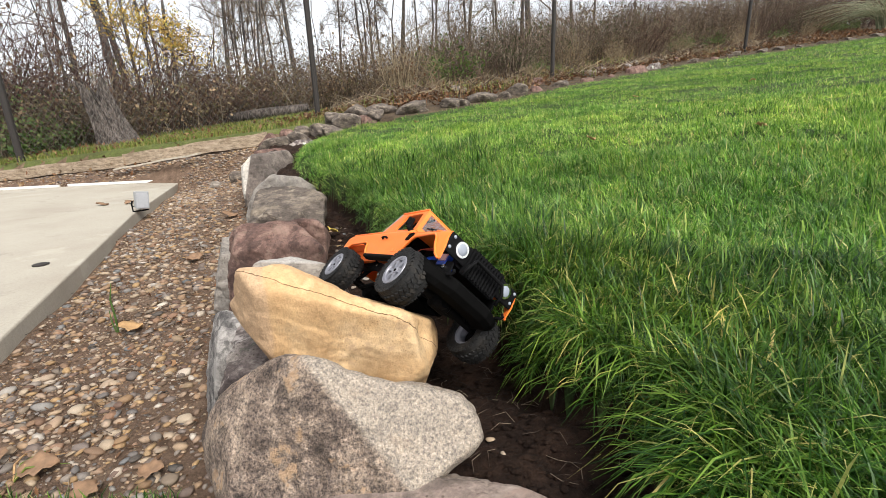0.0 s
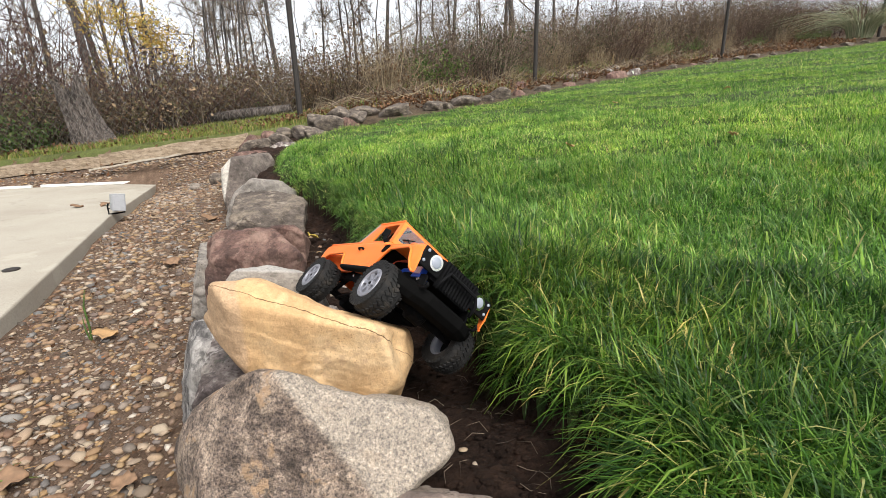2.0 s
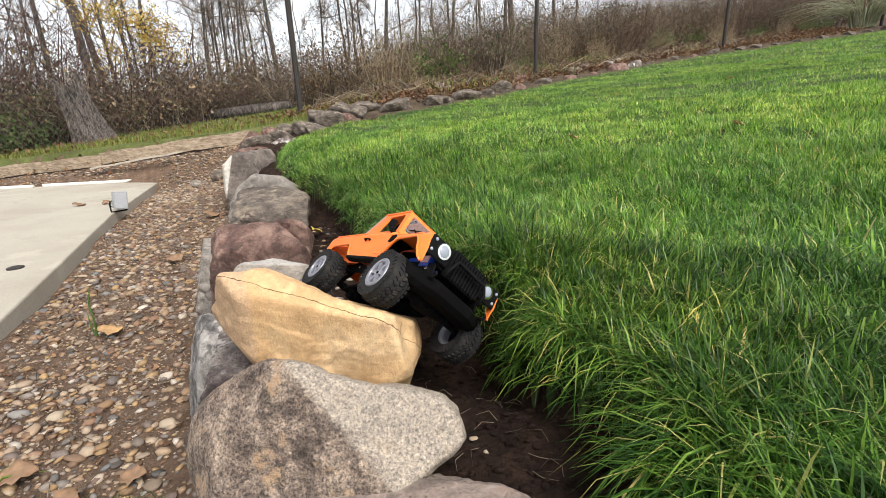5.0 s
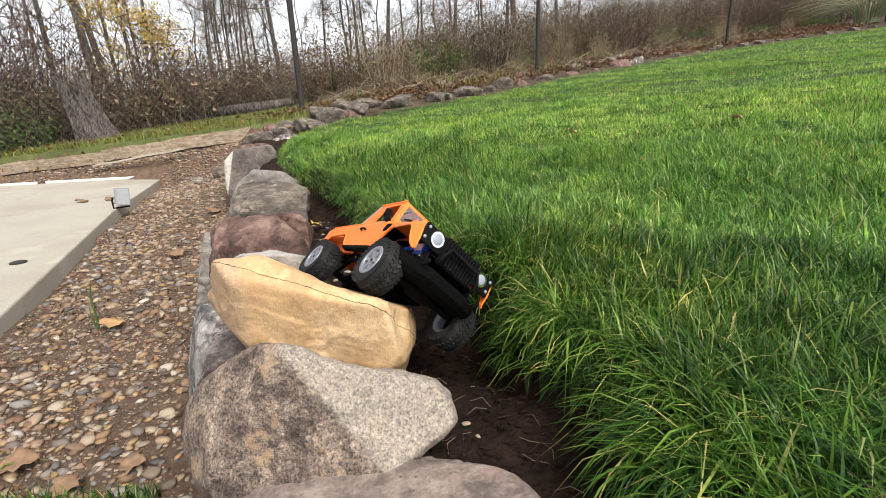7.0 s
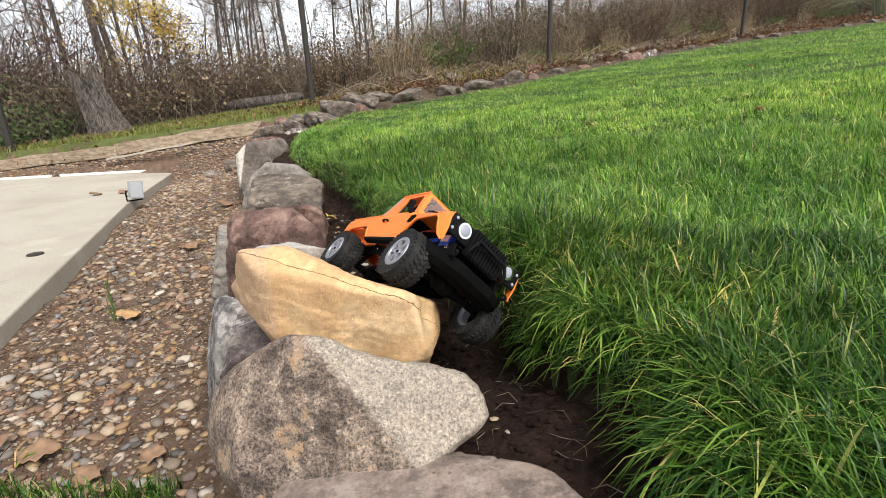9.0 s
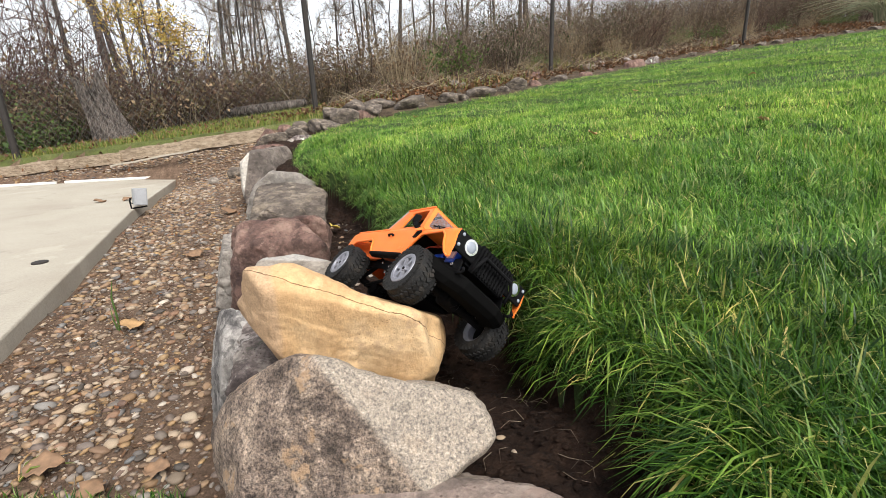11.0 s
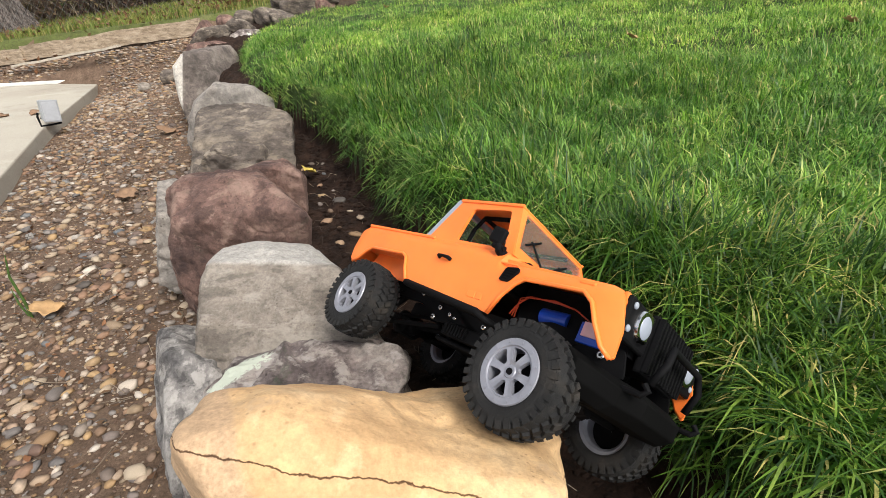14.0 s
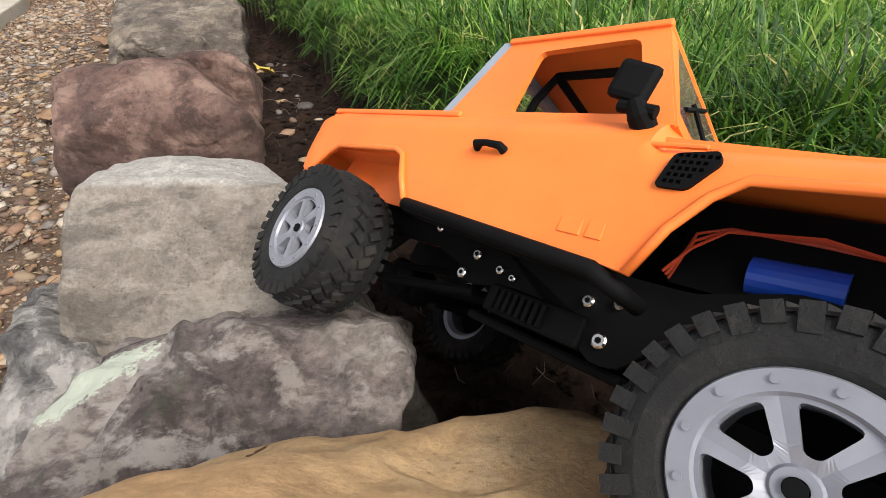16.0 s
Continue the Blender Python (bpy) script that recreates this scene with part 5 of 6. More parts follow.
def shrub(seed, height, spread, stems, leaves, leaf_mat, lw=0.03, hang=0.0):
    """A tangle of thin stems from the ground with small dry leaves; two meshes under one thing."""
    rng = np.random.RandomState(seed)
    st, lf = Soup(), Soup()
    tips = []
    for _ in range(stems):
        a, r = rng.uniform(0, 6.283), spread * math.sqrt(rng.uniform(0, 1)) * 0.6
        p = np.array([r * math.cos(a), r * math.sin(a), -0.05])
        h = height * rng.uniform(0.45, 1.1)
        d = np.array([math.cos(a) * 0.25, math.sin(a) * 0.25, 1.0]) + rng.normal(0, 0.18, 3)
        pts, rad = [p], [0.007 * rng.uniform(0.6, 1.3)]
        for k in range(5):
            d = d + rng.normal(0, 0.16, 3) + (0, 0, -hang * k * 0.12)
            p = p + d / np.linalg.norm(d) * h / 5
            pts.append(p)
            rad.append(rad[0] * (1 - 0.17 * (k + 1)))
            if k > 0:
                tips.append(p)
                for _ in range(2):
                    q = p + rvec(rng, 0.5) * h * 0.2
                    st.strip([p, q], [0.0035, 0.0015])
                    tips.append(q)
        st.strip(pts, rad)
    for _ in range(leaves):
        p = tips[rng.randint(len(tips))] + rng.normal(0, 0.05, 3)
        lf.leaf(p, rvec(rng, -0.1), lw * rng.uniform(0.5, 1.2), lw * rng.uniform(1.0, 2.0), rng.uniform(-0.4, 0.4))
    return st, lf


def shrub_thing(name, label, seed, height, spread, stems, leaves, leaf_mat, lw=0.03, hang=0.0, tag="thicket", stem_mat=None):
    st, lf = shrub(seed, height, spread, stems, leaves, leaf_mat, lw, hang)
    ob = group(name, label, "shrub", tag=tag)
    for nm, so, mt in (("stem_tangle", st, stem_mat or TWIG), ("foliage", lf, leaf_mat)):
        o = new(nm, so.mesh(nm, mt))
        o.parent = ob
    return ob


def tree_thing(name, label, seed, height, thick, leaf_mat=None, leaves=0, lean=0.0, depth=4, tag="bare trees", lw=0.08):
    """A tapered trunk that forks into limbs and twigs."""
    rng = np.random.RandomState(seed)
    trunk, limb, lf = bmesh.new(), Soup(), Soup()
    tips = []

    def grow(p, d, length, r, level):
        pts, rad = [p], [r]
        for k in range(4):
            d = d + rng.normal(0, 0.09 + 0.05 * level, 3) + (0, 0, 0.05)
            d = d / np.linalg.norm(d)
            p = p + d * length / 4
            pts.append(p)
            rad.append(r * (1 - 0.14 * (k + 1)))
            if level > 0 and k < 3 and level < depth:
                for _ in range(2 if level > 1 else 1):
                    grow(p, d * 0.7 + rvec(rng, 0.25) * 0.75, length * rng.uniform(0.35, 0.6), max(rad[-1] * 0.5, 0.006), level + 1)
            if level == 0 and k >= 1:
                for _ in range(2):
                    grow(p, d * 0.6 + rvec(rng, 0.2) * 0.8, length * rng.uniform(0.25, 0.42), rad[-1] * rng.uniform(0.35, 0.5), 1)
        if level >= 2:
            tips.extend(pts[2:])
        if level == 0:
            add_tube(trunk, [tuple(q) for q in pts], rad, 10, True)
            for _ in range(3):
                grow(p, d + rvec(rng, 0.4) * 0.5, length * 0.45, rad[-1] * 0.75, 1)
        else:
            limb.strip(pts if level < 3 else [pts[0], pts[2], pts[4]], rad if level < 3 else [rad[0], rad[2], rad[4]])

    grow(np.array([0, 0, -0.3]), np.array([lean, 0.03, 1.0]), height * 0.62, thick, 0)
    ob = group(name, label, "tree", tag=tag)
    part("trunk", trunk, BARK, ob, smooth=True)
    o = new("branch_work", limb.mesh("branch_work", TWIG))
    o.parent = ob
    if leaves:
        for _ in range(leaves):
            p = tips[rng.randint(len(tips))] + rng.normal(0, 0.06, 3)
            lf.leaf(p, rvec(rng, -0.3), lw * rng.uniform(0.6, 1.2), lw * rng.uniform(0.8, 1.5), rng.uniform(-0.4, 0.4))
        o = new("crown", lf.mesh("crown", leaf_mat))
        o.parent = ob
    return ob


rng = np.random.RandomState(5)


def set_down(ob, x, y, turn=0.0, scale=1.0, sink=0.0):
    ob.matrix_world = pose(x, y, ground_z(x, y) - sink, 0, 0, turn) @ Matrix.Scale(scale, 4)
    return ob


def clone(ob, x, y, turn, scale, sink=0.0):
    c = copy_thing(ob, pose(x, y, ground_z(x, y) - sink, 0, 0, turn))
    c.scale = (scale, scale, scale)
    return c


# thicket: tall dry stems behind the stones, bushier towards the fence corner
KINDS = [
    shrub_thing("dry_shrub", "dense tangle of bare brown stems with withered leaves", 1, 1.25, 0.75, 46, 700, DRYLEAF, 0.035),
    shrub_thing("dry_shrub", "dense tangle of bare brown stems with withered leaves", 2, 1.0, 0.8, 42, 900, DRYLEAF, 0.04, 0.4),
    shrub_thing("weed_clump", "upright dry weed stems with grey-green leaves", 3, 1.3, 0.6, 60, 650, GREENLEAF, 0.03),
    shrub_thing("arching_bush", "arching brown briars with a few dull green leaves", 4, 1.1, 1.0, 50, 900, DRYLEAF, 0.035, 0.9),
    shrub_thing("red_stemmed_shrub", "thicket of bare purplish brown twigs", 5, 1.3, 0.8, 70, 160, DRYLEAF, 0.03, stem_mat=TWIG_RED),
    shrub_thing("straw_clump", "stand of bleached straw-coloured dead stems", 6, 1.0, 0.6, 60, 220, FALLEN, 0.03, 0.3, stem_mat=TWIG_PALE),
    shrub_thing("green_weed", "leafy green weed among dead stems", 7, 0.75, 0.6, 34, 800, WEEDLEAF, 0.045, 0.6),
    shrub_thing("tall_brush", "tall dense stand of thin brown stems with dry seed heads", 8, 1.9, 0.9, 90, 800, DRYLEAF, 0.024),
]
for k, ob in enumerate(KINDS):
    set_down(ob, (-4.6, -3.4, 1.4, -2.4, 5.2, -0.6, 0.25, 1.0)[k], (9.4, 9.7, 9.6, 9.8, 12.6, 8.3, 9.2, 11.0)[k])
for row, (dist, sc) in enumerate(((1.1, 0.5), (1.7, 0.72), (2.5, 0.95), (3.4, 1.2), (4.6, 1.45), (6.2, 1.6), (8.5, 1.9))):
    for x in np.arange(-13, 17, 0.85 + 0.12 * row):
        xx = x + rng.uniform(-0.35, 0.35)
        base = np.interp(xx, [-13, -7, -5, -3, -1.6, 0, 2, 5, 8, 12, 17], [7.0, 6.9, 7.2, 9.0, 8.6, 7.2, 8.7, 11.0, 12.2, 12.8, 13.2])
        yy = base + dist + rng.uniform(-0.35, 0.35)
        if xx < -1.2 and row < 2 and (row == 0 or rng.rand() < 0.5):
            continue
        if row == 0:
            odds = [0.1, 0.05, 0.1, 0.05, 0.05, 0.35, 0.3]
        elif xx > 3.5:
            odds = [0.15, 0.1, 0.3, 0.05, 0.25, 0.1, 0.05] if xx < 6.5 else [0.15, 0.1, 0.05, 0.1, 0.5, 0.05, 0.05]
        elif xx > -1:
            odds = [0.3, 0.05, 0.25, 0.05, 0.15, 0.15, 0.05]
        else:
            odds = [0.25, 0.22, 0.08, 0.25, 0.1, 0.05, 0.05]
        pick = KINDS[rng.choice(7, p=odds)]
        lift = (0.95 if row < 5 else 0.6) if xx < -1.5 else (0.62 if xx < 3 else 0.95)
        clone(pick, xx, yy, rng.uniform(0, 360), sc * lift * rng.uniform(0.8, 1.2))

for x, y, k, sc in ((-7.4, 8.6, 4, 1.9), (-6.7, 8.9, 4, 2.1), (-6.1, 8.5, 3, 1.5), (-7.9, 9.2, 4, 2.3), (-5.6, 9.0, 4, 1.7), (-7.0, 8.0, 3, 1.5), (-8.6, 8.8, 4, 2.1), (-4.5, 8.9, 1, 1.3), (-4.1, 9.4, 4, 1.3), (-3.6, 10.2, 1, 1.1), (-5.3, 8.2, 1, 1.1), (-6.0, 7.9, 2, 1.0), (-6.6, 7.6, 6, 1.2), (-6.2, 7.5, 6, 1.0)):
    clone(KINDS[k], x, y, rng.uniform(0, 360), sc)

for x in np.arange(-1.2, 13, 0.72):
    for back in (2.6, 4.2):
        xx = x + rng.uniform(-0.3, 0.3)
        yy = np.interp(xx, [-1.6, 0, 2, 5, 8, 12, 17], [6.9, 6.9, 8.7, 11.0, 12.2, 12.8, 13.2]) + back + rng.uniform(-0.3, 0.3)
        clone(KINDS[7], xx, yy, rng.uniform(0, 360), rng.uniform(0.5, 0.85) * (0.95 if xx < 2 else 1.1))

# bare trees, thin and crowded
BARE = [
    tree_thing("bare_tree", "slim leafless tree with dark grey bark", 11, 8.0, 0.085),
    tree_thing("bare_tree", "slim leafless tree with dark grey bark", 12, 9.0, 0.12, lean=0.05),
    tree_thing("bare_tree", "slim leafless tree with dark grey bark", 13, 7.0, 0.06, lean=-0.06),
]
for ob, (bear, y) in zip(BARE, ((-0.30, 14.5), (0.179, 17.0), (-0.12, 16.0))):
    set_down(ob, bear * y, y)
NEAR_STAND = ((-0.405, 13, 0.7, 2), (-0.388, 13.4, 0.6, 0), (-0.372, 13.2, 0.65, 2), (-0.352, 13.6, 0.6, 2), (-0.332, 14, 0.65, 0), (-0.171, 16, 0.9, 0), (-0.148, 16.5, 1.0, 2), (-0.105, 17, 0.8, 0), (-0.092, 16, 0.8, 2),
                         (-0.041, 17, 0.9, 0), (-0.024, 16, 0.8, 2), (-0.002, 17, 1.0, 0), (0.032, 16, 0.8, 2), (0.066, 17, 0.9, 0), (0.106, 16.5, 0.9, 2), (0.123, 17.5, 1.0, 0), (0.157, 17, 1.1, 1), (0.26, 18, 1.0, 0), (0.33, 19, 1.0, 1), (0.42, 20, 1.1, 0))
FAR_STAND = ((-0.58, 12.5, 0.9, 1), (-0.545, 13.5, 0.8, 2), (-0.52, 14.5, 0.9, 0), (-0.47, 15, 0.8, 2), (-0.44, 16, 0.9, 0), (-0.74, 12, 0.9, 1), (-0.80, 11, 0.8, 0), (-0.86, 12.5, 1.0, 2), (-0.23, 17, 0.9, 2), (-0.20, 18, 1.0, 0), (-0.07, 21, 1.2, 1), (0.08, 22, 1.1, 1))
for bear, y, sc, kind in NEAR_STAND + FAR_STAND:
    c = clone(BARE[kind], (bear + rng.uniform(-0.012, 0.012)) * y, y + rng.uniform(-1, 1.5), rng.uniform(0, 360), 1.0)
    c.scale = (sc * rng.uniform(0.45, 0.85),) * 2 + (sc * rng.uniform(0.85, 1.1),)
for k, bear in enumerate(np.linspace(-0.425, -0.335, 9)):
    y = 12.2 + 0.35 * (k % 3)
    c = clone(BARE[2 if k % 2 else 0], bear * y, y, rng.uniform(0, 360), 1.0)
    c.scale = (0.42, 0.42, 0.75 + 0.1 * (k % 3))
for x, y, sc in ((-4.3, 10.6, 1.0), (-3.7, 10.9, 0.9), (-3.1, 10.7, 0.95), (-2.5, 10.5, 0.9), (-1.9, 10.2, 0.95), (-4.9, 10.3, 1.0), (-1.4, 9.8, 0.85)):
    clone(KINDS[0], x, y, rng.uniform(0, 360), sc * 1.25)
old = tree_thing("bare_tree", "stout leafless tree with ridged grey bark", 21, 9.0, 0.10, lean=0.02)
set_down(old, -0.66 * 10.5, 10.5)
clone(old, -0.63 * 11.0, 11.0, 120, 0.85)
def maple(label, x, y, crowns, seed):
    """A young tree whose limbs each carry a loose cluster of leaves."""
    r = np.random.RandomState(seed)
    base = np.array([x, y, ground_z(x, y)])
    ob = group("maple_tree", label, "tree", m=pose(*base), tag="autumn trees")
    top = max(c[2] for c in crowns) - base[2] + 0.9
    part("trunk", tube([(0, 0, -0.2), (0.02, 0, top * 0.35), (-0.03, 0.02, top * 0.7), (0.01, 0, top)], [0.045, 0.038, 0.028, 0.008], 10), BARK, ob, smooth=True)
    limb, lf = Soup(), Soup()
    for cx, cy, cz, sx, sz, n in crowns:
        c = np.array([cx, cy, cz]) - base
        root = np.array([0, 0, max(0.5, c[2] - 0.7)])
        limb.strip([root, (root + c) / 2 + (0, 0, 0.06), c], [0.018, 0.013, 0.006])
        knots = [c + r.normal(0, 1, 3) * (sx, 0.25, sz) for _ in range(16)]
        for k in knots:
            limb.strip([c, (c + k) / 2 + r.normal(0, 0.04, 3), k], [0.006, 0.004, 0.002])
        for _ in range(n):
            p = knots[r.randint(16)] + r.normal(0, 0.09, 3)
            lf.leaf(p, rvec(r, -0.3), 0.042 * r.uniform(0.6, 1.2), 0.048 * r.uniform(0.8, 1.4), r.uniform(-0.4, 0.4))
    for nm, so, mt in (("branch_work", limb, TWIG), ("crown", lf, YELLOWLEAF)):
        o = new(nm, so.mesh(nm, mt))
        o.parent = ob


maple("young tree with bright yellow autumn leaves", -5.1, 9.6, ((-4.9, 9.6, 2.35, 0.24, 0.16, 700), (-5.05, 9.7, 2.6, 0.22, 0.14, 420), (-4.75, 9.7, 2.0, 0.18, 0.14, 330)), 31)
maple("young tree with thin yellow autumn leaves", -5.95, 9.7, ((-6.05, 9.6, 2.74, 0.22, 0.12, 600), (-5.55, 9.6, 2.62, 0.2, 0.12, 400), (-5.75, 9.6, 2.0, 0.22, 0.18, 420)), 32)
part_log = part("fallen_log", tube([(-3.9, 9.0, ground_z(-3.9, 9.0) + 0.12), (-3.2, 9.1, ground_z(-3.2, 9.1) + 0.13), (-2.5, 9.3, ground_z(-2.5, 9.3) + 0.12)], [0.11, 0.10, 0.08], 12), STUMPWOOD, smooth=True)
tagged(part_log, "grey fallen log lying in the brush", "log")

# ridge behind the trees, added over the dark horizon; haze put into its grey
ridge = []
for i in range(61):
    x = -260 + i * 9
    ridge.append((x, 190 + 25 * math.sin(i * 0.3), 4.5 + 2.4 * math.sin(i * 0.45) + 1.5 * math.sin(i * 1.3)))
bm = bmesh.new()
prev = None
for x, y, h in ridge:
    ring = [bm.verts.new((x, y - 45, -2)), bm.verts.new((x, y - 18, h * 0.65)), bm.verts.new((x, y, h)), bm.verts.new((x, y + 60, -2))]
    if prev:
        for j in range(3):
            bm.faces.new((prev[j], ring[j], ring[j + 1], prev[j + 1]))
    prev = ring
tagged(part("backdrop", bm, plain("haze_tinted_wood", (0.16, 0.15, 0.16), 1.0, 0, 0.25, 0.6), smooth=True), "added distant wooded ridge with grey haze in its colour", "hill", kind="structure")

# weathered stump, leaning, split down its length, its top splintered
bm = bmesh.new()
rows = []
r_ = random.Random(9)
jag = [r_.uniform(-0.10, 0.12) + (0.14 if r_.random() < 0.15 else 0.0) for _ in range(96)]
for k in range(19):
    t = k / 18
    ring = []
    for j in range(96):
        a = 2 * math.pi * j / 96
        twist = a + 0.35 * t
        ridge_r = 1 + 0.07 * math.sin(twist * 5 + 1.2) + 0.09 * noise.noise(Vector((3 * math.cos(twist) * 2, 3 * math.sin(twist) * 2, t * 0.9))) + 0.07 * noise.noise(Vector((9 * math.cos(twist), 9 * math.sin(twist), t * 1.6)))
        r = (0.33 - 0.07 * t + 0.12 * (1 - t) ** 4) * ridge_r
        for split, deep in ((4.35, 0.42), (5.1, 0.25), (3.7, 0.2), (0.2, 0.3)):
            off = abs(((twist - split + math.pi) % (2 * math.pi)) - math.pi)
            r *= 1 - deep * max(0.0, 1 - off / 0.10) * min(1.0, 0.35 + t)
        top = 1.12 + 0.14 * math.sin(a * 2 + 0.4) + jag[j]
        ring.append(bm.verts.new((-0.34 * t * top + r * math.cos(a), 0.1 * t + r * 0.75 * math.sin(a), t * top - 0.05)))
    rows.append(ring)
inner = [bm.verts.new((v.co.x * 0.55 - 0.16, v.co.y * 0.55, v.co.z - 0.22)) for v in rows[-1]]
rows.append(inner)
for a, b in zip(rows, rows[1:]):
    for j in range(96):
        bm.faces.new((a[j], a[(j + 1) % 96], b[(j + 1) % 96], b[j]))
bm.faces.new(rows[-1])
stump = part("tree_stump", bm, STUMPWOOD, smooth=40)
set_down(stump, -4.82, 7.2, 0, 0.74)
tagged(stump, "leaning broken grey stump split along its grain", "stump")

# fence: dark posts and chain-link
fence = group("chain_link_fence", "tall chain-link fence on dark steel posts", "fence")
LINE = [(-9.6, 7.0), (-5.85, 6.55), (-1.61, 6.4), (1.98, 8.4), (7.06, 11.3), (12.0, 12.6)]
for x, y in LINE:
    z = ground_z(x, y)
    r = 0.036 if x > -5 else 0.045
    part("post", tube([(x, y, z - 0.3), (x, y, z + 3.2)], r, 10), POST, fence)
for i, ((ax, ay), (bx, by)) in enumerate(zip(LINE[:3], LINE[1:3])):
    so = Soup()
    length = math.hypot(bx - ax, by - ay)
    za, zb, H, pitch = ground_z(ax, ay) + 0.02, ground_z(bx, by) + 0.02, 3.1, 0.085

    def at(s, h):
        t = s / length
        return (ax + (bx - ax) * t, ay + (by - ay) * t, za + (zb - za) * t + h)
    s = -H
    while s < length:
        for sgn in (0, 1):
            s0, s1 = max(s, 0), min(s + H, length)
            if s1 - s0 > 0.05:
                h0, h1 = s0 - s, s1 - s
                if sgn:
                    h0, h1 = H - h0, H - h1
                so.strip([at(s0, h0), at(s1, h1)], [0.0016, 0.0016])
        s += pitch * 1.25
    o = new("wire_mesh", so.mesh("wire_mesh", WIRE))
    o.parent = fence

# timber edging
def plank(name, a, b, height, thick, label, seed, mat=WOOD):
    r = random.Random(seed)
    bm = bmesh.new()
    a, b = Vector(a), Vector(b)
    d = b - a
    side = Vector((-d.y, d.x, 0)).normalized() * thick
    rows = []
    for k in range(15):
        p = a + d * k / 14 + Vector((0, 0, 0.004 * math.sin(k * 0.9) + r.uniform(-0.004, 0.004)))
        h = height * (1 + r.uniform(-0.05, 0.05))
        rows.append([bm.verts.new(q) for q in (p, p + side, p + side + Vector((0, 0, h)), p + Vector((0, 0, h)))])
    for u, v in zip(rows, rows[1:]):
        for j in range(4):
            bm.faces.new((u[j], u[(j + 1) % 4], v[(j + 1) % 4], v[j]))
    bm.faces.new(rows[0][::-1])
    bm.faces.new(rows[-1])
    return tagged(part(name, bm, mat, bevel=0.006), label, "plank")


plank("edging_plank", (-3.95, 5.83, 0.262), (-1.95, 5.29, 0.48), 0.135, 0.045, "weathered grey-brown timber plank edging the gravel", 1)
plank("edging_plank", (-6.6, 6.39, 0.03), (-3.93, 5.80, 0.252), 0.135, 0.045, "weathered grey-brown timber plank edging the gravel", 2)
plank("broken_strip", (-3.95, 5.62, 0.225), (-2.75, 5.34, 0.39), 0.02, 0.05, "pale splintered strip of wood lying by the edging", 3, plain("bleached_wood", (0.42, 0.37, 0.30), 0.8, 0, 0.2, 30))

# stones along the far edge of the lawn
SMALL = []
for k, (mt, sx, sy, sz) in enumerate((("graystone", 0.30, 0.20, 0.15), ("graystone", 0.32, 0.20, 0.11), ("mossy", 0.24, 0.18, 0.15), ("graystone", 0.25, 0.2, 0.12), ("redstone", 0.27, 0.2, 0.14))):
    r = random.Random(40 + k)
    planes = []
    for _ in range(8):
        n = Vector((r.gauss(0, 1), r.gauss(0, 1), r.gauss(0, 1))).normalized()
        planes.append((n.x, n.y, n.z, math.sqrt((n.x * sx) ** 2 + (n.y * sy) ** 2 + (n.z * sz) ** 2) * r.uniform(0.62, 0.95)))
    planes += [(0, 0, 1, sz), (0, 0, -1, sz), (1, 0, 0, sx), (-1, 0, 0, sx), (0, 1, 0, sy), (0, -1, 0, sy)]
    o = facet_stone("edging_stone", (0, 0, 0), planes, 90, STONE[mt], 50 + k, 0.8, 4, 8, 0.4, 0, 0.6, 1.0, 0.8, 0.006)
    SMALL.append(tagged(o, ("rough grey", "flat brown-grey", "dark mossy", "low grey-brown", "reddish brown")[k] + " stone edging the lawn", "rock", "lawn edging"))
edge_pts = [Vector(p) for p in EDGE[14:24]]
spots, s = [], 0.0
for a, b in zip(edge_pts, edge_pts[1:]):
    n = (b - a).length
    while s < n:
        p = a + (b - a) * (s / n)
        d = (b - a).normalized()
        spots.append((p.x - d.y * 0.17, p.y + d.x * 0.17, math.degrees(math.atan2(d.y, d.x))))
        s += rng.uniform(0.38, 0.80)
    s -= n
used = set()


def stone_at(k, x, y, z, turn, scale):
    if k not in used:
        used.add(k)
        SMALL[k].matrix_world = pose(x, y, z, rng.uniform(-12, 12), rng.uniform(-12, 12), turn) @ Matrix.Scale(scale, 4)
        return SMALL[k]
    c = copy_thing(SMALL[k], pose(x, y, z, rng.uniform(-15, 15), rng.uniform(-15, 15), turn))
    c.scale = (scale, scale, scale)
    return c


for i, (x, y, a) in enumerate(spots[:46]):
    stone_at(int(rng.randint(5)), x, y, ground_z(x, y + 0.1) - 0.03, a + rng.uniform(-30, 30), rng.uniform(0.35, 0.75) * (1.0 if x < 3 else 1.2))
for i in range(16):
    x = rng.uniform(0.2, 7.0)
    y = np.interp(x, [0, 2, 5, 8], [6.6, 8.0, 10.5, 11.8]) + rng.uniform(0.1, 0.6)
    stone_at(int(rng.randint(5)), x, y, ground_z(x, y) + 0.01, rng.uniform(0, 360), rng.uniform(0.3, 0.7))
# small stones where the wall turns into the edging
for k, x, y, z, turn, sc in ((1, -1.62, 4.55, 0.47, 20, 0.75), (0, -1.45, 4.9, 0.5, 70, 0.7), (3, -1.25, 5.15, 0.58, 40, 0.8), (0, -1.05, 5.4, 0.66, 100, 0.8), (2, -1.35, 4.6, 0.42, 130, 0.8), (4, -1.55, 4.25, 0.36, 10, 0.9), (3, -1.2, 5.6, 0.7, 15, 0.8), (0, -0.95, 5.75, 0.76, 60, 0.8), (1, -0.7, 5.8, 0.79, 30, 0.8)):
    stone_at(k, x, y, z, turn, sc)

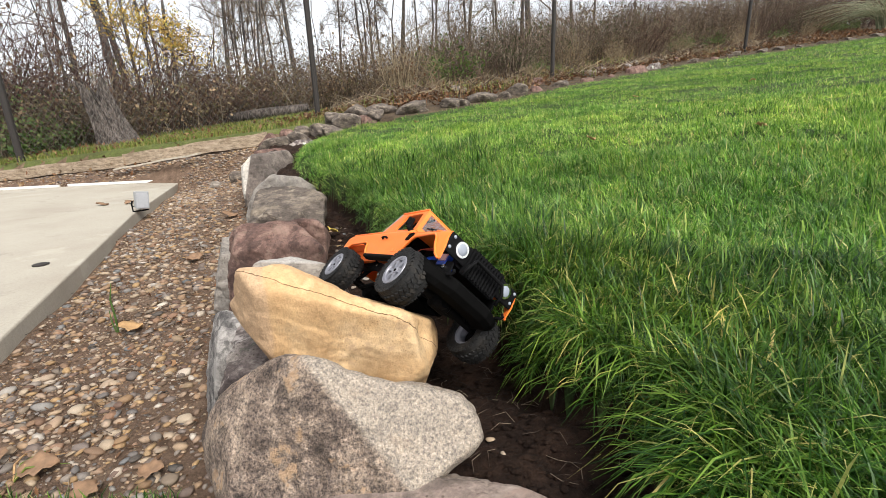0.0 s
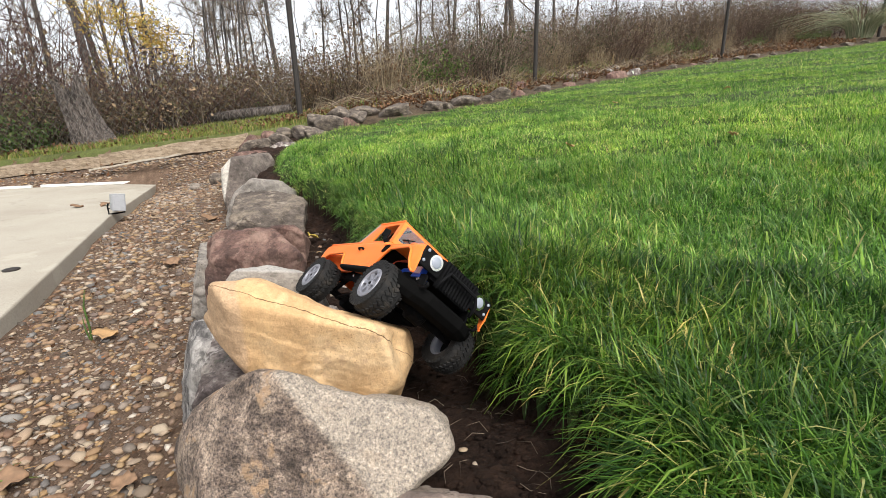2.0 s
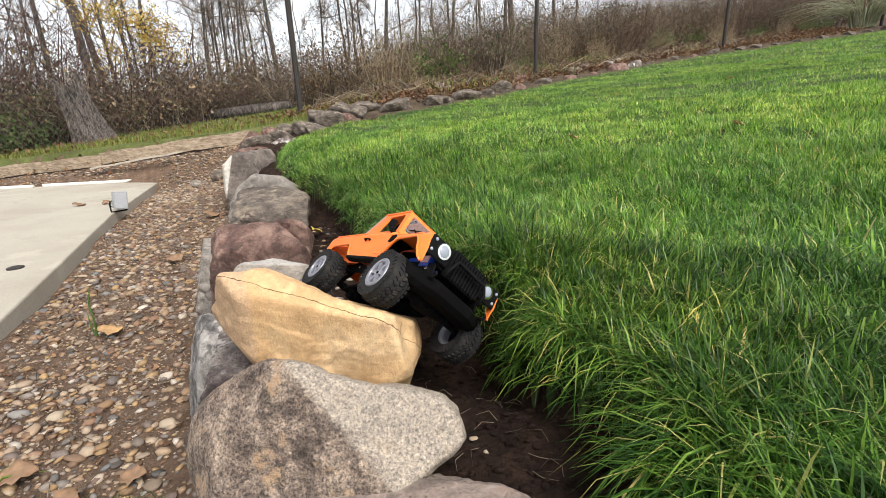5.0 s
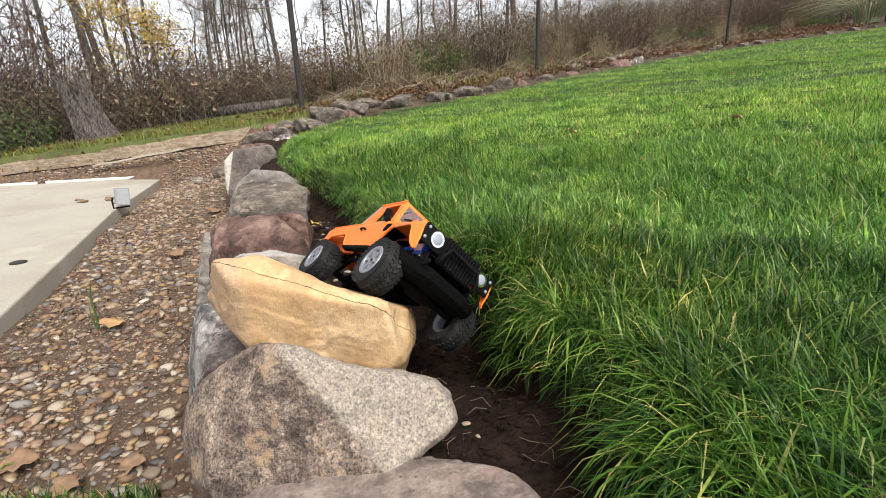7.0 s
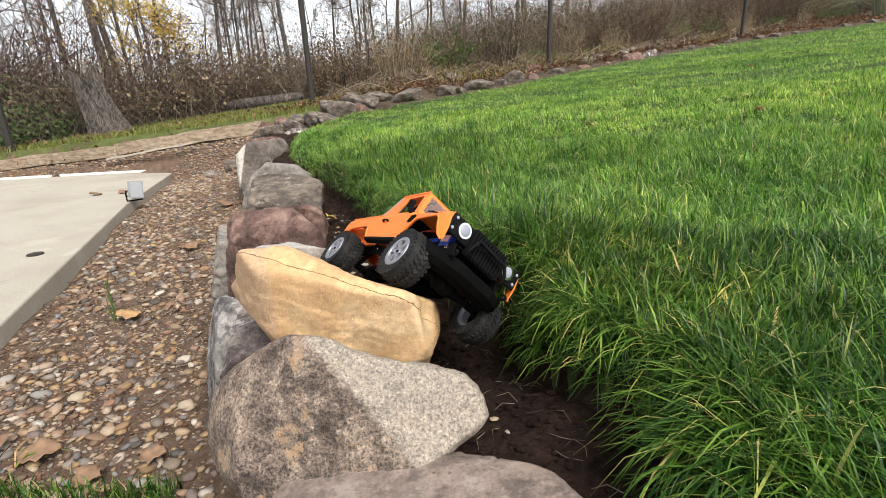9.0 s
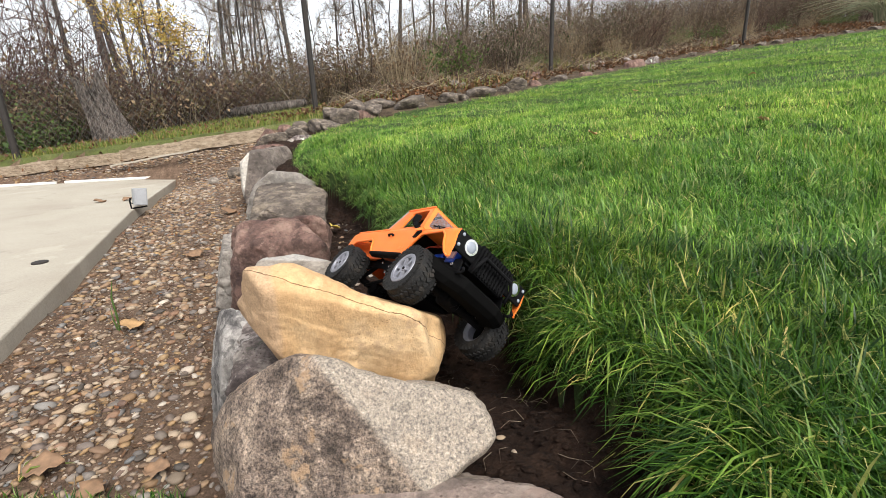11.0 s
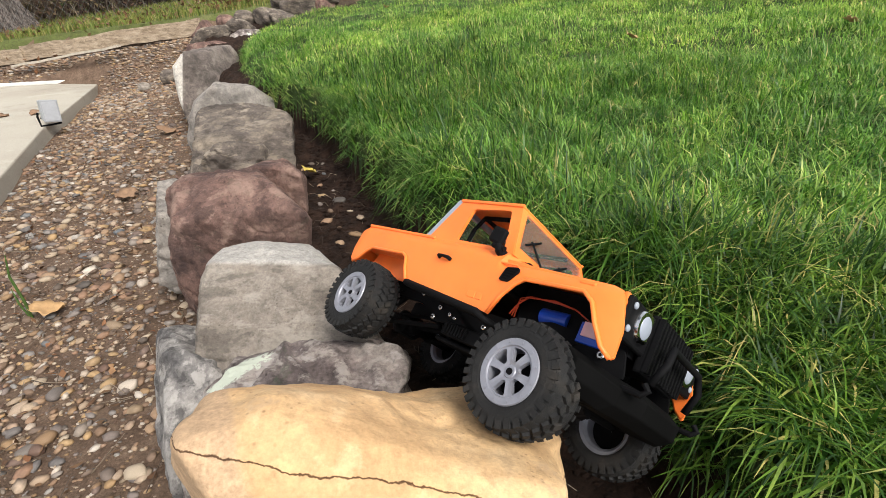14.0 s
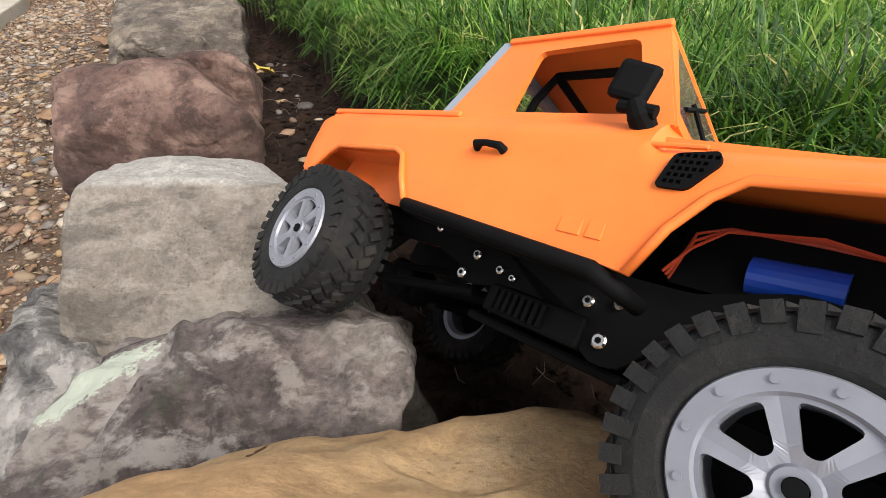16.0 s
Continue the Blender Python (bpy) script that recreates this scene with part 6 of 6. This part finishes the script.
# single stones along the lawn's far edge
for k, x, y, turn, sc in ((0, -1.12, 5.02, 20, 0.55), (3, -0.74, 5.5, 60, 0.6), (1, -0.33, 5.6, 5, 0.85), (3, 0.15, 5.78, 40, 0.65), (1, 0.55, 6.02, 15, 0.8), (0, 1.08, 6.5, 70, 0.7)):
    stone_at(k, x, y, ground_z(x, y) + 0.02, turn, sc)
# an upright three-cornered block, a round cobble and a few loose stones at the end of the timber
block = facet_stone("boulder", (-1.72, 4.82, 0.50), [(0.75, 0.1, 0.65, 0.07), (-0.75, 0.0, 0.66, 0.08), (0, -0.95, 0.3, 0.07), (0, 1, 0, 0.15), (0, 0, -1, 0.14), (1, 0, 0, 0.15), (-1, 0, 0, 0.12)], 160, STONE["redstone"], 91, 0.6, 5, 4, 0.3, 0)
tagged(block, "three-cornered brown stone block at the end of the timber", "rock", "dry stone wall")
for x, y, size, lab, kind in ((-2.04, 4.66, 0.085, "round brown cobble beside the timber", "graystone"), (-2.3, 4.7, 0.05, "small tan cobble on gravel", "tanslab"), (-1.62, 5.05, 0.08, "small brown stone behind the wall's end", "redstone"), (-1.5, 5.2, 0.09, "small grey stone behind the wall's end", "graystone")):
    ball = [(math.cos(a) * math.cos(e), math.sin(a) * math.cos(e), math.sin(e), size * (0.75 + 0.25 * abs(math.cos(a)))) for e in (-0.9, -0.2, 0.5, 1.2) for a in (0.3, 1.4, 2.4, 3.5, 4.6, 5.5)]
    tagged(facet_stone("cobble", (x, y, ground_z(x, y) + size * 0.45), ball, 14, STONE[kind], 95 + int(size * 400), 0.3, 4, 0, 0.0, 2, 0.0, 0.1), lab, "rock", "loose cobbles")

# dead sticks strewn over the bank
so, pale = Soup(), Soup()
for i in range(1500):
    x = rng.uniform(-1.6, 9.0)
    y = np.interp(x, [-1.6, 0, 2, 5, 8, 9], [6.3, 6.7, 8.0, 10.4, 11.6, 11.8]) + rng.gamma(1.6, 0.55)
    z, a, l, lift = ground_z(x, y), rng.uniform(0, 6.28), rng.uniform(0.15, 0.6), rng.uniform(0.02, 0.22)
    d = np.array([math.cos(a), math.sin(a), 0]) * l / 2
    p = np.array([x, y, z + 0.02])
    r = rng.uniform(0.002, 0.006)
    (so if i % 3 else pale).strip([p - d, p + (0, 0, lift * 0.6), p + d + (0, 0, lift)], [r, r, r * 0.5])
tagged(new("brushwood", so.mesh("brushwood", TWIG)), "brown sticks and brushwood strewn on the bank", "brushwood", kind="stuff")
tagged(new("dead_stems", pale.mesh("dead_stems", TWIG_PALE)), "bleached dead stems lying on the bank", "brushwood", kind="stuff")

# ---- gravel ----
rng = np.random.RandomState(77)


def pebble_shape(seed, level=1):
    bm = bmesh.new()
    bmesh.ops.create_icosphere(bm, subdivisions=level, radius=1)
    r = random.Random(seed)
    sx, sy, sz = 1.0, r.uniform(0.55, 0.9), r.uniform(0.26, 0.52)
    o = Vector((seed * 2.3, seed, -seed))
    for v in bm.verts:
        k = 1 + 0.34 * noise.noise(v.co * 1.3 + o)
        v.co = Vector((v.co.x * sx, v.co.y * sy, v.co.z * sz)) * k
    vs, fs = np.array([v.co for v in bm.verts]), np.array([[v.index for v in f.verts] for f in bm.faces])
    bm.free()
    return vs, fs


def gravel_points(n):
    y = 0.35 + 5.0 * rng.uniform(0, 1, n) ** 1.5
    xp, xw = np.interp(y, PAD_Y, PAD_X), np.interp(y, WALL_Y, WALL_X)
    t = rng.uniform(0.0, 1.0, n)
    x = xp + 0.02 + t * (xw - 0.06 - xp)
    bare = 0.5 + 0.5 * np.sin(x * 5 + 1.0) * np.cos(y * 2.6 + 0.5)
    keep = rng.uniform(0, 1, n) > 0.75 * np.clip((t - 0.55) * 2.4, 0, 1) + 0.15 * bare * (y > 1.6)
    return x[keep], y[keep]


bed = group("gravel_bed", "loose river pebbles in tan, grey and brown on sandy soil", "gravel", "structure")
shapes = [pebble_shape(k + 1, 2) for k in range(10)]
meshes = [raw_mesh("pebble", v, f, PEBBLE_ONE, True) for v, f in shapes]
px, py = gravel_points(1500)
near = np.argsort(np.hypot(px + 0.75, py - 0.95))[:290]
for i in near:
    s = 0.006 + 0.020 * rng.uniform() ** 2.2
    o = new("pebble", meshes[rng.randint(10)])
    o.parent = bed
    o.matrix_basis = pose(px[i], py[i], ground_z(px[i], py[i]) + s * 0.22, rng.uniform(-14, 14), rng.uniform(-14, 14), rng.uniform(0, 360)) @ Matrix.Scale(s, 4)
shapes = [pebble_shape(k + 31, 1) for k in range(12)]
px, py = gravel_points(14000)
pz, _ = land(px, py)
V, Fc, n = [], [], 0
for x, y, z in zip(px, py, pz):
    v, f = shapes[rng.randint(12)]
    s = 0.003 + 0.0165 * rng.uniform() ** 2.8
    if y > 1.6:
        s *= 1.3
    m = np.array(Euler((rng.uniform(-0.3, 0.3), rng.uniform(-0.3, 0.3), rng.uniform(0, 6.28))).to_matrix())
    V.append(v @ m.T * s + (x, y, z + s * 0.2))
    Fc.append(f + n)
    n += len(v)
stuff = new("small_pebbles", raw_mesh("small_pebbles", np.concatenate(V), np.concatenate(Fc), PEBBLES, True))
stuff.parent = bed
stuff["kind"] = "stuff"

gx2, gy2 = gravel_points(15000)
gz2, _ = land(gx2, gy2)
V, Fc, n = [], [], 0
for x, y, z in zip(gx2, gy2, gz2):
    v, f = shapes[rng.randint(12)]
    s = 0.0022 + 0.0045 * rng.uniform() ** 2
    V.append(v * s + (x, y, z + s * 0.2))
    Fc.append(f + n)
    n += len(v)
grit = new("grit", raw_mesh("grit", np.concatenate(V), np.concatenate(Fc), PEBBLES, True))
grit.parent = bed
grit["kind"] = "stuff"

# crumbs of dead leaves and twigs among the pebbles
so, tw = Soup(), Soup()
bx_, by_ = gravel_points(1500)
for x, y, z in zip(bx_, by_, land(bx_, by_)[0]):
    so.leaf((x, y, z + rng.uniform(0.004, 0.012)), rvec(rng, 0.1), rng.uniform(0.005, 0.016), rng.uniform(0.010, 0.032), rng.uniform(-0.4, 0.4))
    if rng.rand() < 0.35:
        a = rng.uniform(0, 6.28)
        d = np.array([math.cos(a), math.sin(a), rng.uniform(-0.1, 0.15)]) * rng.uniform(0.015, 0.05)
        tw.strip([np.array([x, y, z + 0.012]) - d, np.array([x, y, z + 0.012]) + d], [0.0012, 0.0008])
tagged(new("leaf_crumbs", so.mesh("leaf_crumbs", FALLEN)), "brown crumbs of dead leaves among pebbles", "leaf litter", kind="stuff")
tagged(new("twig_bits", tw.mesh("twig_bits", TWIG)), "short bits of twig lying on pebbles", "twigs", kind="stuff")

# gravel and grit on the strip between the concrete and the timber
sx_ = rng.uniform(-6.6, -1.9, 3600)
sy_ = np.interp(sx_, [-9, -4.3, -3.12, -2.6, -1.9], [4.7, 5.46, 5.6, 5.1, 4.6])
sy_ += rng.uniform(0, 1, 3600) * (np.interp(sx_, [-7, -6.0, -3.3, -2.0], [6.55, 6.28, 5.7, 5.34]) - sy_)
tx_, ty_ = rng.uniform(-3.3, -1.75, 4200), rng.uniform(4.2, 5.7, 4200)
ok = (tx_ > np.interp(ty_, PAD_Y, PAD_X) + 0.03) & (tx_ < np.interp(ty_, WALL_Y, WALL_X) - 0.05) & (ty_ < np.interp(tx_, [-3.3, -2.0], [5.68, 5.32]))
sx_, sy_ = np.r_[sx_, tx_[ok]], np.r_[sy_, ty_[ok]]
V, Fc, n = [], [], 0
for x, y, z in zip(sx_, sy_, land(sx_, sy_)[0]):
    v, f = shapes[rng.randint(12)]
    s = 0.006 + 0.022 * rng.uniform() ** 3
    V.append(v * s + (x, y, z + s * 0.2))
    Fc.append(f + n)
    n += len(v)
strip_g = new("small_pebbles", raw_mesh("small_pebbles", np.concatenate(V), np.concatenate(Fc), PEBBLES, True))
strip_g.parent = bed
strip_g["kind"] = "stuff"

# crumbs of earth and small stones in the trench
cy_ = 0.2 + 2.2 * rng.uniform(0, 1, 9000) ** 1.3
cx_ = np.interp(cy_, WALL_Y, WALL_X) + rng.uniform(0.05, 0.35, 9000)
cz_, zone = land(cx_, cy_)
V, Fc, n = [], [], 0
for x, y, z in zip(cx_[zone == 1], cy_[zone == 1], cz_[zone == 1]):
    v, f = shapes[rng.randint(12)]
    s = 0.0015 + 0.0085 * rng.uniform() ** 2.5
    V.append(v * s * rng.uniform(0.5, 1.3, 3) * rng.uniform(0.8, 1.2, v.shape) + (x, y, z))
    Fc.append(f + n)
    n += len(v)
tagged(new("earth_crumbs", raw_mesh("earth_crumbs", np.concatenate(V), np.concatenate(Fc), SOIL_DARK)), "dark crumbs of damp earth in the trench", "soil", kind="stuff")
for x, y, s in ((0.073, 0.511, 0.006), (0.06, 0.55, 0.007), (-0.36, 1.55, 0.014), (-0.33, 1.46, 0.011), (-0.33, 1.40, 0.016), (-0.38, 1.64, 0.010), (-0.25, 1.38, 0.012), (-0.29, 1.29, 0.012), (-0.41, 1.76, 0.011), (0.09, 0.42, 0.006), (-0.31, 1.50, 0.018), (-0.36, 1.50, 0.009), (-0.28, 1.44, 0.008), (-0.26, 1.33, 0.017), (-0.30, 1.36, 0.010), (-0.43, 1.82, 0.012), (-0.45, 1.79, 0.014), (-0.40, 1.84, 0.009), (-0.22, 1.22, 0.012), (-0.25, 1.19, 0.009), (-0.38, 1.72, 0.008), (-0.34, 1.60, 0.007)):
    o = new("pebble", meshes[rng.randint(10)])
    o.matrix_world = pose(x, y, ground_z(x, y) + s * 0.3, 0, 0, rng.uniform(0, 360)) @ Matrix.Scale(s, 4)
    tagged(o, "small tan pebble lying in the trench", "pebble", "trench pebbles")


# ---- fallen leaves ----
def dry_leaf(name, x, y, z, size, turn, tilt, mat, label):
    bm = bmesh.new()
    rows = []
    for i in range(7):
        t = i / 6
        w = size * 0.42 * math.sin(math.pi * min(1, t * 0.92 + 0.06)) ** 0.8 * (1 + 0.25 * math.sin(i * 2.6))
        zc = size * 0.10 * math.sin(t * 5 + turn)
        rows.append([bm.verts.new((size * (t - 0.5), s * w, zc + abs(s) * size * 0.14)) for s in (-1, -0.5, 0, 0.5, 1)])
    for a, b in zip(rows, rows[1:]):
        for j in range(4):
            bm.faces.new((a[j], a[j + 1], b[j + 1], b[j]))
    made = bmesh.ops.extrude_face_region(bm, geom=bm.faces[:], use_keep_orig=True)["geom"]
    bmesh.ops.translate(bm, vec=(0, 0, 0.0008), verts=[g for g in made if isinstance(g, bmesh.types.BMVert)])
    o = part(name, bm, mat, smooth=True)
    o.matrix_world = pose(x, y, z, tilt, tilt * 0.6, turn)
    return tagged(o, label, "leaf", "fallen leaves")


TANLEAF = plain("tan_leaf", (0.36, 0.22, 0.10), 0.7, 0, 0.25, 60)
BROWNLEAF = plain("brown_leaf", (0.20, 0.12, 0.07), 0.8, 0, 0.3, 60)
YELLEAF = plain("yellow_fallen_leaf", (0.55, 0.42, 0.08), 0.6, 0, 0.2, 60)
GREYLEAF = plain("grey_brown_leaf", (0.17, 0.13, 0.105), 0.85, 0, 0.3, 60)
dry_leaf("fallen_leaf", -1.12, 1.50, 0.02, 0.075, 20, 6, TANLEAF, "curled tan leaf lying on the pebbles")
dry_leaf("fallen_leaf", -0.41, 1.67, ground_z(-0.41, 1.67) + 0.03, 0.05, 70, 20, YELLEAF, "yellow leaf lying in the trench")
for x, y, sz, tn in ((0.0, 0.60, 0.035, 10), (0.018, 0.592, 0.03, 80), (-0.012, 0.588, 0.028, 140), (0.01, 0.612, 0.03, 200)):
    dry_leaf("fallen_leaf", x, y, ground_z(x, y) + 0.012, sz, tn, 25, GREYLEAF, "crumpled grey-brown leaf on damp earth")
for x, y, sz, tn in ((-0.86, 0.80, 0.07, 30), (-0.72, 0.74, 0.055, 80), (-0.98, 0.83, 0.06, 150), (-0.62, 0.79, 0.05, 10), (-1.3, 2.3, 0.09, 60), (-1.5, 3.2, 0.1, 20), (-1.9, 4.4, 0.12, 100)):
    dry_leaf("fallen_leaf", x, y, ground_z(x, y) + 0.02, sz, tn, 12, BROWNLEAF, "brown dead leaf lying on gravel")
for x, y, tn in ((0.68, 2.1, 20), (1.6, 3.9, 60), (-0.2, 4.2, 100), (2.6, 4.0, 150), (1.3, 1.9, 40)):
    dry_leaf("fallen_leaf", x, y, float(lawn_plane(x, y)) - 0.012, 0.05, tn, 14, TANLEAF, "dry tan leaf caught in the grass")
for x, y, tn in ((-2.9, 3.9, 20), (-2.7, 3.95, 80)):
    dry_leaf("fallen_leaf", x, y, 0.085, 0.09, tn, 3, BROWNLEAF, "brown leaf lying flat on concrete")

so = Soup()
lx = rng.uniform(-2.0, 11.0, 7500)
ly = np.interp(lx, [-2, 0, 2, 5, 8, 9, 11], [5.7, 5.85, 7.65, 10.1, 11.2, 11.3, 11.7]) + rng.gamma(1.6, 0.75, 7500)
lx, ly = np.r_[lx, rng.uniform(-6.5, -1.6, 600)], np.r_[ly, rng.uniform(5.6, 7.6, 600)]
lz = land(lx, ly)[0]
for x, y, z in zip(lx, ly, lz):
    so.leaf((x, y, z + rng.uniform(0.0, 0.08)), rvec(rng, 0.2), rng.uniform(0.02, 0.055), rng.uniform(0.03, 0.075), rng.uniform(-0.6, 0.6))
tagged(new("leaf_litter", so.mesh("leaf_litter", FALLEN)), "drift of brown and rust fallen leaves", "leaf litter", kind="stuff")


# ---- rough grass by the fence, tufts at the gravel's near end ----
def tufts(name, n, x0, x1, y0, y1, length, width, mat, label, seed, keep=None):
    r = np.random.RandomState(seed)
    so = Soup()
    X, Y = r.uniform(x0, x1, n), r.uniform(y0, y1, n)
    if keep:
        ok = keep(X, Y)
        X, Y = X[ok], Y[ok]
    for x, y, z in zip(X, Y, land(X, Y)[0]):
        a, l, b = r.uniform(0, 6.28), r.uniform(*length), r.uniform(0.1, 0.9)
        d = np.array([math.cos(a), math.sin(a), 0])
        w = r.uniform(*width)
        s = np.array([-d[1], d[0], 0]) * w / 2
        p0, p1, p2 = np.array([x, y, z - 0.005]), np.array([x, y, z + l * 0.6]) + d * l * b * 0.2, np.array([x, y, z + l * (1 - 0.3 * b)]) + d * l * b * 0.7
        so.v += [p0 - s, p0 + s, p1 + s * 0.8, p1 - s * 0.8, p2 + s * 0.1, p2 - s * 0.1]
        k = so.n
        so.f += [(k, k + 1, k + 2, k + 3), (k + 3, k + 2, k + 4, k + 5)]
        so.n += 6
    return tagged(new(name, so.mesh(name, mat)), label, "grass", kind="stuff")


MEADOW = island_paint("meadow_blade", [(0, (0.075, 0.112, 0.022)), (0.5, (0.1625, 0.2128, 0.0385)), (0.85, (0.275, 0.2576, 0.077)), (1, (0.4, 0.28, 0.132))], 0.6, 0.3, True, 0.3)
STRAW = island_paint("straw_blade", [(0, (0.16, 0.11, 0.06)), (0.5, (0.28, 0.20, 0.11)), (1, (0.40, 0.30, 0.16))], 0.7, 0.3, True, 0.2)
tufts("rough_grass", 30000, -7.5, -1.2, 5.4, 9.6, (0.03, 0.10), (0.005, 0.009), MEADOW, "patchy yellow-green grass behind the timber edging", 3, lambda x, y: y > np.interp(x, [-7, -6.0, -3.3, -2.0, -1.2], [6.7, 6.45, 5.9, 5.5, 5.6]))
tufts("bank_grass", 6500, -1.0, 7.0, 6.0, 12.5, (0.08, 0.2), (0.008, 0.014), MEADOW, "ragged green weeds on the bank", 4, lambda x, y: (y > np.interp(x, [-1, 0.3, 2, 5, 7], [6.1, 6.3, 7.9, 10.3, 11.2]) + 0.1) & (np.sin(x * 2.1) * np.cos(y * 1.7) > 0.1))
tufts("dry_grass", 1800, 0.0, 8.0, 6.0, 12.5, (0.15, 0.35), (0.008, 0.012), STRAW, "tufts of straw-coloured dead grass", 5, lambda x, y: (y > np.interp(x, [0, 2, 5, 8], [6.15, 7.8, 10.2, 11.4])) & (np.sin(x * 3.3 + 1) * np.cos(y * 2.9) > 0.45))
tufts("grass_tuft", 1300, -0.88, -0.52, 0.56, 0.72, (0.025, 0.055), (0.0022, 0.004), GRASS, "short green grass growing in the gravel", 6)
so = Soup()
for _ in range(220):
    y = 0.2 + 1.6 * rng.uniform() ** 1.3
    x = np.interp(y, WALL_Y, WALL_X) + rng.uniform(0.08, 0.42)
    z, zone = land(np.array([x]), np.array([y]))
    if zone[0] == 1:
        a = rng.uniform(0, 6.28)
        so.strip([(x, y, z[0] + 0.003), (x + 0.018 * math.cos(a), y + 0.018 * math.sin(a), z[0] + rng.uniform(0.003, 0.012)), (x + 0.035 * math.cos(a + 0.4), y + 0.035 * math.sin(a + 0.4), z[0] + 0.004)], [0.0006, 0.0006, 0.0003])
tagged(new("dead_straw", so.mesh("dead_straw", TWIG)), "bits of dead straw lying on damp earth", "straw", kind="stuff")
# arching ornamental grass
plume = group("ornamental_grass", "arching fountain of pale green ornamental grass", "grass")
so = Soup()
for _ in range(300):
    a, l = rng.uniform(0, 6.28), rng.uniform(1.2, 2.3)
    d = np.array([math.cos(a), math.sin(a), 0]) * rng.uniform(0.3, 0.9)
    pts = [np.array([0.25 * math.cos(a), 0.25 * math.sin(a), 0]) + d * l * t * t * 1.1 + np.array([0, 0, l * (1.0 * t - 0.75 * t * t)]) for t in (0, 0.25, 0.5, 0.75, 1.0)]
    so.strip(pts, [0.006, 0.006, 0.005, 0.004, 0.001])
o = new("blades", so.mesh("blades", PLUME))
o.parent = plume
plume.matrix_world = pose(11.5, 12.6, ground_z(11.5, 12.6))

# sprout and strap leaves by the gravel
sprout = group("weed_sprout", "single upright green weed among pebbles", "weed")
part("blade", tube([(0, 0, -0.02), (0.004, 0, 0.06), (-0.002, 0.004, 0.13), (0.01, 0.01, 0.19)], [0.003, 0.0035, 0.003, 0.001], 6), WEEDLEAF, sprout)
part("blade", tube([(0, 0, -0.02), (-0.012, 0, 0.05), (-0.02, 0.01, 0.09)], [0.0025, 0.0025, 0.001], 6), WEEDLEAF, sprout)
sprout.matrix_world = pose(-1.17, 1.50, ground_z(-1.17, 1.5))
strap = group("strap_leaf_plant", "limp yellow-green strap leaves on the pebbles", "plant")
for k in range(4):
    a = 0.5 + k * 0.5
    part("leaf", tube([(0, 0, 0), (0.05 * math.cos(a), 0.05 * math.sin(a), 0.05), (0.13 * math.cos(a), 0.13 * math.sin(a), 0.035), (0.19 * math.cos(a), 0.19 * math.sin(a), 0.01)], [0.003, 0.005, 0.004, 0.001], 6), (MEADOW, TANLEAF)[k % 2], strap)
strap.matrix_world = pose(-0.90, 0.78, ground_z(-0.90, 0.78)) @ Matrix.Scale(0.5, 4)

# ---- on the concrete ----
light = group("floodlight", "small grey outdoor floodlight on a black bracket", "lamp", m=pose(-2.36, 3.57, 0.077, 0, 0, 48))
head = part("housing", box(-0.042, 0.042, -0.03, 0.03, 0.025, 0.15, pose(0, 0, 0, 0, 7, 0)), GREYBOX, light, bevel=0.006)
part("front_frame", box(-0.046, 0.046, -0.036, -0.029, 0.021, 0.154, pose(0, 0, 0, 0, 7, 0)), GREYBOX, head, bevel=0.003)
part("glass", box(-0.037, 0.037, -0.038, -0.0355, 0.03, 0.145, pose(0, 0, 0, 0, 7, 0)), plain("lamp_glass", (0.36, 0.37, 0.39), 0.3, 0, 0.1), head)
for k in range(5):
    part("cooling_fin", box(-0.036 + 0.017 * k, -0.032 + 0.017 * k, 0.028, 0.044, 0.04, 0.135, pose(0, 0, 0, 0, 7, 0)), GREYBOX, head)
part("bracket", tube([(-0.05, 0.0, 0.085), (-0.058, 0.0, 0.06), (-0.058, 0.0, 0.004), (0.0, 0.0, 0.002), (0.05, 0.0, 0.004)], 0.006, 8), BLACK, light)
part("cable", tube([(0.0, 0.03, 0.06), (0.02, 0.07, 0.02), (0.03, 0.12, 0.004), (0.02, 0.3, 0.004)], 0.004, 6), BLACK, light)
strip_l = group("white_strip", "white plastic strip lying along the concrete edge", "trim", "structure")
part("length", box(-1.25, 0, -0.03, 0.0, 0.0, 0.03, pose(-3.1, 5.53, 0.078, 0, 0, 6.5)), WHITE, strip_l, bevel=0.004)
part("length", box(-1.6, 0, -0.03, 0.0, 0.0, 0.03, pose(-4.42, 5.36, 0.078, 0, 0, 9.5)), WHITE, strip_l, bevel=0.004)
cap = tube([(0, 0, 0), (0, 0, 0.006), (0, 0, 0.008)], [0.034, 0.034, 0.028], 24)
o = part("drain_cap", cap, POST)
o.matrix_world = pose(-1.96, 2.14, 0.077)
tagged(o, "dark round drain cap set in concrete", "drain")
